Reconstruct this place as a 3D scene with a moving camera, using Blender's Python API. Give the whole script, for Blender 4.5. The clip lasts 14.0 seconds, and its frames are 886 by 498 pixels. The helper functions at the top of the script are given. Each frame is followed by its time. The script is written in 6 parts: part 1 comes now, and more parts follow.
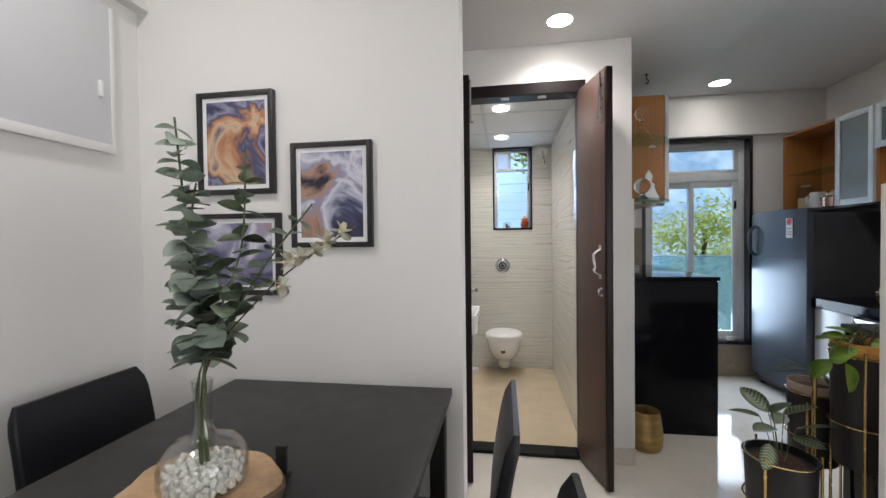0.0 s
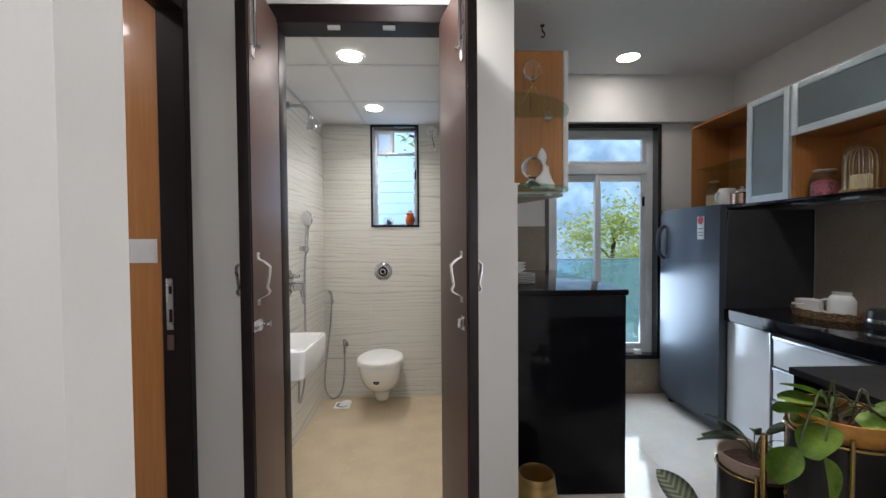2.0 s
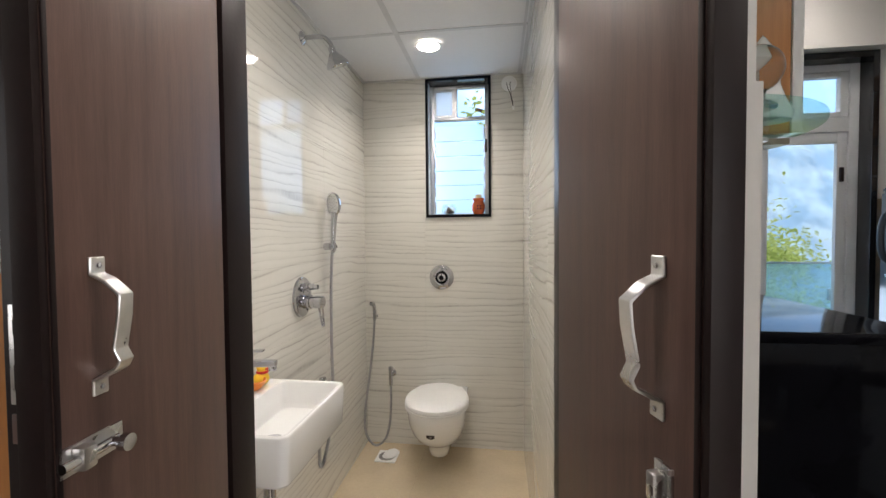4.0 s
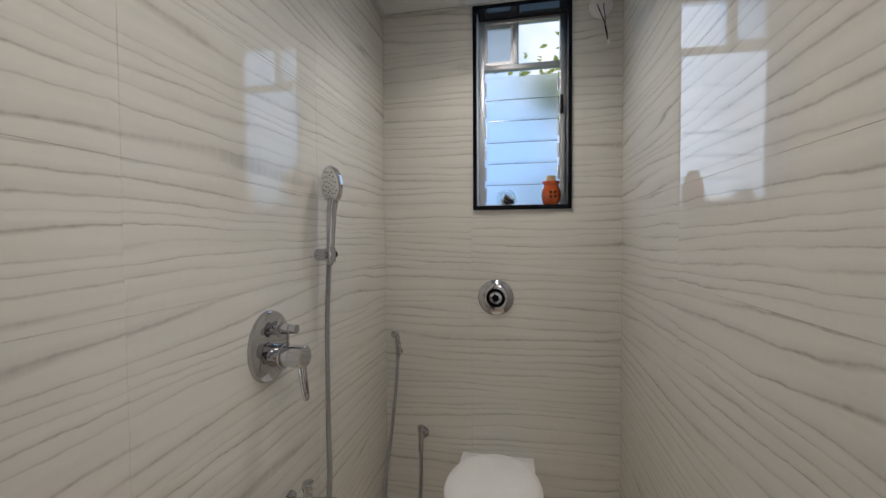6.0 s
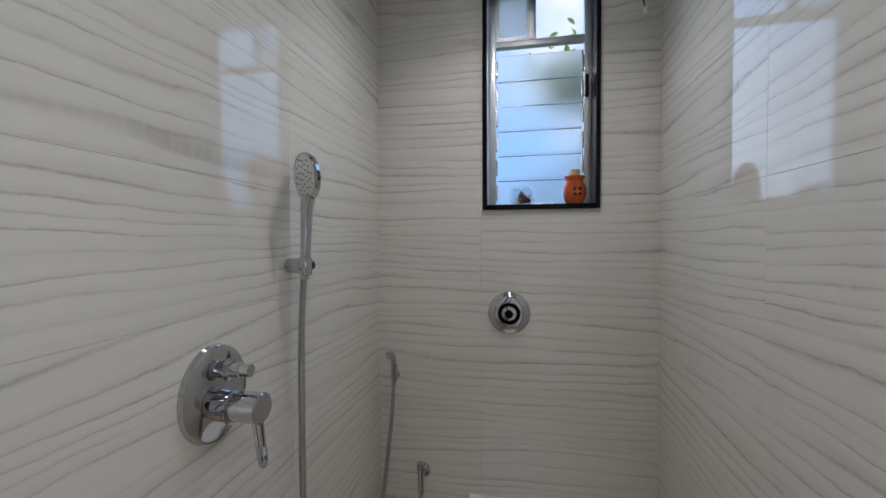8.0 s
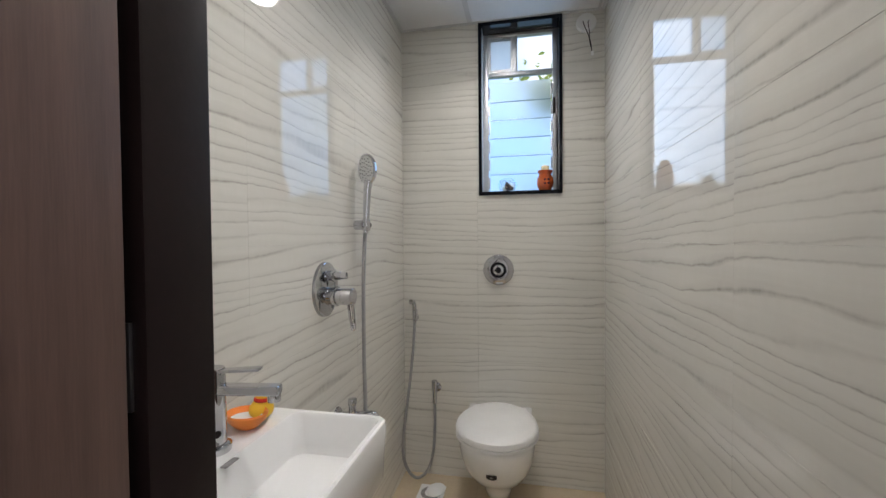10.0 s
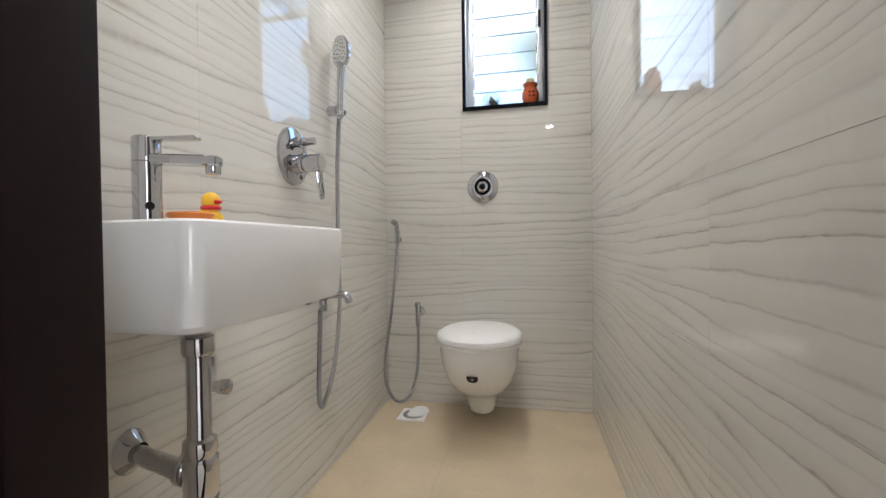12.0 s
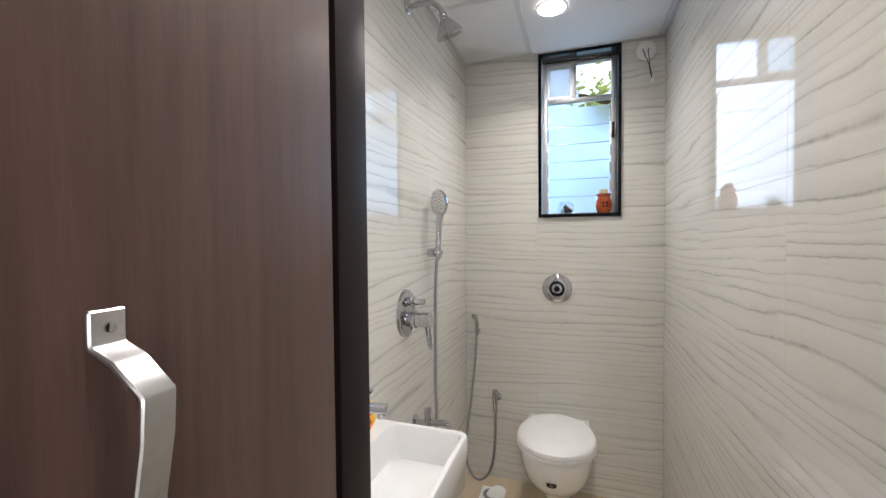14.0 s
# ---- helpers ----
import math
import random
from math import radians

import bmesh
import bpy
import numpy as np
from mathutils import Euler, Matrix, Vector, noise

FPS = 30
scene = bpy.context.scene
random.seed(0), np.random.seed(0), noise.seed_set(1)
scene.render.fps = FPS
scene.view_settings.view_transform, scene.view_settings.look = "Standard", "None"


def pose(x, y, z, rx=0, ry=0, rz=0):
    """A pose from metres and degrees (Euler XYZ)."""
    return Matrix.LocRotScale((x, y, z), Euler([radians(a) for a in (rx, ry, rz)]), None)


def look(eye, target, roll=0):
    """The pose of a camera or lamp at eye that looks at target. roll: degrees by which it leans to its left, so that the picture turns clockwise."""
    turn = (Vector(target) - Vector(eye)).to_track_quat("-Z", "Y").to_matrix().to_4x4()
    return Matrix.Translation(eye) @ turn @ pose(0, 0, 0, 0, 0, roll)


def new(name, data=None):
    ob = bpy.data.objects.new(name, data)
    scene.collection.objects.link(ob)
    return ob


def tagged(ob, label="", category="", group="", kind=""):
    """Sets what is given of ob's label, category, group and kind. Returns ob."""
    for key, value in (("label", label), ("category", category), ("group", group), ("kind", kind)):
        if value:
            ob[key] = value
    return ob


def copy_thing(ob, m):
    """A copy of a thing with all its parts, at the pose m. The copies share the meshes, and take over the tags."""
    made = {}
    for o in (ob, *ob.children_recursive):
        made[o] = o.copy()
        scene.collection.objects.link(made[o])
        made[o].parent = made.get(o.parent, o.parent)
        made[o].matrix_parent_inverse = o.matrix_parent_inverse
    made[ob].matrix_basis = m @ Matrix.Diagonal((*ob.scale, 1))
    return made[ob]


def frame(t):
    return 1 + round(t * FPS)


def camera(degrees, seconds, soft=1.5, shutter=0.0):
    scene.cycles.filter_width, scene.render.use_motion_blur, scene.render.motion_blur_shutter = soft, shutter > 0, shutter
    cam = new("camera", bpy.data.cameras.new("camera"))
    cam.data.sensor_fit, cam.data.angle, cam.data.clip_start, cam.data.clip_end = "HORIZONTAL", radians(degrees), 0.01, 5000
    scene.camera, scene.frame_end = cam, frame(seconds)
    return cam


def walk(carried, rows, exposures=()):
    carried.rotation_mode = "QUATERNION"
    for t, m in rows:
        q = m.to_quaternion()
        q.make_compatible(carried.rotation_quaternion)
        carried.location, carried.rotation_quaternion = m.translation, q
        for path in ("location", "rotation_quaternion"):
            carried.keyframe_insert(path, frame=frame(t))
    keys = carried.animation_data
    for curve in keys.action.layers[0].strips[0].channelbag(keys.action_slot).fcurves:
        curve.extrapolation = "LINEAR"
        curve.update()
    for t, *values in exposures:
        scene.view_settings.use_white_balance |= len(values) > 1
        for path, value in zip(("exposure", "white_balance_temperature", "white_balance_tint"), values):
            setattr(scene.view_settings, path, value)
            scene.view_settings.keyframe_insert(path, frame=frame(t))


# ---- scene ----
cam = camera(95.4, 14.0)
METRES, EYE, TILT, LEAN, TURN = 5.0, 1.3608, 0.0, 0.0, 8.6
ROWS = [
    (0.0, 0.0, 0.0, 0.0, -0.01, -1.07, 0.69),
    (0.5, 0.0309, 0.039, 0.0012, -6.77, -1.13, 0.63),
    (1.0, 0.048, 0.0735, 0.0028, -10.16, -1.25, 0.58),
    (1.5, 0.0816, 0.1172, 0.003, -10.83, -1.33, 0.48),
    (2.0, 0.1092, 0.1617, 0.0023, -9.99, -1.44, 0.41),
    (2.5, 0.1131, 0.2145, 0.0051, -8.33, -1.61, 0.38),
    (3.0, 0.1135, 0.2561, 0.0014, -6.03, -1.54, 0.27),
    (3.5, 0.1199, 0.3044, -0.0017, -3.18, -1.61, 0.36),
    (6.0, 0.0977, 0.5123, 0.0004, 2.59, -1.78, 0.36),
    (6.5, 0.0953, 0.5564, 0.004, 2.67, -1.76, 0.3),
    (7.0, 0.094, 0.585, 0.0047, 2.75, -1.82, 0.24),
    (7.5, 0.0932, 0.584, 0.0038, 2.76, -1.75, 0.21),
    (8.0, 0.093, 0.5651, 0.0028, 2.72, -1.6, 0.27),
    (10.5, 0.0939, 0.4416, -0.0464, 2.92, -1.11, 0.52),
    (11.0, 0.0979, 0.4485, -0.0841, 2.76, -0.95, 0.62),
    (11.5, 0.1038, 0.4576, -0.112, 2.73, -0.86, 0.66),
    (12.0, 0.1067, 0.461, -0.1081, 2.76, -0.88, 0.68),
    (12.5, 0.1042, 0.4599, -0.0587, 2.84, -1.22, 0.6),
    (13.0, 0.1041, 0.4544, -0.0191, 3.36, -1.45, 0.59),
    (13.5, 0.1001, 0.4406, -0.0024, 5.26, -1.56, 0.67),
    (14.0, 0.0812, 0.4169, 0.0022, 9.87, -1.57, 0.51),
]
# the plan below is drawn slightly small; TRUE brings it to size
TRUE = 5.0 / 4.85

# exposure and light
EXPO = [(0.0, -0.36, 6450, 13), (2.0, -0.35, 6420, 13), (3.5, -0.24, 6850, 14), (6.0, -1.08, 6650, 14), (7.5, -1.27, 6050, 14), (8.2, -1.22, 6100, 14), (10.5, -0.56, 6450, 13), (12.0, -0.27, 6350, 13), (13.5, -0.52, 6450, 14), (14.0, -0.32, 6450, 14)]
walk(cam, [(t, pose(0, 0, EYE, TILT, LEAN, TURN) @ pose(METRES * x, METRES * y, METRES * z, 90 + pitch, roll, yaw)) for t, x, y, z, yaw, pitch, roll in ROWS], EXPO)

world = bpy.data.worlds.new("sky")
scene.world = world
world.use_nodes = True
wn = world.node_tree
sky = wn.nodes.new("ShaderNodeTexSky")
sky.sky_type = "NISHITA"
sky.sun_disc = False
sky.sun_elevation = radians(48)
sky.sun_rotation = radians(35)
wn.links.new(sky.outputs[0], wn.nodes["Background"].inputs[0])
wn.nodes["Background"].inputs[1].default_value = 0.15

sun = new("sun", bpy.data.lights.new("sun", "SUN"))
sun.data.energy, sun.data.angle, sun.data.color = 5.0, radians(0.5), (1.0, 0.95, 0.87)
sun.matrix_world = look((6, -8, 12), (0, 2, 0))


def area_lamp(name, eye, target, w, h, power, colour=(1, 1, 1), shape="RECTANGLE", spread=180):
    lamp = new(name, bpy.data.lights.new(name, "AREA"))
    lamp.data.shape, lamp.data.size, lamp.data.size_y = shape, w, h
    lamp.data.energy, lamp.data.color = power, colour
    lamp.data.spread = radians(spread)
    lamp.matrix_world = look(eye, target)
    return lamp


WARM = (1.0, 0.975, 0.93)
DAY = (0.82, 0.91, 1.0)
# Added fill through an unseen side opening, to brighten the dining area.
area_lamp("living_window_light", (3.0, -1.2, 1.4), (0.0, -0.6, 1.2), 1.9, 1.7, 72, (0.95, 0.97, 1.0))
area_lamp("kitchen_window_light", (1.835, 4.275, 0.70), (1.835, 2.0, 0.1), 0.84, 0.68, 15, (0.70, 0.85, 1.0), "RECTANGLE", 140)
# Added fill from an unseen opening, to light the orange panel evenly.
area_lamp("bedroom_window_light", (-2.4, 1.56, 1.42), (-2.0, 3.0, 1.0), 1.15, 1.3, 15, (0.95, 0.97, 1.0))
for lx, lz, lw, lh, lp in ((0.0915, 1.755, 0.30, 0.56, 1.15), (-0.005, 2.156, 0.10, 0.15, 0.10), (0.166, 2.156, 0.165, 0.17, 0.20)):
    area_lamp("bath_window_light", (lx, 4.318, lz), (lx, 2.0, lz), lw, lh, lp, (0.36, 0.63, 1.0))
# The last four glows belong to unseen lamps, added for more light.
for lx, ly, lz, lw in ((-0.015, 2.98, 2.262, 5), (-0.015, 3.81, 2.262, 5), (0.302, 2.217, 2.468, 6), (1.865, 3.848, 2.658, 1.5), (1.95, 2.15, 2.658, 9), (-1.10, 0.50, 2.658, 11), (0.6, -0.6, 2.658, 11), (-1.25, 1.78, 2.658, 1.5)):
    area_lamp("downlight_glow", (lx, ly, lz), (lx, ly, 0), 0.1, 0.1, lw, WARM, "DISK", 130 if lz < 2.3 else 138 if lz < 2.5 else 125 if ly > 2.1 else 180)


# materials
def shade(name, base, rough=0.5, metal=0.0, vary=0.06, scale=6.0, fine=90.0, bump=0.02, spec=0.5, coat=0.0, alter=None, stretch=(1, 1, 1)):
    """A surface with broad stains, fine grain and slight relief."""
    m = bpy.data.materials.new(name)
    m.use_nodes = True
    nt = m.node_tree
    p = nt.nodes["Principled BSDF"]
    tc = nt.nodes.new("ShaderNodeNewGeometry")
    mp = nt.nodes.new("ShaderNodeMapping")
    mp.inputs["Scale"].default_value = stretch
    nt.links.new(tc.outputs["Position"], mp.inputs[0])
    n1, n2 = nt.nodes.new("ShaderNodeTexNoise"), nt.nodes.new("ShaderNodeTexNoise")
    for n, s in ((n1, scale), (n2, fine)):
        n.inputs["Scale"].default_value = s
        n.inputs["Detail"].default_value = 4
        nt.links.new(mp.outputs[0], n.inputs["Vector"])
    add = nt.nodes.new("ShaderNodeMath")
    add.operation = "MULTIPLY_ADD"
    nt.links.new(n2.outputs[0], add.inputs[0])
    add.inputs[1].default_value = 0.4
    nt.links.new(n1.outputs[0], add.inputs[2])
    ramp = nt.nodes.new("ShaderNodeValToRGB")
    ramp.color_ramp.elements[0].position, ramp.color_ramp.elements[1].position = 0.45, 0.95
    other = alter or tuple(c * (1 - 2.2 * vary) for c in base)
    ramp.color_ramp.elements[0].color = (*other, 1)
    ramp.color_ramp.elements[1].color = (*[min(1, c * (1 + vary)) for c in base], 1)
    nt.links.new(add.outputs[0], ramp.inputs[0])
    nt.links.new(ramp.outputs[0], p.inputs["Base Color"])
    rr = nt.nodes.new("ShaderNodeMapRange")
    rr.inputs["To Min"].default_value, rr.inputs["To Max"].default_value = max(0.02, rough * 0.8), min(1, rough * 1.25)
    nt.links.new(n1.outputs[0], rr.inputs[0])
    nt.links.new(rr.outputs[0], p.inputs["Roughness"])
    p.inputs["Metallic"].default_value = metal
    p.inputs["Specular IOR Level"].default_value = spec
    p.inputs["Coat Weight"].default_value = coat
    if bump:
        b = nt.nodes.new("ShaderNodeBump")
        b.inputs["Strength"].default_value = bump
        b.inputs["Distance"].default_value = 0.01
        nt.links.new(n2.outputs[0], b.inputs["Height"])
        nt.links.new(b.outputs[0], p.inputs["Normal"])
    return m


def glow(name, colour, strength):
    m = bpy.data.materials.new(name)
    m.use_nodes = True
    p = m.node_tree.nodes["Principled BSDF"]
    p.inputs["Base Color"].default_value = (0.9, 0.9, 0.9, 1)
    p.inputs["Emission Color"].default_value = (*colour, 1)
    p.inputs["Emission Strength"].default_value = strength
    return m


def glass(name, colour=(1, 1, 1), rough=0.0, mix=1.0):
    m = bpy.data.materials.new(name)
    m.use_nodes = True
    p = m.node_tree.nodes["Principled BSDF"]
    p.inputs["Base Color"].default_value = (*colour, 1)
    p.inputs["Roughness"].default_value = rough
    p.inputs["Transmission Weight"].default_value = mix
    p.inputs["IOR"].default_value = 1.45
    return m


def striped_tile(name):
    """Glossy cream wall tile with long wavy grey-brown lines."""
    m = bpy.data.materials.new(name)
    m.use_nodes = True
    nt = m.node_tree
    p = nt.nodes["Principled BSDF"]
    N, L = nt.nodes.new, nt.links.new
    geo, info = N("ShaderNodeNewGeometry"), N("ShaderNodeObjectInfo")
    sep = N("ShaderNodeSeparateXYZ")
    L(geo.outputs["Position"], sep.inputs[0])

    def math_node(op, a, b=0.0, c=0.0):
        n = N("ShaderNodeMath")
        n.operation = op
        for i, v in enumerate((a, b, c)):
            if isinstance(v, (int, float)):
                n.inputs[i].default_value = v
            else:
                L(v, n.inputs[i])
        return n.outputs[0]

    along = math_node("ADD", sep.outputs[0], sep.outputs[1])
    seed = math_node("MULTIPLY", info.outputs["Random"], 0.12)

    def noise3(a, b, c, scale, detail, rough=0.5):
        com = N("ShaderNodeCombineXYZ")
        for i, v in enumerate((a, b, c)):
            if isinstance(v, (int, float)):
                com.inputs[i].default_value = v
            else:
                L(v, com.inputs[i])
        n = N("ShaderNodeTexNoise")
        n.inputs["Scale"].default_value = scale
        n.inputs["Detail"].default_value = detail
        n.inputs["Roughness"].default_value = rough
        L(com.outputs[0], n.inputs["Vector"])
        return n.outputs[0]

    # ripple of the lines, then lines of uneven spacing, each of its own strength
    rip = noise3(math_node("MULTIPLY", along, 6.0), math_node("MULTIPLY", sep.outputs[2], 9.0), seed, 1.0, 6, 0.62)
    z2 = math_node("MULTIPLY_ADD", rip, 0.024, sep.outputs[2])
    drift = noise3(math_node("MULTIPLY", along, 0.5), math_node("MULTIPLY", z2, 6.0), seed, 1.0, 2)
    field = math_node("MULTIPLY_ADD", drift, 6.2, math_node("MULTIPLY", z2, 30.0))
    rep = math_node("FRACT", field)
    row = math_node("FLOOR", field)
    side = math_node("SUBTRACT", rep, 0.5)
    dist = math_node("ABSOLUTE", side)
    # a soft shade lies above each fine line
    halo = N("ShaderNodeMapRange")
    halo.inputs["From Min"].default_value, halo.inputs["From Max"].default_value = 0.0, 0.42
    halo.inputs["To Min"].default_value, halo.inputs["To Max"].default_value = 0.34, 0.0
    L(side, halo.inputs[0])
    above = math_node("MULTIPLY", halo.outputs[0], math_node("GREATER_THAN", side, 0.0))
    line = N("ShaderNodeMapRange")
    line.inputs["From Min"].default_value, line.inputs["From Max"].default_value = 0.0, 0.12
    line.inputs["To Min"].default_value, line.inputs["To Max"].default_value = 1.0, 0.0
    L(dist, line.inputs[0])
    brk = noise3(math_node("MULTIPLY", along, 2.2), math_node("MULTIPLY", row, 7.31), seed, 1.0, 4, 0.6)
    brk2 = N("ShaderNodeMapRange")
    brk2.inputs["From Min"].default_value, brk2.inputs["From Max"].default_value = 0.38, 0.66
    brk2.inputs["To Min"].default_value, brk2.inputs["To Max"].default_value = 0.22, 1.0
    L(brk, brk2.inputs[0])
    grain = noise3(math_node("MULTIPLY", along, 60.0), math_node("MULTIPLY", sep.outputs[2], 9.0), seed, 1.0, 4, 0.6)
    amount = math_node("MULTIPLY", math_node("MULTIPLY", math_node("MAXIMUM", line.outputs[0], above), brk2.outputs[0]), math_node("MULTIPLY_ADD", grain, 1.7, 0.12))
    cloud = noise3(along, sep.outputs[2], seed, 3.0, 4)
    bands = noise3(math_node("MULTIPLY", along, 1.1), math_node("MULTIPLY", z2, 34.0), seed, 1.0, 3, 0.55)
    base = N("ShaderNodeMix")
    base.data_type = "RGBA"
    base.inputs["A"].default_value = (0.615, 0.60, 0.545, 1)
    base.inputs["B"].default_value = (0.76, 0.745, 0.695, 1)
    L(math_node("ADD", math_node("MULTIPLY_ADD", grain, 0.3, math_node("MULTIPLY", cloud, 0.45)), math_node("MULTIPLY_ADD", bands, 0.9, -0.3)), base.inputs["Factor"])
    mix = N("ShaderNodeMix")
    mix.data_type = "RGBA"
    L(math_node("MULTIPLY", amount, 0.72), mix.inputs["Factor"])
    L(base.outputs["Result"], mix.inputs["A"])
    mix.inputs["B"].default_value = (0.27, 0.25, 0.22, 1)
    L(mix.outputs["Result"], p.inputs["Base Color"])
    p.inputs["Roughness"].default_value = 0.012
    p.inputs["Specular IOR Level"].default_value = 0.62
    b = N("ShaderNodeBump")
    b.inputs["Strength"].default_value, b.inputs["Distance"].default_value = 0.015, 0.003
    L(cloud, b.inputs["Height"])
    L(b.outputs[0], p.inputs["Normal"])
    return m


def wood(name, light, dark, rough=0.4, axis="Z", coat=0.2, scale=1.0):
    s = {"Z": (14, 14, 0.8), "Y": (14, 0.8, 14), "X": (0.8, 14, 14)}[axis]
    return shade(name, light, rough, 0, 0.1, 4.0 * scale, 40.0 * scale, 0.03, 0.5, coat, dark, s)


M_WALL = shade("painted_wall", (0.76, 0.745, 0.72), 0.6, vary=0.02, scale=1.5, fine=120, bump=0.03)
M_CEIL = shade("painted_ceiling", (0.74, 0.74, 0.74), 0.7, vary=0.02, scale=1.2, fine=60, bump=0.02)
M_TILE = striped_tile("striped_wall_tile")
M_GROUT = shade("grout", (0.50, 0.47, 0.42), 0.8)
M_FLOOR = shade("vitrified_floor_tile", (0.66, 0.62, 0.55), 0.08, vary=0.05, scale=3, fine=30, bump=0.004)
M_BATHFLOOR = shade("beige_floor_tile", (0.62, 0.51, 0.36), 0.22, vary=0.05, scale=5, fine=60, bump=0.01)
M_DOOR = wood("dark_brown_laminate", (0.118, 0.066, 0.053), (0.072, 0.039, 0.032), 0.42, "Z", 0.0)
M_FRAME = shade("dark_brown_frame", (0.014, 0.008, 0.008), 0.40, vary=0.12, scale=8, spec=0.2)
M_ORANGE = wood("orange_laminate", (0.46, 0.195, 0.060), (0.40, 0.162, 0.046), 0.35)
M_BLACK = shade("black_granite", (0.006, 0.006, 0.008), 0.07, vary=0.1, scale=8, fine=400, bump=0.0, spec=0.18)
M_SURROUND = shade("polished_dark_granite", (0.022, 0.022, 0.025), 0.05, vary=0.3, scale=60, fine=400, bump=0.0, spec=0.9)
M_TABLE = shade("matt_black_top", (0.014, 0.0135, 0.0135), 0.42, vary=0.15, scale=12, fine=200, bump=0.01)
M_LEATHER = shade("black_leatherette", (0.007, 0.007, 0.010), 0.36, vary=0.15, scale=20, fine=260, bump=0.12, spec=0.36)
M_CHROME = shade("chrome", (0.58, 0.58, 0.60), 0.03, 1.0, vary=0.03, scale=20, bump=0.0)
M_HOSE = shade("spiral_steel_hose", (0.36, 0.36, 0.365), 0.36, 1.0, vary=0.06, scale=30, bump=0.0)
M_STEEL = shade("brushed_steel", (0.62, 0.61, 0.60), 0.28, 1.0, vary=0.06, scale=30, bump=0.02)
M_ALU = shade("aluminium", (0.70, 0.72, 0.74), 0.35, 0.9, vary=0.04, scale=20)
M_PORC = shade("white_porcelain", (0.84, 0.84, 0.83), 0.07, vary=0.01, scale=3, bump=0.0, coat=0.4)
M_PLASTIC = shade("white_plastic", (0.80, 0.80, 0.79), 0.3, vary=0.02, scale=10, bump=0.0)
M_WHITEWIN = shade("grey_white_window_profile", (0.74, 0.76, 0.78), 0.35, vary=0.04)
M_FRIDGE = shade("dark_grey_metallic", (0.085, 0.10, 0.122), 0.34, 0.5, vary=0.06, scale=4, fine=160, bump=0.004)
M_FRIDGESIDE = shade("fridge_side_grey", (0.035, 0.035, 0.040), 0.4, vary=0.1, scale=10)
M_SPLASH = shade("brown_beige_tile", (0.34, 0.28, 0.22), 0.25, vary=0.12, scale=3, fine=50)
M_CRYSTAL = glass("crystal")
M_GLASS = bpy.data.materials.new("thin_clear_glass")
M_GLASS.use_nodes = True
gt = M_GLASS.node_tree
gt.nodes.remove(gt.nodes["Principled BSDF"])
g_clear, g_gloss, g_mix, g_fres = [gt.nodes.new(k) for k in ("ShaderNodeBsdfTransparent", "ShaderNodeBsdfGlossy", "ShaderNodeMixShader", "ShaderNodeLayerWeight")]
g_clear.inputs[0].default_value = (0.95, 0.97, 0.97, 1)
g_gloss.inputs["Roughness"].default_value = 0.01
g_fres.inputs[0].default_value = 0.12
g_less = gt.nodes.new("ShaderNodeMath")
g_less.operation = "MULTIPLY_ADD"
g_less.inputs[1].default_value, g_less.inputs[2].default_value = 0.45, 0.03
gt.links.new(g_fres.outputs["Facing"], g_less.inputs[0])
gt.links.new(g_less.outputs[0], g_mix.inputs[0])
gt.links.new(g_clear.outputs[0], g_mix.inputs[1])
gt.links.new(g_gloss.outputs[0], g_mix.inputs[2])
gt.links.new(g_mix.outputs[0], gt.nodes["Material Output"].inputs[0])
M_VASE = M_GLASS.copy()
M_VASE.name = "vase_glass"
M_VASE.node_tree.nodes[g_clear.name].inputs[0].default_value = (0.94, 0.945, 0.94, 1)
M_VASE.node_tree.nodes[g_less.name].inputs[1].default_value = 0.7
M_GREEN_GLASS = M_GLASS.copy()
M_GREEN_GLASS.name = "green_edge_glass"
M_GREEN_GLASS.node_tree.nodes[g_clear.name].inputs[0].default_value = (0.80, 0.92, 0.88, 1)
M_RAILGLASS = M_GLASS.copy()
M_RAILGLASS.name = "frosted_railing_glass"
M_RAILGLASS.node_tree.nodes[g_clear.name].inputs[0].default_value = (0.62, 0.80, 0.85, 1)
rg_nt = M_RAILGLASS.node_tree
rg_milk, rg_half = rg_nt.nodes.new("ShaderNodeBsdfTranslucent"), rg_nt.nodes.new("ShaderNodeMixShader")
rg_milk.inputs[0].default_value = (0.62, 0.80, 0.86, 1)
rg_half.inputs[0].default_value = 0.22
rg_nt.links.new(rg_nt.nodes[g_mix.name].outputs[0], rg_half.inputs[1])
rg_nt.links.new(rg_milk.outputs[0], rg_half.inputs[2])
rg_nt.links.new(rg_half.outputs[0], rg_nt.nodes["Material Output"].inputs[0])
M_FROST = glass("frosted_glass", (0.80, 0.92, 1.0), 0.35, 0.62)
M_TEE = shade("grey_white_tee", (0.60, 0.60, 0.60), 0.4, vary=0.03, scale=12)
M_LOUVRE = glass("louvre_glass", (0.93, 0.97, 1.0), 0.42)
M_LOUVRE.node_tree.nodes["Principled BSDF"].inputs["IOR"].default_value = 1.12
M_ORANGE_CERAMIC = shade("orange_glazed_ceramic", (0.55, 0.10, 0.025), 0.12, vary=0.15, scale=14, bump=0.0, coat=0.5)
M_CANDLE = shade("cream_wax", (0.72, 0.58, 0.34), 0.5, vary=0.05, scale=12)
M_PEBBLE = shade("white_pebbles", (0.95, 0.92, 0.87), 0.45, vary=0.08, scale=40, bump=0.05)
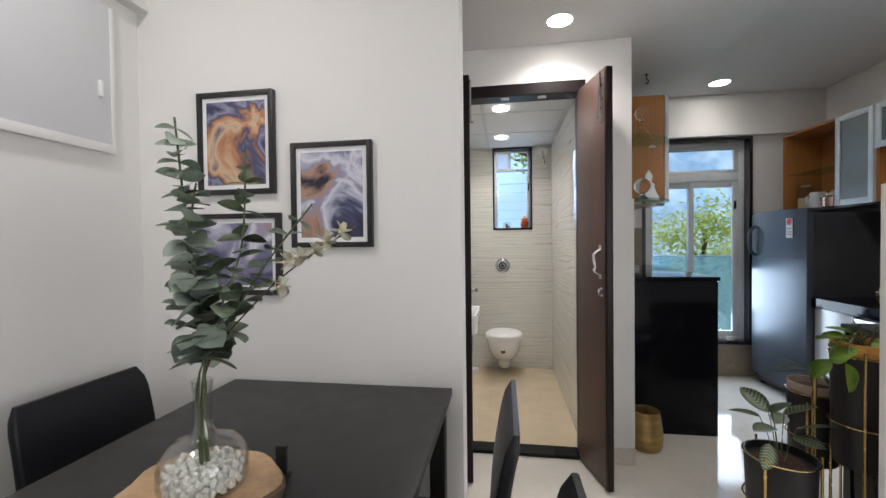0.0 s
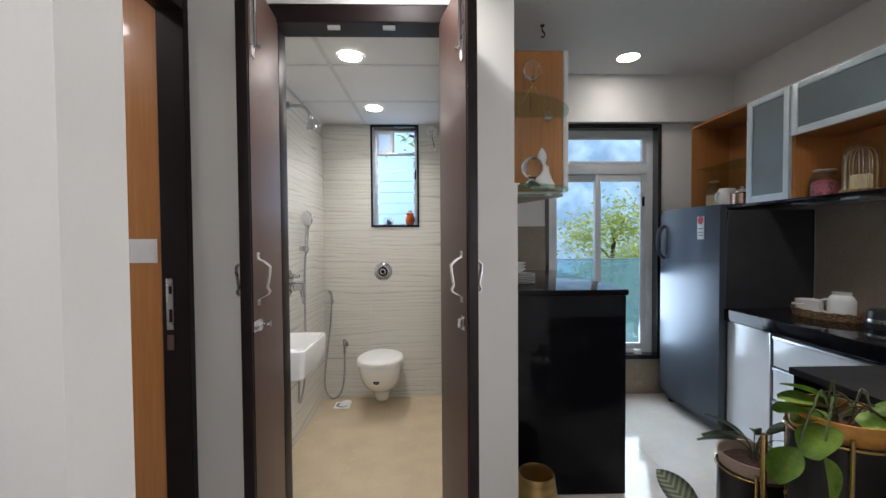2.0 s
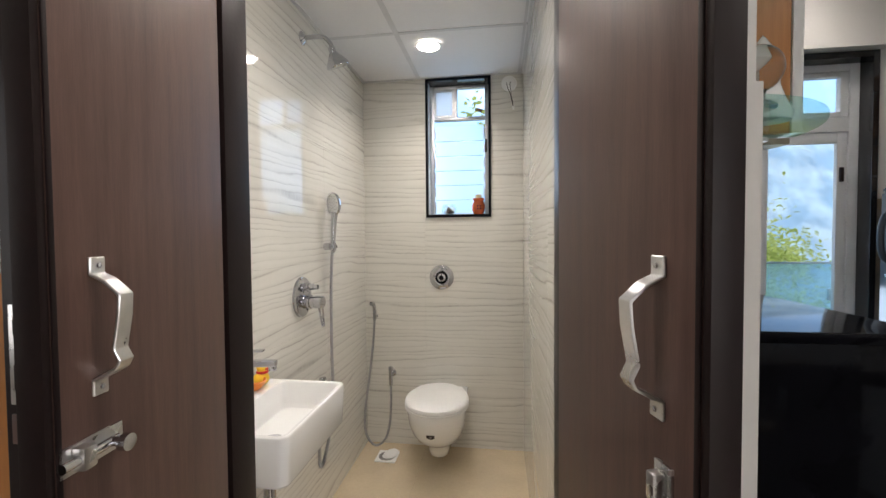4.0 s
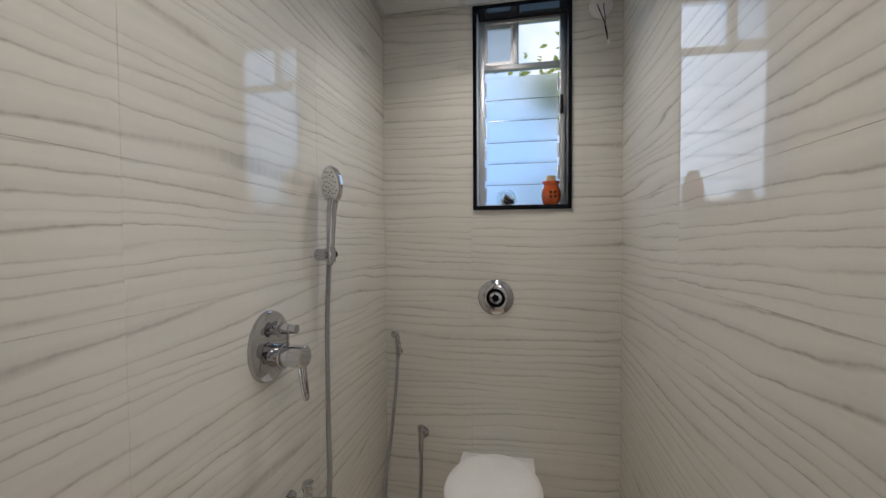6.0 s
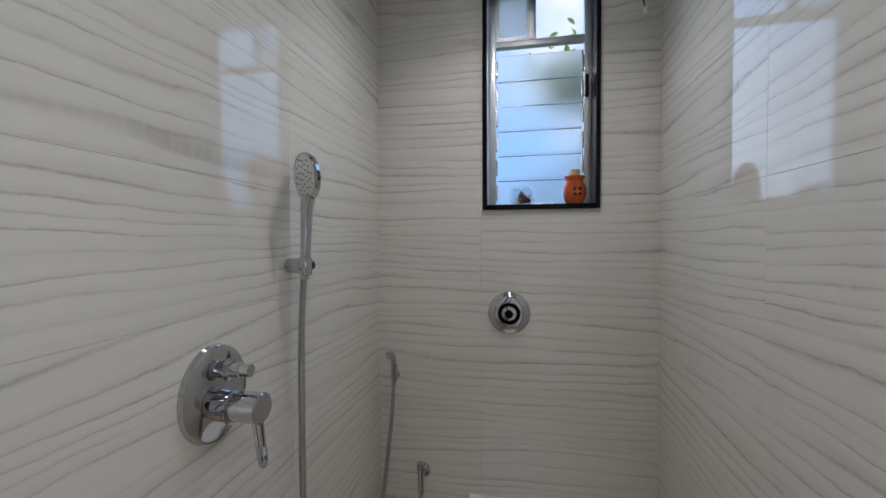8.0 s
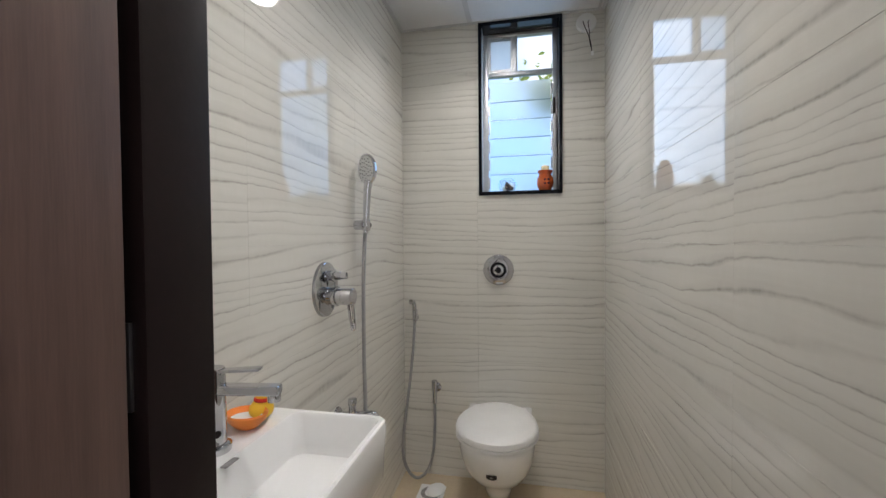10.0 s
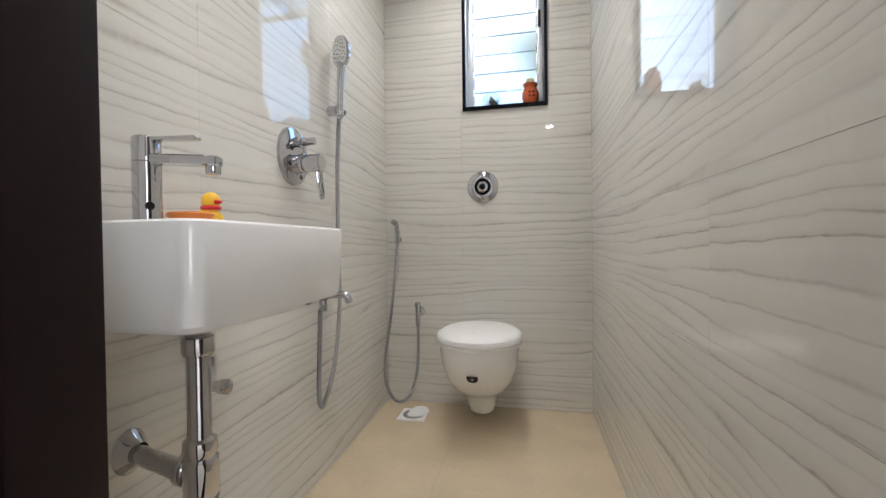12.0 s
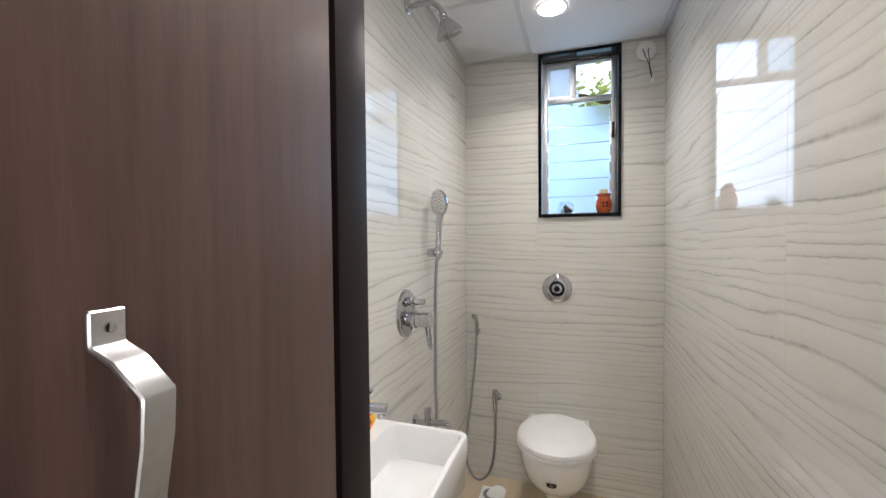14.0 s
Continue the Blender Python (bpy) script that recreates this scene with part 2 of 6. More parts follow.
M_PEBBLE_GREY = shade("grey_stone", (0.26, 0.25, 0.25), 0.5, vary=0.2, scale=40)
M_SHELL = shade("brown_shells", (0.16, 0.10, 0.08), 0.4, vary=0.5, scale=50)
M_DUCK = shade("yellow_rubber", (0.85, 0.52, 0.03), 0.35, vary=0.04, scale=20, bump=0.0)
M_DUCK_ORANGE = shade("orange_rubber", (0.85, 0.25, 0.04), 0.35, vary=0.06, scale=20, bump=0.0)
M_DUCK_RED = shade("red_rubber", (0.65, 0.03, 0.02), 0.35, vary=0.06, scale=20, bump=0.0)
M_PICFRAME = shade("black_picture_frame", (0.014, 0.012, 0.013), 0.35, vary=0.15, scale=30)
M_PAPER = shade("white_paper", (0.80, 0.80, 0.81), 0.6, vary=0.01, scale=20)
M_BLIND = shade("white_blind_fabric", (0.66, 0.66, 0.68), 0.8, vary=0.02, scale=3, fine=400, bump=0.05)
M_SLICE = shade("cut_wood", (0.52, 0.34, 0.19), 0.5, vary=0.15, scale=14, fine=90, bump=0.03)
M_BARK = shade("bark", (0.10, 0.065, 0.04), 0.8, vary=0.3, scale=20, bump=0.2)
M_EUC = shade("eucalyptus_leaf", (0.46, 0.54, 0.45), 0.5, vary=0.2, scale=20, bump=0.02)
M_EUC_DARK = shade("dark_green_leaf", (0.27, 0.34, 0.22), 0.45, vary=0.25, scale=20, bump=0.02)
M_STEM = shade("green_stem", (0.10, 0.13, 0.05), 0.5, vary=0.2)
M_PETAL = shade("white_petal", (0.78, 0.76, 0.62), 0.6, vary=0.06, scale=40)
M_GOLD = shade("brass", (0.62, 0.43, 0.17), 0.25, 1.0, vary=0.08, scale=30)
M_GOLDBIN = shade("brushed_gold", (0.48, 0.33, 0.13), 0.38, 0.85, vary=0.12, scale=4, fine=150, bump=0.05, stretch=(1, 1, 12))
M_GLOSSWHITE = shade("gloss_white_panel", (0.78, 0.82, 0.86), 0.14, vary=0.02, scale=4, bump=0.0)
M_WICKER = shade("wicker", (0.30, 0.18, 0.09), 0.6, vary=0.3, scale=60, bump=0.2)
M_MILKGLASS = shade("milky_glass", (0.68, 0.69, 0.68), 0.12, vary=0.03, scale=15, bump=0.0)
M_ALUFROST = shade("frosted_aluminium", (0.66, 0.74, 0.76), 0.35, 0.3, vary=0.04, scale=10)
M_SMOKE = shade("frosted_grey_glass", (0.20, 0.24, 0.255), 0.22, vary=0.05, scale=3, bump=0.0)
M_COPPER = shade("polished_pan", (0.60, 0.42, 0.34), 0.18, 1.0, vary=0.08, scale=20)
M_PINK = shade("pink_sweets", (0.60, 0.12, 0.16), 0.45, vary=0.5, scale=60, fine=120, bump=0.4)
M_POT = shade("black_pot", (0.014, 0.013, 0.014), 0.42, vary=0.2, scale=12)
M_SOIL = shade("dark_soil", (0.10, 0.045, 0.035), 0.9, vary=0.5, scale=60, fine=200, bump=0.6)
M_CREAMBOWL = shade("cream_bowl", (0.50, 0.40, 0.32), 0.35, vary=0.08, scale=10)
M_AMBER = wood("amber_bowl", (0.72, 0.36, 0.08), (0.55, 0.24, 0.05), 0.3, "X")
M_STRIPELEAF = shade("striped_leaf", (0.13, 0.17, 0.10), 0.4, vary=0.2, scale=26, fine=120, bump=0.05)
st_nt = M_STRIPELEAF.node_tree
st_tc, st_sep, st_abs, st_add, st_sin, st_map, st_mix = [st_nt.nodes.new(k) for k in ("ShaderNodeTexCoord", "ShaderNodeSeparateXYZ", "ShaderNodeMath", "ShaderNodeMath", "ShaderNodeMath", "ShaderNodeMapRange", "ShaderNodeMix")]
st_abs.operation, st_add.operation, st_sin.operation, st_mix.data_type = "ABSOLUTE", "MULTIPLY_ADD", "SINE", "RGBA"
st_nt.links.new(st_tc.outputs["Object"], st_sep.inputs[0])
st_nt.links.new(st_sep.outputs[1], st_abs.inputs[0])
st_nt.links.new(st_abs.outputs[0], st_add.inputs[0])
st_add.inputs[1].default_value = -0.7
st_nt.links.new(st_sep.outputs[0], st_add.inputs[2])
st_freq = st_nt.nodes.new("ShaderNodeMath")
st_freq.operation = "MULTIPLY"
st_freq.inputs[1].default_value = 430.0
st_nt.links.new(st_add.outputs[0], st_freq.inputs[0])
st_nt.links.new(st_freq.outputs[0], st_sin.inputs[0])
st_map.inputs["From Min"].default_value, st_map.inputs["From Max"].default_value = -0.2, 0.7
st_nt.links.new(st_sin.outputs[0], st_map.inputs[0])
st_nt.links.new(st_map.outputs[0], st_mix.inputs["Factor"])
st_base = st_nt.nodes["Principled BSDF"].inputs["Base Color"]
st_nt.links.new(st_base.links[0].from_socket, st_mix.inputs["A"])
st_mix.inputs["B"].default_value = (0.29, 0.34, 0.23, 1)
st_nt.links.new(st_mix.outputs["Result"], st_base)
M_DARKLEAF = shade("dark_leaf", (0.06, 0.09, 0.05), 0.4, vary=0.3, scale=15)
M_HEARTLEAF = shade("heart_leaf", (0.28, 0.40, 0.06), 0.4, vary=0.2, scale=14, alter=(0.10, 0.22, 0.035))
M_GROUND = shade("far_ground", (0.20, 0.25, 0.16), 0.9, vary=0.3, scale=0.05, fine=0.6)
# Haze is painted in: blue base colour, and a mottled blue glow.
M_HILL = shade("hill_painted_haze", (0.20, 0.32, 0.42), 0.9, vary=0.25, scale=0.12, fine=0.9)
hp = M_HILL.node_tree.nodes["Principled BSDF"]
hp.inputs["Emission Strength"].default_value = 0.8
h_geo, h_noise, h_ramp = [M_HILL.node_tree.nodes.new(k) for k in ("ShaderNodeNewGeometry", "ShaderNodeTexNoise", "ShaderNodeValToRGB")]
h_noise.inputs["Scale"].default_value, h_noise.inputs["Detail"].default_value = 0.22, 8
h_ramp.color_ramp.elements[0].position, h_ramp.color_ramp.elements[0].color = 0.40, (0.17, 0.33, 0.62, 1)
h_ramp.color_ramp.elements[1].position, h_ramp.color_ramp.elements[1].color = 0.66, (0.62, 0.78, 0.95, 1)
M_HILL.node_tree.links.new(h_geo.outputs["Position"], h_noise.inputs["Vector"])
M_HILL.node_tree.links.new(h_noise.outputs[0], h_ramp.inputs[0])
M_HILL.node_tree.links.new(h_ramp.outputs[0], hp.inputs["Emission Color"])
M_LEAVES = shade("tree_leaves", (0.56, 0.60, 0.20), 0.5, vary=0.3, scale=0.8, fine=6, alter=(0.30, 0.42, 0.14))
lt = M_LEAVES.node_tree
thin, half = lt.nodes.new("ShaderNodeBsdfTranslucent"), lt.nodes.new("ShaderNodeMixShader")
thin.inputs[0].default_value = (0.55, 0.62, 0.16, 1)
half.inputs[0].default_value = 0.45
lt.links.new(lt.nodes["Principled BSDF"].outputs[0], half.inputs[1])
lt.links.new(thin.outputs[0], half.inputs[2])
lt.links.new(half.outputs[0], lt.nodes["Material Output"].inputs[0])


def cloudy_backdrop():
    """Bright hazy sky with soft clouds, far off."""
    m = bpy.data.materials.new("far_cloudy_sky")
    m.use_nodes = True
    nt = m.node_tree
    p = nt.nodes["Principled BSDF"]
    geo, n, r = nt.nodes.new("ShaderNodeNewGeometry"), nt.nodes.new("ShaderNodeTexNoise"), nt.nodes.new("ShaderNodeValToRGB")
    n.inputs["Scale"].default_value, n.inputs["Detail"].default_value = 0.022, 6
    nt.links.new(geo.outputs["Position"], n.inputs["Vector"])
    nt.links.new(n.outputs[0], r.inputs[0])
    e = r.color_ramp.elements
    e[0].position, e[0].color = 0.43, (0.29, 0.55, 1.0, 1)
    e[1].position, e[1].color = 0.58, (0.90, 0.95, 1.0, 1)
    nt.links.new(r.outputs[0], p.inputs["Emission Color"])
    p.inputs["Base Color"].default_value = (0.3, 0.3, 0.3, 1)
    p.inputs["Emission Strength"].default_value = 2.3
    return m


M_CLOUDS = cloudy_backdrop()
M_LIGHT = glow("lamp_diffuser", (1.0, 0.96, 0.9), 48)


# mesh helpers
def box_bm(x0, y0, z0, x1, y1, z1, bevel=0.0, seg=2):
    bm = bmesh.new()
    bmesh.ops.create_cube(bm, size=1.0, matrix=Matrix.Translation(((x0 + x1) / 2, (y0 + y1) / 2, (z0 + z1) / 2)) @ Matrix.Diagonal((abs(x1 - x0), abs(y1 - y0), abs(z1 - z0), 1)))
    if bevel:
        bmesh.ops.bevel(bm, geom=bm.edges[:], offset=bevel, segments=seg, profile=0.6, affect="EDGES")
    return bm


def joined(*bms):
    out = bmesh.new()
    for b in bms:
        me = bpy.data.meshes.new("tmp")
        b.to_mesh(me)
        b.free()
        out.from_mesh(me)
        bpy.data.meshes.remove(me)
    return out


def moved(bm, m):
    bmesh.ops.transform(bm, matrix=m, verts=bm.verts[:])
    return bm


def lathe(profile, n=32, m=None, sx=1.0, sy=1.0):
    """Turned shape from (radius, height) rows."""
    bm = bmesh.new()
    rings = []
    for r, z in profile:
        if r < 1e-5:
            rings.append([bm.verts.new((0, 0, z))])
        else:
            rings.append([bm.verts.new((r * math.cos(2 * math.pi * i / n) * sx, r * math.sin(2 * math.pi * i / n) * sy, z)) for i in range(n)])
    for a, b in zip(rings, rings[1:]):
        for i in range(n):
            j = (i + 1) % n
            if len(a) == 1 and len(b) > 1:
                bm.faces.new((a[0], b[j], b[i]))
            elif len(b) == 1 and len(a) > 1:
                bm.faces.new((a[i], a[j], b[0]))
            elif len(a) > 1:
                bm.faces.new((a[i], a[j], b[j], b[i]))
    bmesh.ops.recalc_face_normals(bm, faces=bm.faces[:])
    return moved(bm, m) if m else bm


def disc_cyl(r, z0, z1, n=32, bevel=0.0, m=None):
    b = min(bevel, r * 0.5)
    if b:
        prof = [(0, z0), (r - b, z0), (r - b * 0.3, z0 + b * 0.3), (r, z0 + b), (r, z1 - b), (r - b * 0.3, z1 - b * 0.3), (r - b, z1), (0, z1)]
    else:
        prof = [(0, z0), (r, z0), (r, z1), (0, z1)]
    return lathe(prof, n, m)


def tube(points, r, n=10, cyclic=False, smooth_n=0):
    """A round tube through points; r may be a list of radii."""
    pts = [Vector(p) for p in points]
    if smooth_n:
        out = []
        k = len(pts)
        for i in range(k - 1):
            p0, p1, p2, p3 = pts[max(i - 1, 0)], pts[i], pts[i + 1], pts[min(i + 2, k - 1)]
            for s in range(smooth_n):
                t = s / smooth_n
                out.append(0.5 * ((2 * p1) + (p2 - p0) * t + (2 * p0 - 5 * p1 + 4 * p2 - p3) * t * t + (3 * p1 - p0 - 3 * p2 + p3) * t ** 3))
        out.append(pts[-1])
        pts = out
    bm = bmesh.new()
    rings = []
    up = Vector((0.13, 0.21, 0.97)).normalized()
    for i, p in enumerate(pts):
        d = (pts[(i + 1) % len(pts)] - pts[i - 1]) if cyclic else (pts[min(i + 1, len(pts) - 1)] - pts[max(i - 1, 0)])
        d.normalize()
        a = d.cross(up)
        if a.length < 0.05:
            a = d.cross(Vector((1, 0, 0)))
        a.normalize()
        b = d.cross(a)
        rad = r[min(i, len(r) - 1)] if isinstance(r, (list, tuple)) else r
        rings.append([bm.verts.new(p + rad * (a * math.cos(2 * math.pi * j / n) + b * math.sin(2 * math.pi * j / n))) for j in range(n)])
    pairs = list(zip(rings, rings[1:])) + ([(rings[-1], rings[0])] if cyclic else [])
    for ra, rb in pairs:
        for j in range(n):
            bm.faces.new((ra[j], ra[(j + 1) % n], rb[(j + 1) % n], rb[j]))
    if not cyclic:
        bm.faces.new(rings[0])
        bm.faces.new(rings[-1])
    bmesh.ops.recalc_face_normals(bm, faces=bm.faces[:])
    return bm


def hose(points, r, pitch=0.0042):
    """A spiral-wound hose: a tube with close ribs along a smooth line."""
    pts, out = [Vector(p) for p in points], []
    k = len(pts)
    for i in range(k - 1):
        p0, p1, p2, p3 = pts[max(i - 1, 0)], pts[i], pts[i + 1], pts[min(i + 2, k - 1)]
        steps = max(2, int((p2 - p1).length / (pitch / 2)))
        for q in range(steps):
            t = q / steps
            out.append(0.5 * ((2 * p1) + (p2 - p0) * t + (2 * p0 - 5 * p1 + 4 * p2 - p3) * t * t + (3 * p1 - p0 - 3 * p2 + p3) * t ** 3))
    return tube(out, [r if i % 2 else r * 0.86 for i in range(len(out))], 10)


def prism(outline, z0, z1, bevel=0.0, m=None):
    """An upright plate from an outline in x, y."""
    bm = bmesh.new()
    lo = [bm.verts.new((x, y, z0)) for x, y in outline]
    hi = [bm.verts.new((x, y, z1)) for x, y in outline]
    bm.faces.new(lo[::-1])
    bm.faces.new(hi)
    for i in range(len(lo)):
        j = (i + 1) % len(lo)
        bm.faces.new((lo[i], lo[j], hi[j], hi[i]))
    bmesh.ops.recalc_face_normals(bm, faces=bm.faces[:])
    if bevel:
        bmesh.ops.bevel(bm, geom=[e for e in bm.edges if abs(e.verts[0].co.z - e.verts[1].co.z) < 1e-6], offset=bevel, segments=2, affect="EDGES")
    return moved(bm, m) if m else bm


def part(name, bm, material, parent=None, label="", smooth=True):
    me = bpy.data.meshes.new(name)
    bm.to_mesh(me)
    bm.free()
    me.materials.append(material)
    if smooth:
        for poly in me.polygons:
            poly.use_smooth = True
        me.set_sharp_from_angle(angle=radians(35))
    ob = new(name, me)
    if parent:
        ob.parent = parent
    if label:
        ob["label"] = label
    return ob


def thing(name, label, category, at=(0, 0, 0), rz=0.0, group=""):
    ob = new(name)
    ob.matrix_basis = pose(*at, 0, 0, rz)
    ob.empty_display_size = 0.05
    return tagged(ob, label, category, group)


def structure(name, bm, material, label, category="wall", smooth=False):
    return tagged(part(name, bm, material, smooth=smooth), label, category, kind="structure")


# ---- large structure ----
def wall_with_hole(axis, a0, a1, f0, f1, z0, z1, holes):
    """A wall along x or y, with rectangular openings (a, b, low, high)."""
    pieces = []

    def add(a, b, lo, hi):
        if b - a > 1e-4 and hi - lo > 1e-4:
            pieces.append(box_bm(a, f0, lo, b, f1, hi) if axis == "x" else box_bm(f0, a, lo, f1, b, hi))

    cur = a0
    for a, b, lo, hi in sorted(holes):
        add(cur, a, z0, z1)
        add(a, b, z0, lo)
        add(a, b, hi, z1)
        cur = b
    add(cur, a1, z0, z1)
    return joined(*pieces)


TOP = 2.80
structure("floor_slab", box_bm(-4.2, -3.3, -0.15, 3.2, 4.40, -0.012), M_GROUT, "cement bed under the floor tiles", "floor")
structure("wall_dining", box_bm(-1.49, 1.475, -0.012, -0.155, 1.612, TOP), M_WALL, "off-white painted wall end beside the dining table")
structure("wall_left", box_bm(-1.61, -3.1, -0.012, -1.49, 1.612, TOP), M_WALL, "off-white painted wall along the dining chairs")
structure("wall_behind", box_bm(-1.61, -3.22, -0.012, 3.05, -3.1, TOP), M_WALL, "off-white painted wall behind the dining area")
# The wide opening is unseen, placed for the living room fill.
structure("wall_living_side", wall_with_hole("y", -3.1, 1.565, 2.93, 3.05, -0.012, TOP, [(-2.15, -0.25, 0.55, 2.25)]), M_WALL, "off-white living room wall with an unseen wide opening")
structure("wall_switch", joined(box_bm(1.305, 1.565, -0.012, 3.05, 1.605, TOP), box_bm(1.288, 1.580, -0.012, 1.305, 1.605, 1.50)), M_WALL, "off-white painted wall end with a switch board")
structure("wall_bath_front", wall_with_hole("x", -0.545, 0.735, 2.475, 2.60, -0.012, TOP, [(-0.255, 0.482, -0.012, 2.26)]), M_WALL, "off-white painted wall with the bathroom door opening")
structure("wall_bath_left", box_bm(-0.63, 2.60, -0.012, -0.515, 4.38, TOP), M_WALL, "bathroom side wall behind striped tiles")
structure("wall_bath_right", box_bm(0.492, 2.60, -0.012, 0.735, 4.23, TOP), M_WALL, "wall between bathroom and kitchen")
structure("wall_back", wall_with_hole("x", -0.515, 3.05, 4.252, 4.38, -0.012, TOP, [(-0.093, 0.276, 1.446, 2.28), (1.36, 2.31, 0.315, 2.28)]), M_WALL, "outer wall with bathroom and kitchen windows")
structure("wall_kitchen_right", box_bm(2.905, 1.605, -0.012, 3.05, 4.252, TOP), M_WALL, "off-white kitchen side wall above the worktop")
structure("kitchen_beam", box_bm(0.735, 4.16, 2.285, 2.905, 4.252, 2.67), M_WALL, "white painted beam above the kitchen window", "beam")
structure("wall_kitchen_back", joined(box_bm(0.735, 4.222, 0, 1.36, 4.252, 2.285), box_bm(2.31, 4.222, 1.50, 2.905, 4.252, 2.285)), M_WALL, "white plaster beside the kitchen window")
structure("wall_kitchen_back_tiles", joined(box_bm(2.31, 4.218, 0, 2.905, 4.252, 1.498), box_bm(1.36, 4.218, 0, 2.31, 4.252, 0.315)), M_SPLASH, "brown-beige tiles below the kitchen window")
structure("ceiling_living", box_bm(-1.61, -3.1, 2.67, 3.05, 1.605, 2.80), M_CEIL, "white painted living room ceiling", "ceiling")
structure("ceiling_hall", box_bm(-0.66, 1.612, 2.48, 1.345, 4.252, 2.80), M_CEIL, "grey-white dropped ceiling of the passage", "ceiling")
structure("ceiling_kitchen", box_bm(1.345, 1.605, 2.67, 2.905, 4.252, 2.80), M_CEIL, "grey-white painted kitchen ceiling", "ceiling")
structure("skirting", joined(box_bm(0.482, 2.463, 0, 0.735, 2.475, 0.094, 0.002), box_bm(-0.545, 2.463, 0, -0.255, 2.475, 0.094, 0.002), box_bm(0.735, 2.463, 0, 0.747, 2.885, 0.094, 0.002)), M_FLOOR, "cream tile skirting along the passage walls", "skirting")
# bedroom beyond the passage
structure("wall_bedroom_far", box_bm(-4.1, 1.4, -0.012, -4.0, 5.0, TOP), M_WALL, "off-white bedroom wall")
structure("wall_bedroom_side", box_bm(-4.0, 4.9, -0.012, -0.63, 5.0, TOP), M_WALL, "off-white bedroom wall")
# The opening is unseen, cut only to let the bedroom fill in.
structure("wall_bedroom_near", wall_with_hole("x", -4.0, -1.61, 1.5, 1.612, -0.012, TOP, [(-3.0, -1.8, 0.75, 2.1)]), M_WALL, "off-white bedroom wall with an unseen added light opening")
structure("ceiling_bedroom", box_bm(-4.1, 1.5, 2.67, -0.66, 5.0, 2.80), M_CEIL, "white bedroom ceiling", "ceiling")
structure("floor_bedroom", box_bm(-4.1, 4.40, -0.15, -0.63, 5.0, 0.0), M_FLOOR, "cream tile bedroom floor", "floor")

# bathroom false ceiling: laid-in panels between tees
pan = []
for x0, x1 in ((-0.515, -0.16), (-0.136, 0.45), (0.462, 0.492)):
    for y0, y1 in ((2.60, 3.085), (3.105, 3.665), (3.685, 4.252)):
        pan.append(box_bm(x0, y0, 2.284, x1, y1, 2.30))
tees = [box_bm(-0.160, 2.60, 2.2815, -0.136, 4.252, 2.30), box_bm(0.45, 2.60, 2.2815, 0.462, 4.252, 2.30)]
for y in (3.085, 3.665):
    tees += [box_bm(-0.515, y, 2.281, -0.160, y + 0.02, 2.30), box_bm(-0.136, y, 2.281, 0.45, y + 0.02, 2.30)]
tees += [box_bm(-0.505, 2.605, 2.279, -0.488, 4.24, 2.2835), box_bm(0.468, 2.605, 2.279, 0.482, 4.24, 2.2835), box_bm(-0.488, 4.224, 2.279, 0.468, 4.24, 2.2835)]
bath_ceiling = structure("ceiling_bath", joined(*pan), M_CEIL, "white laid-in panel false ceiling of the bathroom", "ceiling")
part("tee_grid", joined(*tees), M_TEE, bath_ceiling, "grey-white metal tee grid")



# ---- doors and openings ----
frame_bath = structure("door_frame_bath", box_bm(-0.255, 2.478, 2.19, 0.482, 2.60, 2.26, 0.004), M_FRAME, "dark brown wooden bathroom door frame", "door frame")
part("jamb", joined(box_bm(-0.255, 2.478, 0.0, -0.240, 2.60, 2.19, 0.003), box_bm(-0.2402, 2.520, 0.0, -0.213, 2.60, 2.19, 0.004)), M_FRAME, frame_bath)
part("jamb", joined(box_bm(0.468, 2.478, 0.0, 0.482, 2.60, 2.19, 0.003), box_bm(0.441, 2.520, 0.0, 0.4682, 2.60, 2.19, 0.004)), M_FRAME, frame_bath)
for mx in (0.014, 0.235):
    part("magnet_catch", box_bm(mx - 0.025, 2.50, 2.176, mx + 0.025, 2.515, 2.192, 0.003), M_PLASTIC, frame_bath, "small white magnetic catch")
for hz in (0.24, 1.045, 1.90):
    part("hinge_plate", box_bm(-0.2385, 2.5165, hz + 0.015, -0.2275, 2.5203, hz + 0.095, 0.0008), M_HOSE, frame_bath, "worn steel hinge plate")
structure("threshold", box_bm(-0.213, 2.485, 0.0, 0.441, 2.60, 0.022, 0.004), M_BLACK, "dark granite bathroom threshold", "threshold")


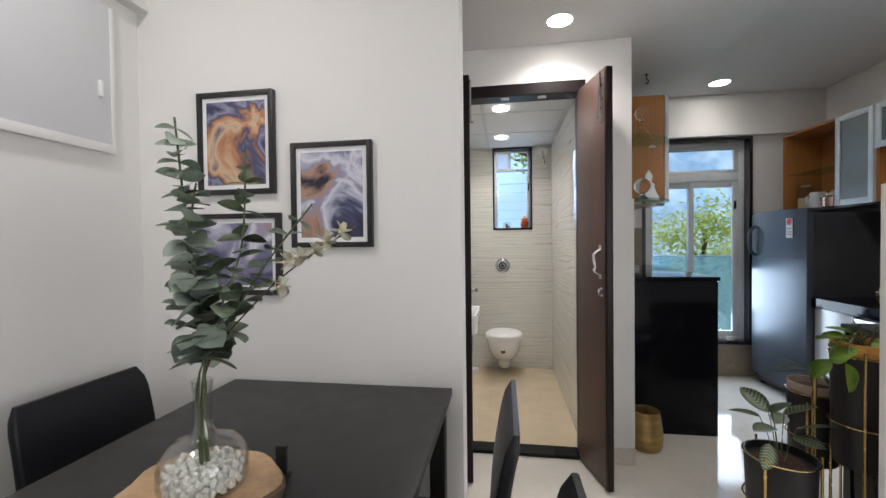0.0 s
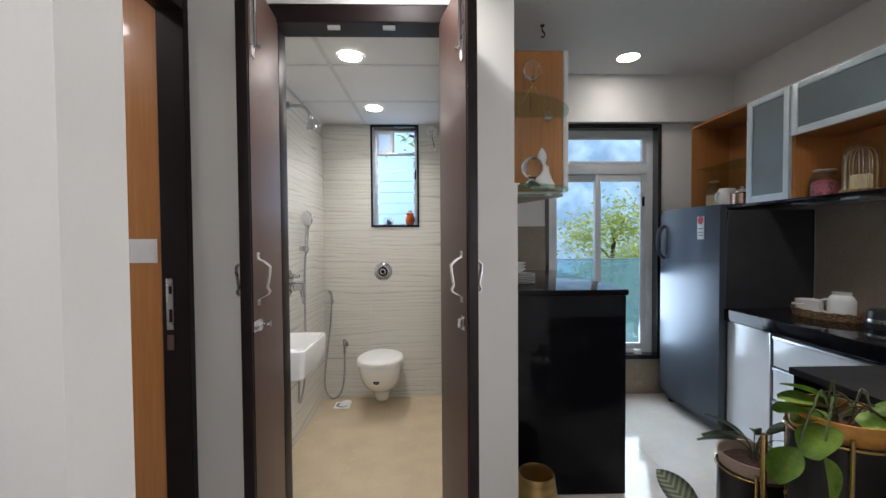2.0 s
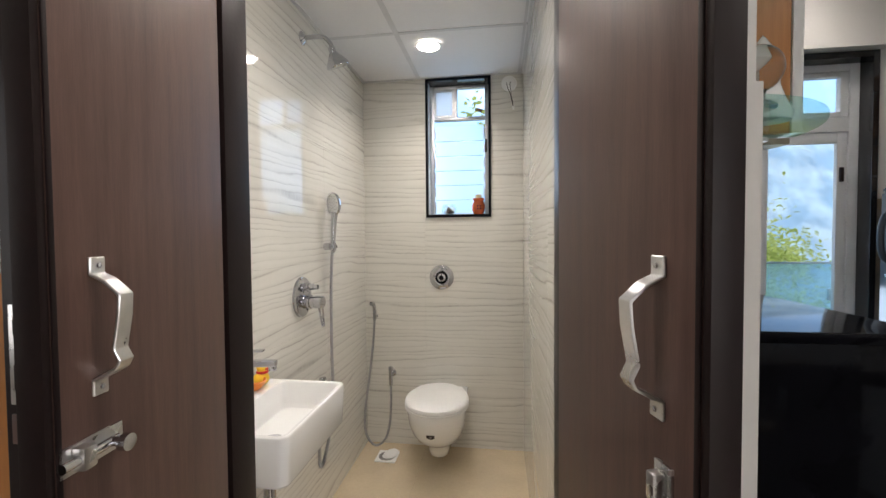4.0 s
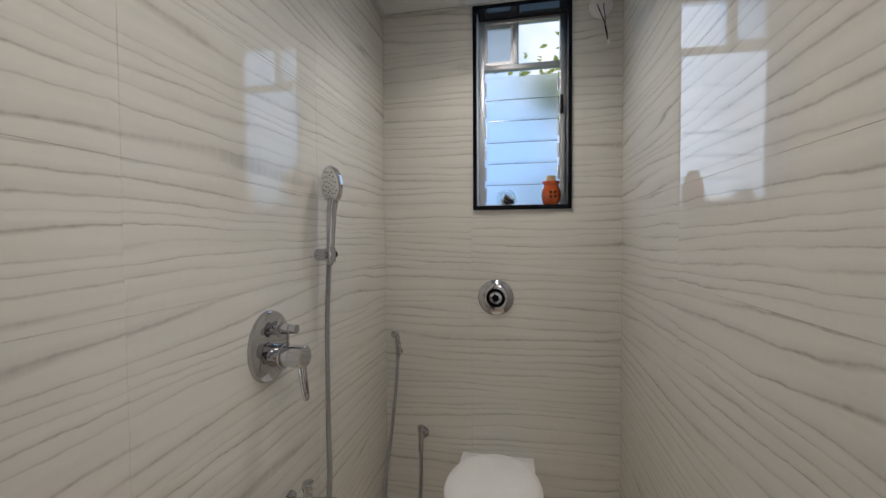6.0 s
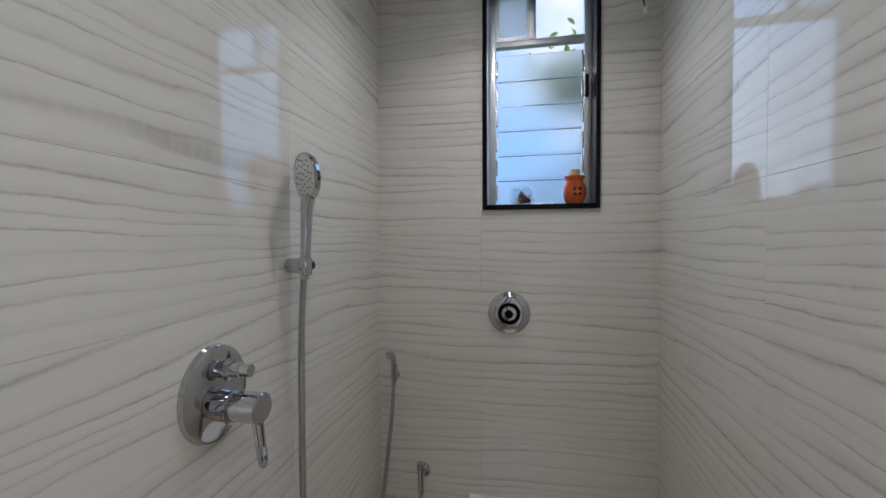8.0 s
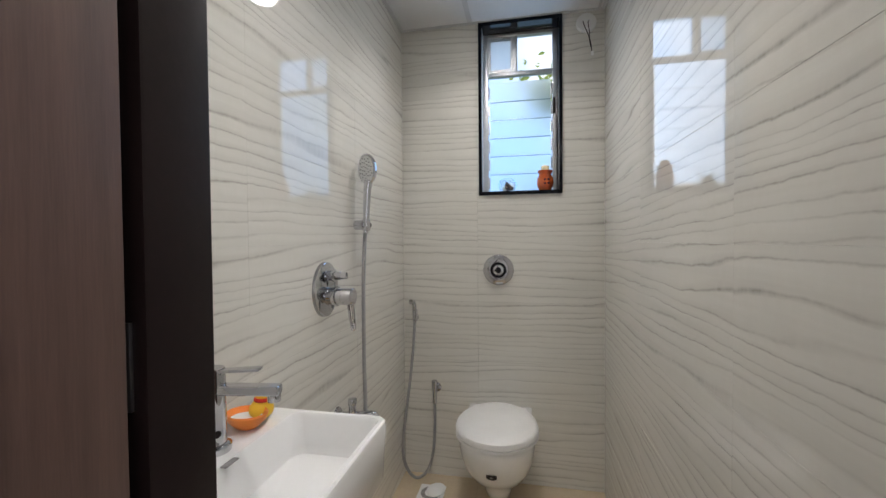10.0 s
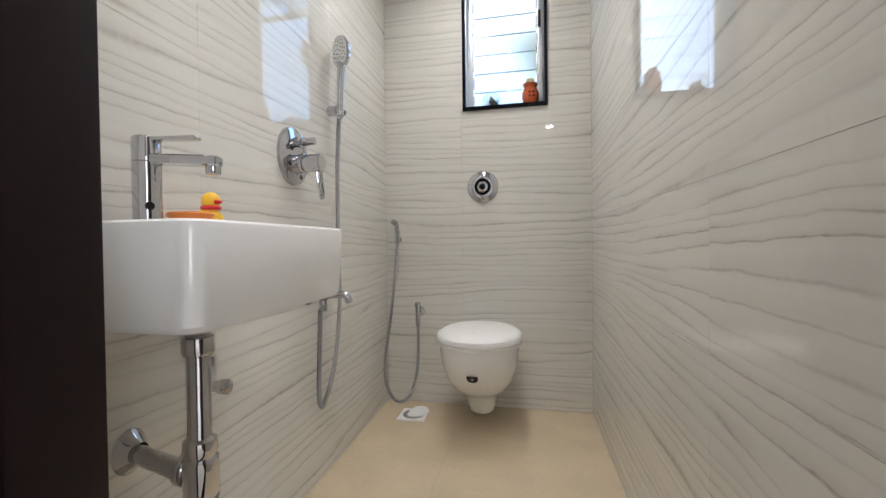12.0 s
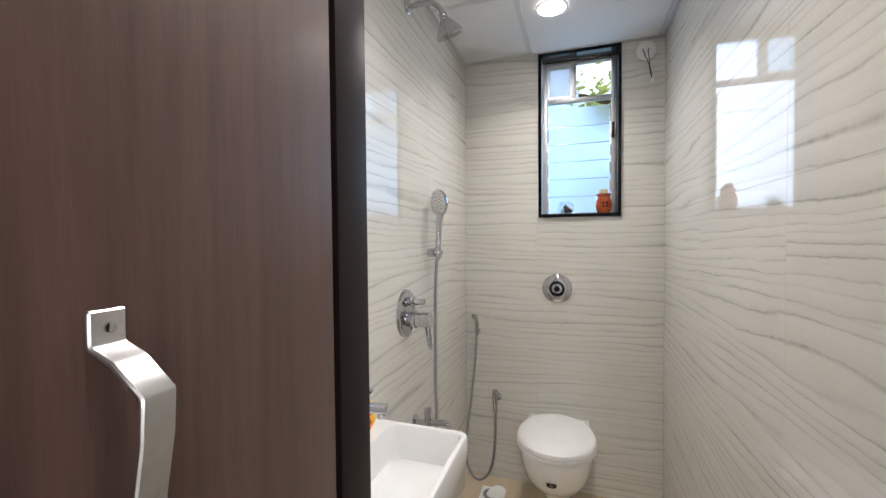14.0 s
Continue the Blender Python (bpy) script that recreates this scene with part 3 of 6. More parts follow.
def strap_handle(parent, x, y, z0, z1, side):
    """A flat bent pull handle with screwed feet; side: the way it stands out in x."""
    h, w, out = z1 - z0, 0.011, 0.038 * side
    path = [(x, z1), (x, z1 - 0.022), (x + out * 0.45, z1 - 0.030), (x + out, z1 - 0.048), (x + out * 0.95, z1 - h * 0.42), (x + out * 0.75, z1 - h * 0.66), (x + out * 0.95, z0 + 0.046), (x + out * 0.8, z0 + 0.036), (x + out * 0.3, z0 + 0.026), (x, z0 + 0.020), (x, z0)]
    bm = bmesh.new()
    rows = []
    for i, (px, pz) in enumerate(path):
        a, b = path[max(i - 1, 0)], path[min(i + 1, len(path) - 1)]
        d = Vector((b[0] - a[0], 0, b[1] - a[1])).normalized()
        n = Vector((-d.z, 0, d.x)) * 0.0022
        p = Vector((px, y, pz)) + Vector((0.0025 * side, 0, 0))
        rows.append([bm.verts.new(p + n + Vector((0, -w, 0))), bm.verts.new(p + n + Vector((0, w, 0))), bm.verts.new(p - n + Vector((0, w, 0))), bm.verts.new(p - n + Vector((0, -w, 0)))])
    for a, b in zip(rows, rows[1:]):
        for j in range(4):
            bm.faces.new((a[j], a[(j + 1) % 4], b[(j + 1) % 4], b[j]))
    bm.faces.new(rows[0])
    bm.faces.new(rows[-1])
    bmesh.ops.recalc_face_normals(bm, faces=bm.faces[:])
    bmesh.ops.bevel(bm, geom=bm.edges[:], offset=0.0012, segments=1, affect="EDGES")
    hob = part("handle", bm, M_STEEL, parent, "bent brushed steel pull handle")
    for sz in (z1 - 0.011, z0 + 0.010):
        part("screw", disc_cyl(0.0035, 0, 0.002, 10, 0.0006, pose(x + 0.0046 * side, y, sz, 0, 90 * side, 0)), M_CHROME, hob)
    return hob


def door_leaf(name, x_face, y_hinge, rz, side, label, w=0.338):
    """Half of a double door, standing open; local origin at its hinge, leaf along -y."""
    d = thing(name, label, "door", (x_face, y_hinge, 0.012), rz)
    t = -0.030 * side
    part("panel", box_bm(0, -w, 0, t, 0, 2.19, 0.0015), M_DOOR, d)
    part("edge_band", box_bm(0.0015 * side, -w - 0.010, 0, t - 0.0015 * side, -w, 2.19, 0.001), M_FRAME, d, "dark edge strip")
    part("meeting_strip", box_bm(0.001 * side, -w + 0.001, 0, 0.004 * side, -w + 0.007, 2.19, 0.001), M_FRAME, d, "dark edge strip")
    strap_handle(d, 0.0, -0.275, 1.10, 1.278, side)
    strap_handle(d, t, -0.275, 1.10, 1.278, -side)
    bolt = part("tower_bolt", box_bm(0, -0.305, 1.92, 0.004 * side, -0.275, 2.17, 0.001), M_STEEL, d, "steel tower bolt")
    part("rod", tube([(0.009 * side, -0.290, 1.95), (0.009 * side, -0.290, 2.185)], 0.005, 10), M_CHROME, bolt)
    part("knob", disc_cyl(0.006, 0, 0.018, 12, 0.002, pose(0.009 * side, -0.290, 1.955, 0, 90 * side, 0)), M_CHROME, bolt)
    for hz in (0.25, 1.1, 1.95):
        part("hinge", tube([(t, 0.002, hz - 0.04), (t, 0.002, hz + 0.04)], 0.005, 10), M_STEEL, d)
    return d


left_leaf = door_leaf("bathroom_door", -0.206, 2.496, 4.6, 1, "open dark brown laminate door leaf with steel handle and latch", 0.335)
right_leaf = door_leaf("bathroom_door", 0.436, 2.500, 14.5, -1, "open dark brown laminate door leaf with steel pull handle")
latch = part("latch", box_bm(0, -0.333, 1.018, 0.004, -0.245, 1.052, 0.001), M_STEEL, left_leaf, "steel sliding door latch")
part("slide", tube([(0.012, -0.338, 1.036), (0.012, -0.262, 1.036)], 0.0065, 12), M_CHROME, latch)
part("knob", lathe([(0, 0), (0.006, 0), (0.006, 0.012), (0.011, 0.016), (0.011, 0.026), (0, 0.028)], 16, pose(0.012, -0.272, 1.036, 0, 90, 0)), M_CHROME, latch)
part("guard", box_bm(0.004, -0.318, 1.022, 0.021, -0.300, 1.05, 0.003), M_STEEL, latch)
keep = part("latch_keep", box_bm(0, -0.300, 1.008, -0.004, -0.272, 1.055, 0.001), M_STEEL, right_leaf, "steel latch keep")
part("staple", box_bm(-0.004, -0.294, 1.016, -0.020, -0.280, 1.048, 0.004), M_STEEL, keep)

frame_bed = structure("door_frame_bedroom", box_bm(-0.65, 2.443, 0, -0.545, 2.60, 2.30, 0.003), M_FRAME, "dark brown bedroom door jamb with a steel strike plate", "door frame")
part("head", box_bm(-0.65, 1.66, 2.215, -0.545, 2.443, 2.30, 0.003), M_FRAME, frame_bed)
part("jamb", box_bm(-0.65, 1.613, 0, -0.545, 1.66, 2.30, 0.003), M_FRAME, frame_bed)
for nm, z0, z1, holes in (("strike_plate", 0.985, 1.185, ((1.125, 1.155), (1.015, 1.065))), ("small_strike", 0.905, 0.965, ())):
    sp = part(nm, box_bm(-0.632, 2.4395, z0, -0.606, 2.443, z1, 0.0008), M_STEEL if not holes == () else M_DOOR, frame_bed, "steel strike plate")
    for a, b in holes:
        part("slot", box_bm(-0.621, 2.4385, a, -0.609, 2.4396, b), M_FRAME, sp)
structure("wall_over_bedroom_door", box_bm(-0.64, 1.612, 2.30, -0.55, 2.475, TOP), M_WALL, "off-white wall above the bedroom door")
structure("wall_passage_left", box_bm(-0.63, 2.475, 2.30, -0.545, 2.60, TOP), M_WALL, "off-white wall above the door jamb")
wardrobe = thing("wardrobe", "orange-brown laminate wardrobe side panel with a switch plate", "wardrobe", (0, 0, 0))
part("side_panel", box_bm(-1.092, 2.462, 0.002, -0.652, 2.50, 2.40, 0.002), M_ORANGE, wardrobe)
part("carcass", box_bm(-1.088, 2.502, 0.002, -0.66, 3.05, 2.39, 0.002), M_ORANGE, wardrobe)


def switch_plate(label, x, y, z, w, h, modules):
    s = thing("switch_plate", label, "switch", (x, y, z))
    rim = joined(box_bm(-w / 2, -0.004, -h / 2, w / 2, 0, h / 2, 0.0015), box_bm(-w / 2 + 0.006, -0.009, -h / 2 + 0.006, w / 2 - 0.006, -0.0035, h / 2 - 0.006, 0.003))
    part("plate", rim, M_PLASTIC, s)
    for cx, mw, kind in modules:
        part("rocker", box_bm(cx - mw / 2, -0.012, -0.022, cx + mw / 2, -0.0088, 0.022, 0.0015), M_PLASTIC, s)
        if kind == "knob":
            part("regulator_knob", lathe([(0.013, 0), (0.012, 0.01), (0.007, 0.012), (0.006, 0.018), (0, 0.019)], 20, pose(cx, -0.012, 0, 90, 0, 0)), M_PLASTIC, s)
    return s


switch_plate("white plastic switch plate with a regulator knob on orange panel", -0.755, 2.462, 1.292, 0.160, 0.094, ((-0.035, 0.05, "knob"), (0.035, 0.046, "rocker")))
switch_plate("white plastic switch board with rockers and regulator knob", 1.474, 1.565, 1.312, 0.300, 0.092, ((-0.115, 0.045, "rocker"), (-0.065, 0.045, "knob"), (-0.015, 0.045, "rocker"), (0.035, 0.045, "rocker"), (0.085, 0.045, "rocker")))

# ---- lamps in the ceilings ----
dl = thing("downlight", "round white recessed LED ceiling light, switched on", "ceiling light", (-0.015, 2.98, 2.28), group="downlights")
part("trim_ring", lathe([(0.058, 0), (0.066, -0.001), (0.067, -0.004), (0.062, -0.006), (0.056, -0.005), (0.055, 0)], 36), M_PLASTIC, dl)
part("diffuser", lathe([(0, -0.006), (0.045, -0.0062), (0.055, -0.004), (0.055, -0.001)], 36), M_LIGHT, dl)
# The last four copies are unseen additions in kitchen, living room and bedroom.
for lx, ly, lz, k in ((-0.015, 3.81, 2.28, 1.0), (0.302, 2.217, 2.48, 1.15), (1.865, 3.848, 2.67, 1.35), (1.95, 2.15, 2.67, 1.35), (-1.10, 0.50, 2.67, 1.15), (0.6, -0.6, 2.67, 1.15), (-1.25, 1.78, 2.67, 1.15)):
    o = copy_thing(dl, pose(lx, ly, lz))
    o.scale = (k, k, 1)

# ---- bathroom ----
win = structure("window_1", joined(box_bm(-0.109, 4.228, 1.432, -0.093, 4.36, 2.279, 0.002), box_bm(0.276, 4.228, 1.432, 0.291, 4.36, 2.279, 0.002), box_bm(-0.093, 4.228, 1.432, 0.276, 4.36, 1.450, 0.002), box_bm(-0.093, 4.228, 2.262, 0.276, 4.36, 2.279, 0.002)), M_BLACK, "narrow bathroom window with black stone surround and glass louvres", "window")
WY = 4.325
part("window_frame", joined(box_bm(-0.093, WY, 1.450, -0.068, WY + 0.03, 2.262, 0.003), box_bm(0.251, WY, 1.450, 0.276, WY + 0.03, 2.262, 0.003), box_bm(-0.068, WY, 2.244, 0.251, WY + 0.03, 2.262, 0.003), box_bm(-0.068, WY, 1.450, 0.251, WY + 0.03, 1.460, 0.003)), M_ALU, win, "grey aluminium frame")
part("transom", box_bm(-0.068, WY, 2.045, 0.251, WY + 0.03, 2.068, 0.003), M_ALU, win)
part("mullion", box_bm(0.058, WY, 2.068, 0.080, WY + 0.03, 2.244, 0.003), M_ALU, win)
sash = part("sash", joined(box_bm(-0.068, WY + 0.004, 2.068, -0.055, WY + 0.026, 2.244), box_bm(0.045, WY + 0.004, 2.068, 0.058, WY + 0.026, 2.244), box_bm(-0.055, WY + 0.004, 2.23, 0.045, WY + 0.026, 2.244), box_bm(-0.055, WY + 0.004, 2.068, 0.045, WY + 0.026, 2.082)), M_ALU, win)
pane = part("pane", box_bm(-0.055, WY + 0.012, 2.082, 0.045, WY + 0.016, 2.23), M_FROST, win, "frosted pane")
pane.visible_shadow = False
for i in range(6):
    zc = 1.505 + i * 0.0925
    lv = part("louvre", moved(box_bm(-0.061, -0.0022, -0.053, 0.244, 0.0022, 0.053), pose(0, WY + 0.012, zc, -10)), M_LOUVRE, win, "slightly frosted glass louvre")
    lv.visible_shadow = False
    part("louvre_edge", moved(box_bm(-0.061, -0.0034, -0.0532, 0.244, 0.0030, -0.0508), pose(0, WY + 0.012, zc, -10)), M_ALUFROST, lv, "ground grey glass edge")
    for cx in (-0.064, 0.246):
        part("louvre_clip", moved(box_bm(-0.004, -0.008, -0.03, 0.004, 0.008, 0.03, 0.002), pose(cx, WY + 0.010, zc, -10)), M_ALU, lv)
part("louvre_lever", box_bm(0.253, WY - 0.012, 1.84, 0.265, WY, 1.92, 0.002), M_FRAME, win)


def pot_burner():
    o = thing("oil_burner", "glossy orange ceramic jar with a cream candle on the sill", "candle holder", (0.212, 4.275, 1.450))
    part("jar", lathe([(0, 0), (0.026, 0), (0.034, 0.012), (0.041, 0.035), (0.040, 0.058), (0.031, 0.076), (0.030, 0.082), (0.036, 0.092), (0.036, 0.098), (0.028, 0.099), (0.024, 0.085), (0, 0.08)], 32), M_ORANGE_CERAMIC, o)
    for k in range(4):
        part("cut_out", lathe([(0, 0), (0.006, 0.0), (0.004, 0.0016), (0, 0.002)], 12, pose(0.012 * math.cos(k * 1.57 + 0.8) + 0.006, -0.0395, 0.042 + 0.012 * math.sin(k * 1.57 + 0.8), 90, 0, 0)), M_FRAME, o)
    part("candle", disc_cyl(0.020, 0.082, 0.122, 20, 0.003), M_CANDLE, o)


pot_burner()
bowl = thing("glass_bowl", "small clear glass bowl holding grey pebbles and shells", "bowl", (0.030, 4.275, 1.450))
part("bowl", lathe([(0, 0.002), (0.025, 0.002), (0.042, 0.018), (0.046, 0.035), (0.040, 0.056), (0.034, 0.064), (0.036, 0.064), (0.043, 0.056), (0.049, 0.035), (0.045, 0.016), (0.027, 0), (0, 0)], 28), M_GLASS, bowl)
rng = random.Random(5)
for i in range(16):
    a, r = rng.uniform(0, 6.28), rng.uniform(0, 0.028)
    bm = bmesh.new()
    bmesh.ops.create_icosphere(bm, subdivisions=2, radius=1)
    moved(bm, pose(r * math.cos(a), r * math.sin(a), 0.014 + 0.022 * (i / 16), rng.uniform(0, 90), rng.uniform(0, 90), 0) @ Matrix.Diagonal((0.015, 0.011, 0.008, 1)))
    part("pebble", bm, M_SHELL if i % 4 else M_PEBBLE, bowl)

# basin: a thick rectangular bowl hung on the wall
basin = thing("wash_basin", "white porcelain wall-hung rectangular wash basin", "basin", (-0.505, 2.86, -0.014))


def rounded_rect(x0, y0, x1, y1, r, n=6):
    pts = []
    for cx, cy, a0 in ((x1 - r, y1 - r, 0), (x0 + r, y1 - r, 90), (x0 + r, y0 + r, 180), (x1 - r, y0 + r, 270)):
        for i in range(n + 1):
            a = radians(a0 + 90 * i / n)
            pts.append((cx + r * math.cos(a), cy + r * math.sin(a)))
    return pts


def loft(rings, cap_first=True, cap_last=True):
    bm = bmesh.new()
    vs = [[bm.verts.new(p) for p in ring] for ring in rings]
    k = len(vs[0])
    for a, b in zip(vs, vs[1:]):
        for i in range(k):
            bm.faces.new((a[i], a[(i + 1) % k], b[(i + 1) % k], b[i]))
    if cap_first:
        bm.faces.new(vs[0])
    if cap_last:
        bm.faces.new(vs[-1])
    bmesh.ops.recalc_face_normals(bm, faces=bm.faces[:])
    return bm


def ring_at(rect, z):
    return [(x, y, z) for x, y in rect]


part("bowl", loft([
    ring_at(rounded_rect(0.001, -0.176, 0.306, 0.184, 0.026), 0.706),
    ring_at(rounded_rect(0.001, -0.183, 0.315, 0.192, 0.026), 0.708),
    ring_at(rounded_rect(0.001, -0.188, 0.320, 0.196, 0.026), 0.716),
    ring_at(rounded_rect(0.001, -0.192, 0.326, 0.201, 0.026), 0.830),
    ring_at(rounded_rect(0.002, -0.190, 0.324, 0.199, 0.025), 0.838),
    ring_at(rounded_rect(0.004, -0.186, 0.320, 0.195, 0.022), 0.841),
    ring_at(rounded_rect(0.105, -0.179, 0.312, 0.187, 0.020), 0.840),
    ring_at(rounded_rect(0.109, -0.175, 0.308, 0.183, 0.020), 0.834),
    ring_at(rounded_rect(0.114, -0.168, 0.302, 0.176, 0.024), 0.772),
    ring_at(rounded_rect(0.120, -0.161, 0.295, 0.168, 0.032), 0.756),
    ring_at(rounded_rect(0.134, -0.146, 0.280, 0.152, 0.040), 0.7505),
    ring_at(rounded_rect(0.171, -0.050, 0.211, -0.010, 0.018), 0.748)]), M_PORC, basin)
part("drain", lathe([(0, 0.004), (0.018, 0.004), (0.026, 0.002), (0.030, 0), (0.030, -0.004)], 28, pose(0.191, -0.03, 0.751)), M_CHROME, basin)
part("maker_mark", box_bm(0.108, -0.045, 0.8395, 0.120, -0.012, 0.8412, 0.0005), M_PEBBLE_GREY, basin, "small grey printed mark")
part("overflow_ring", lathe([(0.004, 0.004), (0.012, 0.003), (0.013, 0.0)], 20, pose(0.035, -0.145, 0.8410)), M_CHROME, basin)

tap = thing("basin_tap", "tall chrome single-lever basin mixer tap", "tap", (-0.449, 2.862, 0.833))
part("base", lathe([(0, -0.009), (0.029, -0.009), (0.030, 0.004), (0.024, 0.008), (0, 0.008)], 28), M_CHROME, tap)
part("body", lathe([(0.0215, 0.006), (0.0215, 0.104), (0.0205, 0.105), (0.0215, 0.106), (0.0215, 0.143), (0.019, 0.147), (0, 0.147)], 32), M_CHROME, tap)
part("spout", joined(moved(box_bm(0.0, -0.013, -0.009, 0.112, 0.013, 0.009, 0.005, 3), pose(0.012, 0, 0.109, 0, 2, 13)), disc_cyl(0.012, -0.020, 0.002, 20, 0.002, pose(0.108, 0.025, 0.103))), M_CHROME, tap)
part("lever", moved(box_bm(0.0, -0.011, -0.003, 0.075, 0.011, 0.003, 0.0025, 2), pose(0.014, 0, 0.1425, 0, -2, 13)), M_CHROME, tap)
part("inlet_mark", lathe([(0, 0.002), (0.006, 0.001), (0.007, 0)], 14, pose(0.0214 * math.cos(-0.6), 0.0214 * math.sin(-0.6), 0.03, 0, 90, -34)), M_FRAME, tap)

duck = thing("duck_soap_dish", "yellow rubber duck soap dish with an orange bowl", "soap dish", (-0.452, 2.955, 0.827))
part("dish", lathe([(0, 0), (0.020, 0.001), (0.034, 0.014), (0.040, 0.026), (0.038, 0.029), (0.031, 0.017), (0.018, 0.007), (0, 0.006)], 28, None, 1.0, 0.85), M_DUCK_ORANGE, duck, "orange and white bowl")
part("dish_inside", lathe([(0, 0.0075), (0.018, 0.0085), (0.030, 0.019)], 24, None, 1.0, 0.85), M_PLASTIC, duck)
body = bmesh.new()
bmesh.ops.create_uvsphere(body, u_segments=24, v_segments=16, radius=1)
part("duck_body", moved(body, pose(0.004, 0.040, 0.020) @ Matrix.Diagonal((0.022, 0.026, 0.020, 1))), M_DUCK, duck, "yellow duck body")
hd = bmesh.new()
bmesh.ops.create_uvsphere(hd, u_segments=20, v_segments=14, radius=0.0165)
head = part("duck_head", moved(hd, pose(0.008, 0.040, 0.052)), M_DUCK, duck)
part("beak", lathe([(0, 0.012), (0.004, 0.008), (0.007, 0)], 12, pose(0.022, 0.038, 0.050, 0, 90, 0), 0.6, 1.2), M_DUCK_RED, head)
duck.scale = (1.12, 1.05, 1.12)
part("collar", tube([(0.008 + 0.014 * math.cos(a), 0.040 + 0.014 * math.sin(a), 0.040) for a in [k * math.pi / 8 for k in range(16)]], 0.004, 8, True), M_DUCK_RED, duck)

trap = thing("bottle_trap", "chrome bottle trap and waste pipe under the basin", "waste pipe", (-0.318, 2.822, -0.012))
trap.scale = (0.82, 0.82, 1.0)
part("threaded_tail", lathe([(0.0225, 0.7175)] + [(0.0225 + 0.0012 * (i % 2), 0.716 - i * 0.0025) for i in range(18)] + [(0.020, 0.668)], 28), M_STEEL, trap)
part("collar_nut", lathe([(0.02, 0.668), (0.028, 0.667), (0.0285, 0.645), (0.026, 0.640), (0.02, 0.638)], 20), M_CHROME, trap)
part("tube", disc_cyl(0.0205, 0.49, 0.65, 28), M_CHROME, trap)
part("neck_nut", lathe([(0.0205, 0.512), (0.029, 0.508), (0.030, 0.490), (0.027, 0.482), (0.022, 0.480)], 24), M_CHROME, trap)
part("bottle", lathe([(0.022, 0.49), (0.031, 0.478), (0.031, 0.425), (0.029, 0.420), (0.031, 0.416), (0.026, 0.400), (0.014, 0.392), (0.012, 0.386), (0, 0.385)], 28), M_CHROME, trap)
part("side_pipe", joined(tube([(-0.025, 0.0, 0.455), (-0.05, 0.006, 0.452), (-0.225, 0.055, 0.448)], 0.017, 18), moved(disc_cyl(0.024, 0, 0.018, 20, 0.003), pose(-0.03, 0, 0.455, 0, -90, -5))), M_CHROME, trap)
part("wall_flange", lathe([(0.018, 0.030), (0.026, 0.016), (0.038, 0.004), (0.040, 0.0), (0, 0)], 28, pose(-0.2265, 0.055, 0.448, 0, 90, 0)), M_CHROME, trap)

av = thing("angle_valve", "chrome angle valve on the tiles under the basin", "valve", (-0.505, 3.02, 0.50))
part("wall_flange", lathe([(0, 0), (0.028, 0), (0.026, 0.006), (0.014, 0.012), (0.014, 0.03)], 24, pose(0, 0, 0, 0, 90, 0)), M_CHROME, av)
part("body", tube([(0.02, 0, 0), (0.055, 0, 0)], 0.012, 16), M_CHROME, av)
part("knob", disc_cyl(0.016, 0, 0.02, 20, 0.003, pose(0.055, 0, 0, 0, 90, 0)), M_CHROME, av)
part("supply_hose", tube([(0.04, 0, 0.0), (0.04, -0.004, 0.06), (0.03, -0.05, 0.16), (0.06, -0.12, 0.235)], 0.006, 10, False, 6), M_STEEL, av, "braided steel hose")
# wall-hung toilet
wc = thing("toilet", "white porcelain wall-hung toilet with closed lid", "toilet", (-0.008, 4.24, 0))


def d_outline(hw, front, back_hw, n=20, blunt=0.96):
    yc = front + hw * 1.15
    pts = []
    for i in range(n + 1):
        a = math.pi * i / n
        c, s = math.cos(a), math.sin(a)
        pts.append((hw * math.copysign(abs(c) ** blunt, c), yc - (yc - front) * abs(s) ** blunt))
    return [(back_hw, -0.002)] + pts + [(-back_hw, -0.002)]


part("pan", loft([[(x, y, z + 0.106 * max(0.0, z - 0.196)) for x, y in d_outline(hw, fr, bh)] for z, hw, fr, bh in (
    (0.366, 0.158, -0.470, 0.150), (0.356, 0.161, -0.474, 0.152), (0.335, 0.161, -0.472, 0.150), (0.29, 0.156, -0.458, 0.142), (0.24, 0.142, -0.430, 0.125),
    (0.20, 0.120, -0.392, 0.105), (0.175, 0.096, -0.350, 0.090), (0.15, 0.070, -0.312, 0.080), (0.11, 0.062, -0.285, 0.075), (0.078, 0.056, -0.268, 0.07), (0.064, 0.044, -0.250, 0.06), (0.058, 0.028, -0.232, 0.05))]), M_PORC, wc)
egg = [(0.176 * math.cos(a), -0.285 - (0.197 if math.sin(a) > 0 else 0.225) * math.copysign(abs(math.sin(a)) ** (0.94 if math.sin(a) > 0 else 0.98), math.sin(a))) for a in [k * math.pi / 24 for k in range(48)]]
part("lid", loft([[(x * s, (y + 0.285) * s - 0.285, z) for x, y in egg] for z, s in ((0.3995, 0.985), (0.403, 1.0), (0.412, 1.0), (0.422, 0.98), (0.431, 0.91), (0.438, 0.72), (0.4415, 0.36), (0.442, 0.05))]), M_PLASTIC, wc)
part("seat", loft([[(x * s, (y + 0.285) * s - 0.285, z) for x, y in egg] for z, s in ((0.385, 0.97), (0.387, 1.0), (0.397, 1.0), (0.399, 0.985))]), M_PLASTIC, wc)
for hx in (-0.108, 0.108):
    part("hinge", box_bm(hx - 0.020, -0.128, 0.384, hx + 0.020, -0.085, 0.416, 0.010, 3), M_PLASTIC, wc)
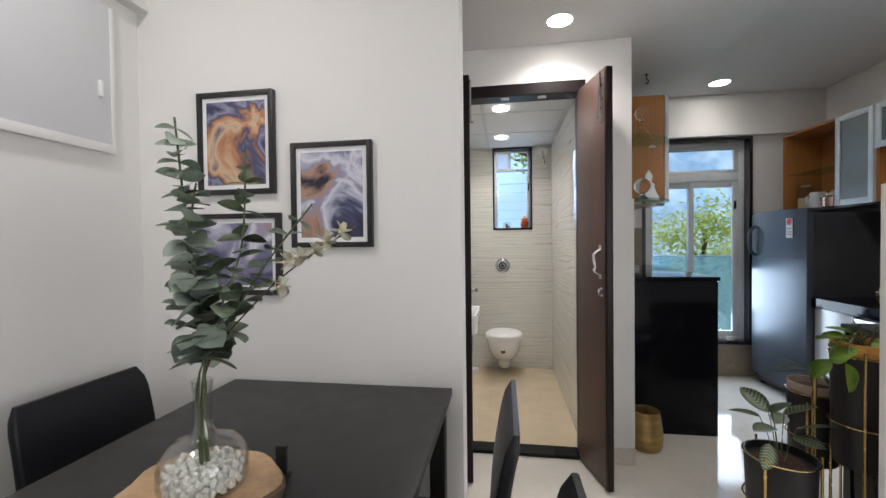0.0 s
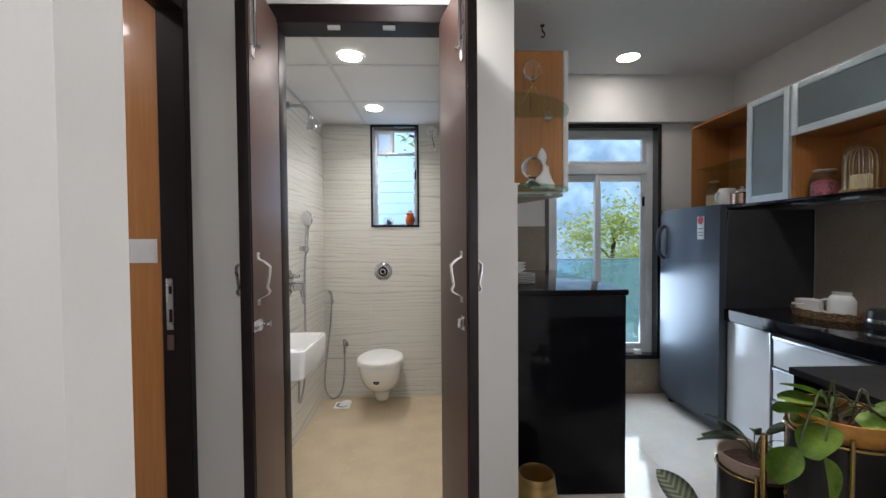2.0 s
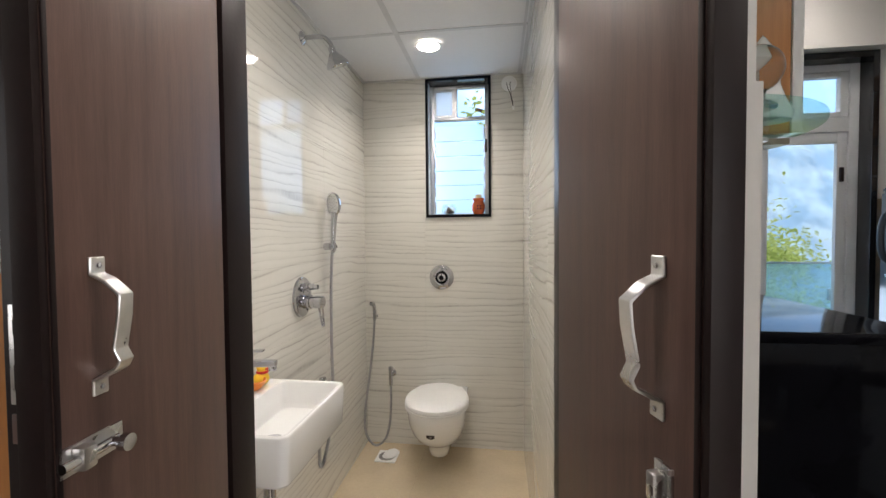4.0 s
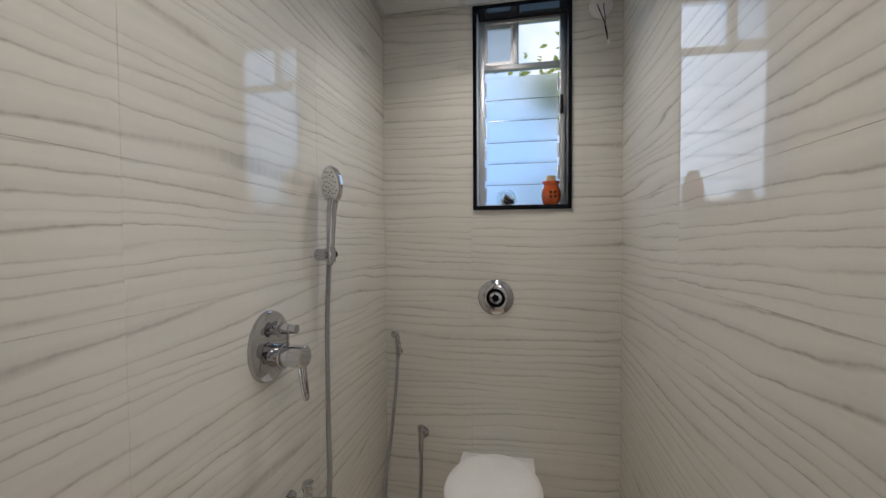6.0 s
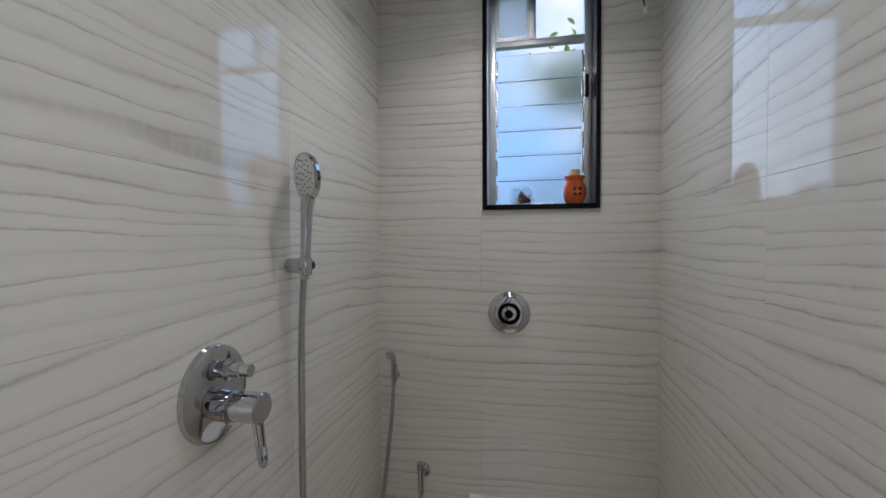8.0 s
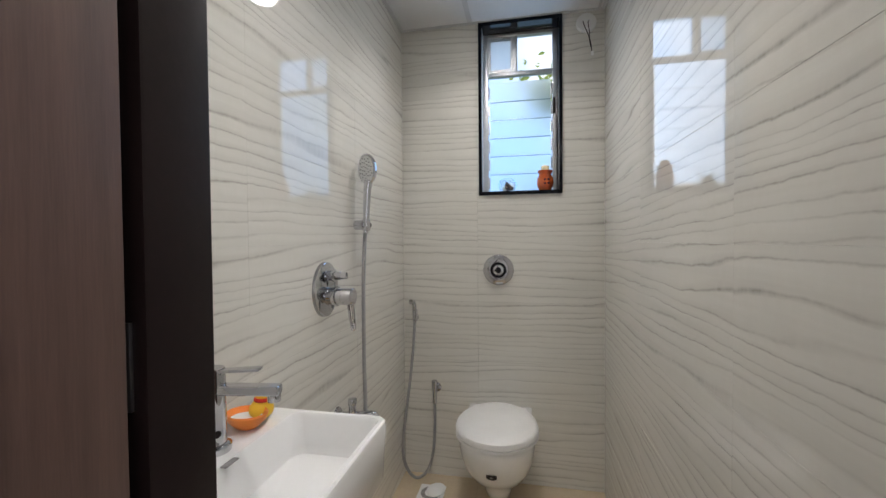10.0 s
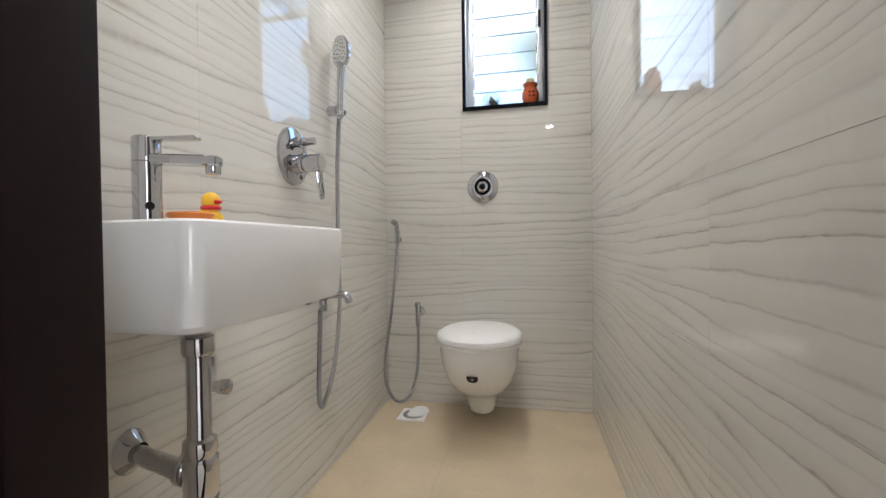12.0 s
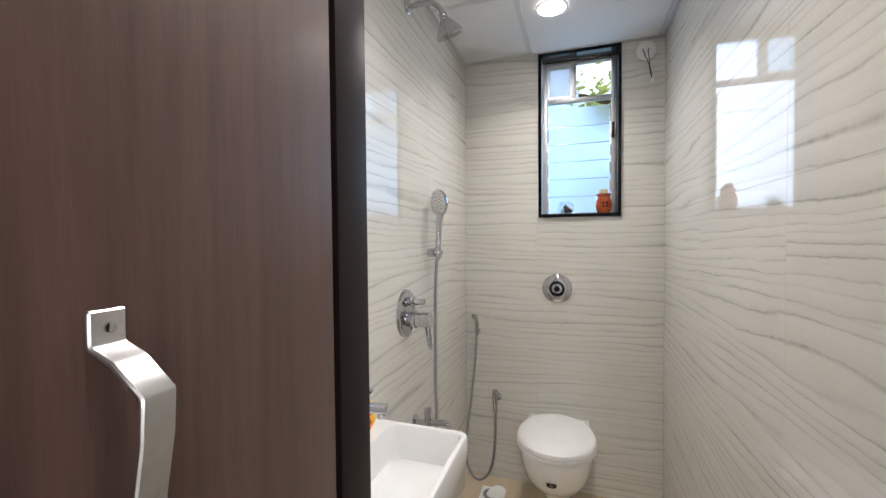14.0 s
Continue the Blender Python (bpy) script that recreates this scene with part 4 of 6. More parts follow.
lab = part("sticker", prism([(-0.021, 0.016), (0.021, 0.016), (0.021, -0.005), (0.012, -0.015), (0, -0.018), (-0.012, -0.015), (-0.021, -0.005)], 0, 0.0014, 0.0, pose(-0.010, -0.4500, 0.279, 121, 0, 0)), M_FRAME, wc, "small dark shield-shaped sticker")
part("sticker_mark", lathe([(0, 0.0022), (0.007, 0.0021), (0.007, 0.001)], 16, pose(-0.010, -0.4500, 0.279, 121, 0, 0)), M_PEBBLE_GREY, lab)

fl = thing("flush_valve", "round chrome concealed flush plate with push button", "flush valve", (-0.015, 4.24, 1.062))
part("plate", lathe([(0.037, 0.008), (0.039, 0.0165), (0.050, 0.0165), (0.070, 0.010), (0.075, 0.004), (0.075, 0)], 40, pose(0, 0, 0, 90, 0, 0)), M_CHROME, fl)
part("recess", lathe([(0, 0.006), (0.037, 0.006), (0.0375, 0.012)], 36, pose(0, 0, 0, 90, 0, 0)), M_BLACK, fl, "dark recess ring")
button = part("button", lathe([(0.027, 0.006), (0.027, 0.020), (0.024, 0.024), (0.015, 0.025), (0.014, 0.023)], 32, pose(0, 0, 0, 90, 0, 0)), M_CHROME, fl)
part("button_centre", lathe([(0, 0.026), (0.010, 0.025), (0.014, 0.022)], 24, pose(0, 0, 0, 90, 0, 0)), M_BLACK, button, "dark centre of the button")
for tz in (-0.046, 0.046):
    part("screw_tab", box_bm(-0.007, -0.019, tz - 0.006, 0.007, -0.012, tz + 0.006, 0.002), M_CHROME, fl)

jet = thing("health_faucet", "chrome hand bidet spray on a hose by the toilet", "bidet spray", (-0.441, 4.24, 0))
part("wall_hook", joined(disc_cyl(0.016, 0, 0.012, 20, 0.003, pose(0, 0, 0.815, 90, 0, 0)), box_bm(-0.010, -0.036, 0.80, 0.010, -0.010, 0.822, 0.004)), M_CHROME, jet)
part("spray_head", tube([(0, -0.030, 0.79), (0, -0.032, 0.84), (0, -0.034, 0.880), (-0.004, -0.042, 0.898), (-0.012, -0.056, 0.900)], [0.009, 0.010, 0.011, 0.013, 0.014], 16), M_CHROME, jet)
part("trigger", box_bm(0.008, -0.044, 0.80, 0.014, -0.022, 0.86, 0.002), M_CHROME, jet)
part("hose", hose([(0, -0.031, 0.79), (-0.006, -0.045, 0.65), (-0.022, -0.075, 0.45), (-0.037, -0.12, 0.25), (-0.034, -0.125, 0.13), (0, -0.115, 0.052), (0.04, -0.10, 0.036), (0.08, -0.08, 0.075), (0.10, -0.06, 0.16), (0.106, -0.05, 0.28), (0.105, -0.045, 0.40)], 0.0078), M_HOSE, jet, "steel spiral hose")
part("valve_body", joined(tube([(0.105, -0.045, 0.39), (0.105, -0.045, 0.50)], 0.011, 16), tube([(0.105, -0.045, 0.455), (0.105, -0.006, 0.455)], 0.011, 14)), M_CHROME, jet)
part("valve_flange", lathe([(0.012, 0.010), (0.024, 0.004), (0.026, 0)], 24, pose(0.105, 0, 0.455, 90, 0, 0)), M_CHROME, jet)
part("valve_knob", disc_cyl(0.014, 0, 0.024, 18, 0.003, pose(0.105, -0.045, 0.482)), M_CHROME, jet)

fd = thing("floor_drain", "square white floor drain with a round loose cap", "floor drain", (-0.330, 4.075, 0.0))
part("grate", box_bm(-0.062, -0.062, 0.0, 0.062, 0.062, 0.006, 0.002), M_PLASTIC, fd)
part("ring", lathe([(0.030, 0.006), (0.048, 0.008), (0.05, 0.006)], 32), M_PEBBLE_GREY, fd)
part("cap", lathe([(0, 0.024), (0.034, 0.021), (0.047, 0.013), (0.045, 0.007), (0, 0.007)], 32, pose(0.022, 0.014, 0.003, 6, -8, 0)), M_PLASTIC, fd, "round white cap")

sh = thing("overhead_shower", "chrome wall shower arm with a round overhead shower", "shower", (-0.505, 3.44, 2.175))
part("wall_flange", lathe([(0.010, 0.016), (0.022, 0.010), (0.028, 0.003), (0.028, 0)], 28, pose(0, 0, 0, 0, 90, 0)), M_CHROME, sh)
part("arm", tube([(0, 0, 0), (0.05, 0, 0.002), (0.10, -0.005, -0.006), (0.135, -0.02, -0.04), (0.15, -0.032, -0.075)], 0.010, 14, False, 6), M_CHROME, sh)
part("ball_joint", disc_cyl(0.015, -0.012, 0.02, 18, 0.005, pose(0.153, -0.036, -0.085, 18, -14, 0)), M_CHROME, sh)
part("shower_head", lathe([(0, 0.004), (0.016, 0.002), (0.030, -0.016), (0.047, -0.040), (0.050, -0.052), (0.046, -0.056), (0, -0.056)], 32, pose(0.157, -0.040, -0.092, 22, -16, 0)), M_CHROME, sh)

hs = thing("hand_shower", "chrome hand shower in a wall holder with steel hose", "hand shower", (-0.505, 3.630, 1.27))
part("holder", joined(disc_cyl(0.018, 0, 0.045, 24, 0.004, pose(0, 0, 0, 0, 90, 0)), disc_cyl(0.015, -0.022, 0.022, 24, 0.004, pose(0.045, 0, 0, 0, 0, 0))), M_CHROME, hs)
part("holder_button", disc_cyl(0.012, 0, 0.012, 20, 0.002, pose(0.045, 0.014, 0.0, -90, 0, 0)), M_FRAME, hs)
TILT_SH = pose(0.044, 0.0, 0.0, 0, 3, 0)
part("handle", moved(tube([(0, 0, -0.03), (0, 0, 0.06), (0, 0, 0.125), (0.003, 0, 0.165)], [0.010, 0.0125, 0.014, 0.017], 16), TILT_SH), M_CHROME, hs)
face_n = Vector((-0.50, -0.85, -0.12)).normalized()
face_x = (Vector((0.12, 0, 1)) - face_n * face_n.dot(Vector((0.12, 0, 1)))).normalized()
face_y = face_n.cross(face_x)
sh_head = Matrix(((face_x.x, face_y.x, face_n.x, 0.054), (face_x.y, face_y.y, face_n.y, 0.0), (face_x.z, face_y.z, face_n.z, 0.205), (0, 0, 0, 1)))
hh = part("spray_head", lathe([(0, -0.016), (0.025, -0.014), (0.044, -0.006), (0.048, 0.004), (0.046, 0.009), (0.043, 0.010)], 32, sh_head, 1.18, 1.0), M_CHROME, hs)
fp = part("face_plate", lathe([(0, 0.0095), (0.043, 0.0095), (0.043, 0.008)], 32, sh_head, 1.18, 1.0), M_PLASTIC, hs, "white nozzle plate")
rng = random.Random(9)
for k in range(30):
    a, r = k * 2.4, 0.0068 * math.sqrt(k + 0.5)
    part("nozzle", lathe([(0.0026, 0), (0.0022, 0.002), (0, 0.0022)], 6, sh_head @ pose(r * 1.15 * math.cos(a), r * math.sin(a), 0.0095)), M_PEBBLE_GREY, fp)
coil = [(0.040, 0.0, -0.03), (0.031, 0.001, -0.2), (0.030, 0.0, -0.5), (0.036, -0.01, -0.70), (0.036, -0.06, -0.90), (0.034, -0.125, -0.995), (0.033, -0.152, -0.99), (0.034, -0.160, -0.93), (0.037, -0.158, -0.80), (0.045, -0.163, -0.68)]
part("hose", hose(coil, 0.0080), M_HOSE, hs, "steel spiral hose")

mx = thing("shower_mixer", "chrome concealed shower mixer with oval plate and lever", "mixer", (-0.505, 3.392, 1.060))
part("plate", lathe([(0, 0.012), (0.070, 0.012), (0.075, 0.009), (0.077, 0)], 48, pose(0, 0, 0, 0, 90, 0), 1.13, 1.0), M_CHROME, mx)
part("diverter", lathe([(0.016, 0.012), (0.016, 0.030), (0.020, 0.031), (0.020, 0.034), (0.013, 0.036), (0.013, 0.055), (0.011, 0.057), (0.011, 0.074), (0, 0.075)], 24, pose(0, 0.004, 0.043, 0, 90, 0)), M_CHROME, mx)
part("sleeve", lathe([(0.028, 0.012), (0.028, 0.038), (0.031, 0.039), (0.031, 0.043), (0.026, 0.044), (0.026, 0.062)], 32, pose(0, 0.004, -0.022, 0, 90, 0)), M_CHROME, mx)
part("cap", lathe([(0.025, 0.062), (0.027, 0.063), (0.027, 0.094), (0.024, 0.097), (0, 0.097)], 32, pose(0, 0.004, -0.022, 0, 90, 0)), M_CHROME, mx)
lev = tube([(0.078, 0.004, -0.045), (0.082, 0.006, -0.085), (0.088, 0.008, -0.122), (0.092, 0.009, -0.126), (0.096, 0.009, -0.118), (0.094, 0.007, -0.085), (0.092, 0.004, -0.045)], 0.0045, 10, False, 6)
part("lever", lev, M_CHROME, mx)
part("dot", lathe([(0, 0.0125), (0.007, 0.0125), (0.007, 0.0118)], 16, pose(0, 0.03, -0.058, 0, 90, 0)), M_FRAME, mx)

bt = thing("bib_tap", "chrome wall tap with diverter below the basin", "tap", (-0.505, 3.466, 0.628))
part("wall_flange", lathe([(0.012, 0.012), (0.026, 0.006), (0.028, 0)], 24, pose(0, 0, 0, 0, 90, 0)), M_CHROME, bt)
part("spout", tube([(0, 0, 0), (0.05, 0.0, 0.004), (0.108, 0.008, 0.008), (0.130, 0.012, 0.003), (0.137, 0.014, -0.018)], [0.013, 0.014, 0.012, 0.012, 0.012], 14, False, 4), M_CHROME, bt)
part("knob", joined(disc_cyl(0.012, 0.0, 0.035, 16, 0.002, pose(0.055, 0, 0.01)), disc_cyl(0.015, 0.03, 0.05, 18, 0.003, pose(0.055, 0, 0.01))), M_CHROME, bt)
part("hose_nut", disc_cyl(0.012, -0.045, -0.008, 14, 0.002, pose(0.055, 0, 0.0)), M_CHROME, bt)

jb = thing("wire_ends", "loose black wires from a round white ceiling box", "wires", (0.40, 4.24, 2.20))
part("box_cover", lathe([(0, 0.010), (0.042, 0.009), (0.046, 0.004), (0.046, 0)], 32, pose(0, 0, 0.025, 90, 0, 0)), M_PLASTIC, jb)
part("wire", tube([(-0.015, -0.01, 0.03), (-0.012, -0.03, 0.0), (0.004, -0.03, -0.04), (0.018, -0.022, -0.08), (0.022, -0.02, -0.12)], 0.002, 6, False, 6), M_FRAME, jb)
part("wire", tube([(0.012, -0.01, 0.03), (0.004, -0.032, 0.012), (0.010, -0.03, -0.03), (0.012, -0.025, -0.07), (0.024, -0.02, -0.12)], 0.002, 6, False, 6), M_FRAME, jb)
part("connector", box_bm(0.019, -0.024, -0.135, 0.030, -0.016, -0.115, 0.002), M_PLASTIC, jb)


# ---- dining corner ----
def picture(x0, x1, z0, z1, seed, tones, label):
    p = thing("framed_picture", label, "picture", ((x0 + x1) / 2, 1.475, (z0 + z1) / 2), group="framed pictures on the dining wall")
    w, h, f = (x1 - x0) / 2, (z1 - z0) / 2, 0.020
    part("frame", joined(box_bm(-w, -0.024, -h, -w + f, 0, h, 0.002), box_bm(w - f, -0.024, -h, w, 0, h, 0.002), box_bm(-w + f, -0.024, h - f, w - f, 0, h, 0.002), box_bm(-w + f, -0.024, -h, w - f, 0, -h + f, 0.002)), M_PICFRAME, p)
    part("mount", box_bm(-w + f, -0.014, -h + f, w - f, -0.004, h - f), M_PAPER, p, "white paper mount")
    m = 0.018
    part("print", box_bm(-w + f + m, -0.0155, -h + f + m, w - f - m, -0.0138, h - f - m), art("marbled_print", seed, tones), p, "marbled abstract print")
    return p


def art(name, seed, tones):
    """Poured-ink marbling in a few colours."""
    m = bpy.data.materials.new(name)
    m.use_nodes = True
    nt = m.node_tree
    N, L = nt.nodes.new, nt.links.new
    p = nt.nodes["Principled BSDF"]
    tc, mp = N("ShaderNodeNewGeometry"), N("ShaderNodeMapping")
    mp.inputs["Location"].default_value = (seed, seed * 0.7, seed * 1.3)
    L(tc.outputs["Position"], mp.inputs[0])
    n = N("ShaderNodeTexNoise")
    n.inputs["Scale"].default_value, n.inputs["Detail"].default_value, n.inputs["Distortion"].default_value = 3.6, 9, 1.1
    L(mp.outputs[0], n.inputs["Vector"])
    r = N("ShaderNodeValToRGB")
    els = r.color_ramp.elements
    while len(els) < len(tones):
        els.new(0.5)
    for e, (pos, col) in zip(els, tones):
        e.position, e.color = pos, (*col, 1)
    L(n.outputs[0], r.inputs[0])
    L(r.outputs[0], p.inputs["Base Color"])
    p.inputs["Roughness"].default_value = 0.25
    return m


INK, LILAC, PALE, COPPER, NIGHT = (0.05, 0.055, 0.12), (0.26, 0.25, 0.36), (0.62, 0.62, 0.68), (0.42, 0.19, 0.09), (0.02, 0.02, 0.04)
picture(-1.207, -0.880, 1.516, 1.920, 3.1, [(0.34, NIGHT), (0.42, INK), (0.47, LILAC), (0.52, INK), (0.56, COPPER), (0.61, (0.60, 0.42, 0.27)), (0.68, INK)], "black-framed abstract print in purple and copper")
picture(-0.811, -0.486, 1.303, 1.705, 8.4, [(0.34, NIGHT), (0.41, INK), (0.46, (0.36, 0.37, 0.48)), (0.52, PALE), (0.57, LILAC), (0.62, (0.40, 0.24, 0.17)), (0.70, NIGHT)], "black-framed abstract print in pale blue and copper")
picture(-1.265, -0.860, 1.118, 1.440, 12.7, [(0.30, LILAC), (0.42, INK), (0.50, LILAC), (0.56, PALE), (0.62, (0.30, 0.28, 0.38)), (0.72, COPPER)], "wide black-framed abstract print in grey and violet")

table = thing("dining_table", "matt black rectangular dining table on square legs", "table", (-0.62, 0.80, 0))
part("tabletop", box_bm(-0.43, -0.66, 0.762, 0.43, 0.635, 0.79, 0.003), M_TABLE, table)
part("apron", joined(box_bm(-0.40, -0.63, 0.70, 0.40, -0.61, 0.762), box_bm(-0.40, 0.585, 0.70, 0.40, 0.605, 0.762), box_bm(-0.40, -0.61, 0.70, -0.38, 0.585, 0.762), box_bm(0.38, -0.61, 0.70, 0.40, 0.585, 0.762)), M_TABLE, table)
for sx in (-1, 1):
    for yy in (-0.61, 0.585):
        part("leg", box_bm(sx * 0.385 - 0.027, yy - 0.027, 0.0, sx * 0.385 + 0.027, yy + 0.027, 0.70, 0.003), M_TABLE, table)


def chair(at, rz, label):
    """Upholstered parsons chair facing +x; origin on the floor under its back."""
    c = thing("dining_chair", label, "chair", at, rz, "dining chairs")
    rings = []
    for i in range(13):
        z = 0.44 + 0.43 * i / 12
        s = i / 12
        lean = -0.055 * s * s
        th = 0.020 - 0.004 * s
        half = 0.218 - 0.006 * s - (0.022 if i == 12 else (0.006 if i == 11 else 0))
        th = th * (0.45 if i == 12 else 1)
        out = rounded_rect(lean - th, -half, lean + th, half, min(th * 0.8, 0.014), 4)
        rings.append([(x + 0.018 * (y / 0.2) ** 2, y, z) for x, y in out])
    part("backrest", loft(rings), M_LEATHER, c)
    part("seat", loft([ring_at(rounded_rect(-0.005, -0.19, 0.395, 0.19, 0.03), 0.40), ring_at(rounded_rect(-0.02, -0.20, 0.405, 0.20, 0.035), 0.415), ring_at(rounded_rect(-0.02, -0.20, 0.405, 0.20, 0.035), 0.450), ring_at(rounded_rect(0.0, -0.18, 0.385, 0.18, 0.045), 0.468)]), M_LEATHER, c)
    part("seam", tube([(0.021 - 0.055 * (k / 8) ** 2, 0.180, 0.50 + 0.34 * k / 8) for k in range(9)], 0.002, 6), M_TABLE, c)
    for lx in (0.01, 0.375):
        for ly in (-0.17, 0.17):
            part("leg", loft([ring_at(rounded_rect(lx - 0.014, ly - 0.014, lx + 0.014, ly + 0.014, 0.004, 2), 0.0), ring_at(rounded_rect(lx - 0.019, ly - 0.019, lx + 0.019, ly + 0.019, 0.004, 2), 0.40)]), M_LEATHER, c)
    return c


chair((-1.318, 1.112, 0), 0, "black leatherette dining chair beside the blind")
chair((-1.318, 0.55, 0), 0, "black leatherette dining chair tucked in at the table")
chair((-0.014, 1.125, 0), 180, "black leatherette dining chair tucked in by the passage")
chair((0.092, 0.610, 0), 180, "black leatherette dining chair pulled out from the table")

tray = thing("wood_slice_stand", "live-edge round wood slice on a black metal stand", "stand", (-0.610, 0.715, 0.79))
tray.scale = (0.88, 0.88, 1.0)
rng = random.Random(2)
outline = []
for k in range(40):
    a = 2 * math.pi * k / 40
    r = 0.165 + 0.010 * math.sin(3 * a + 1) + 0.006 * math.sin(7 * a) + rng.uniform(-0.002, 0.002)
    outline.append((r * 1.05 * math.cos(a), r * math.sin(a)))
part("wood_slice", prism(outline, 0.020, 0.052, 0.004), M_SLICE, tray)
part("bark", loft([[(x * 1.0, y * 1.0, 0.022) for x, y in outline], [(x * 1.03, y * 1.03, 0.030) for x, y in outline], [(x * 1.03, y * 1.03, 0.042) for x, y in outline], [(x * 1.0, y * 1.0, 0.049) for x, y in outline]], False, False), M_BARK, tray, "dark bark edge")
for a in (0.35, 1.92, 3.49, 5.06):
    part("leg", box_bm(0.15 * math.cos(a) - 0.008, 0.15 * math.sin(a) - 0.008, 0.0, 0.15 * math.cos(a) + 0.008, 0.15 * math.sin(a) + 0.008, 0.020, 0.001), M_TABLE, tray)
nap = thing("black_metal_rack", "black metal upright rack standing on the table", "rack", (-0.500, 0.835, 0.79))
part("upright", box_bm(-0.012, -0.006, 0.0, 0.012, 0.006, 0.075, 0.002), M_TABLE, nap)
part("foot", box_bm(-0.014, -0.12, 0.0, 0.014, 0.02, 0.010, 0.002), M_TABLE, nap)

VX, VY, VZ = -0.583, 0.700, 0.842
vase = thing("glass_vase", "clear round glass vase with slender neck and white pebbles", "vase", (VX, VY, VZ))
vase.scale = (0.85, 0.85, 0.94)
outer = [(0, 0), (0.070, 0.0), (0.086, 0.008), (0.094, 0.028), (0.094, 0.058), (0.087, 0.082), (0.070, 0.098), (0.044, 0.106), (0.030, 0.114), (0.0235, 0.132), (0.0205, 0.160), (0.0195, 0.200), (0.023, 0.228)]
inner = [(max(r - 0.003, 0), z + 0.003) for r, z in outer[::-1]]
part("glass_body", lathe(outer + [(0.0215, 0.2295)] + inner[1:], 48), M_VASE, vase)
rng = random.Random(11)
for k in range(290):
    lay = k // 58
    rr = (0.070, 0.077, 0.081, 0.082, 0.081)[lay] * math.sqrt((k % 58 + 0.5) / 58)
    a = k * 2.39996 + lay * 0.7
    bm = bmesh.new()
    bmesh.ops.create_icosphere(bm, subdivisions=1, radius=1)
    moved(bm, pose(rr * math.cos(a), rr * math.sin(a), 0.011 + lay * 0.0095 + rng.uniform(-0.002, 0.002), rng.uniform(0, 180), rng.uniform(0, 180), rng.uniform(0, 180)) @ Matrix.Diagonal((rng.uniform(0.008, 0.0105), rng.uniform(0.007, 0.009), rng.uniform(0.006, 0.0075), 1)))
    part("pebble", bm, M_PEBBLE, vase)


def leaf_mesh(length, width, cup=0.15, n=8, point=0.0):
    """A leaf blade from its stalk along +x, slightly cupped, with a midrib fold."""
    bm = bmesh.new()
    rows = []
    for i in range(n + 1):
        t = i / n
        w = width * 0.5 * (math.sin(math.pi * min(1, t * (1 - point * 0.25) + 0.02)) ** (0.62 if not point else 0.8)) * (1 - point * t * 0.55)
        x = length * t
        zc = -cup * length * t * t
        rows.append([bm.verts.new((x, -w, zc + abs(w) * 0.25)), bm.verts.new((x, -w * 0.5, zc + abs(w) * 0.08)), bm.verts.new((x, 0, zc)), bm.verts.new((x, w * 0.5, zc + abs(w) * 0.08)), bm.verts.new((x, w, zc + abs(w) * 0.25))])
    for a, b in zip(rows, rows[1:]):
        for j in range(4):
            bm.faces.new((a[j], b[j], b[j + 1], a[j + 1]))
    solid = bmesh.ops.solidify(bm, geom=bm.faces[:], thickness=0.0006)
    bmesh.ops.recalc_face_normals(bm, faces=bm.faces[:])
    me = bpy.data.meshes.new("leaf")
    bm.to_mesh(me)
    bm.free()
    for poly in me.polygons:
        poly.use_smooth = True
    return me


def leaf_at(parent, me, p, direction, roll, s=1.0, name="leaf"):
    q = Vector(direction).normalized().to_track_quat("X", "Z").to_matrix().to_4x4()
    ob = new(name, me)
    ob.parent = parent
    ob.matrix_basis = Matrix.Translation(p) @ q @ pose(0, 0, 0, roll, 0, 0) @ Matrix.Scale(s, 4)
    return ob


def curve_point(pts, t):
    k = len(pts) - 1
    i = min(int(t * k), k - 1)
    return Vector(pts[i]).lerp(Vector(pts[i + 1]), t * k - i)


sprig = thing("eucalyptus_stems", "artificial grey-green eucalyptus stems with white blossom", "plant", (VX, VY, VZ))
euc = leaf_mesh(0.060, 0.057, 0.2)
euc.materials.append(M_EUC)
euc_dark = leaf_mesh(0.066, 0.048, 0.18)
euc_dark.materials.append(M_EUC_DARK)
stems = [
    [(0.0, 0.0, 0.05), (0.002, 0.005, 0.23), (-0.005, 0.0, 0.38), (-0.022, -0.008, 0.55), (-0.033, -0.015, 0.72)],
    [(0.006, 0.004, 0.05), (0.004, 0.0, 0.23), (0.035, 0.015, 0.36), (0.07, 0.03, 0.48), (0.075, 0.04, 0.66)],
    [(0.002, -0.006, 0.05), (0.003, 0.003, 0.23), (-0.02, 0.01, 0.35), (-0.035, 0.015, 0.48), (-0.02, 0.02, 0.60)],
    [(-0.006, 0.0, 0.05), (0.0, -0.006, 0.23), (0.05, 0.03, 0.34), (0.11, 0.05, 0.44), (0.19, 0.09, 0.56)],
]
rng = random.Random(21)
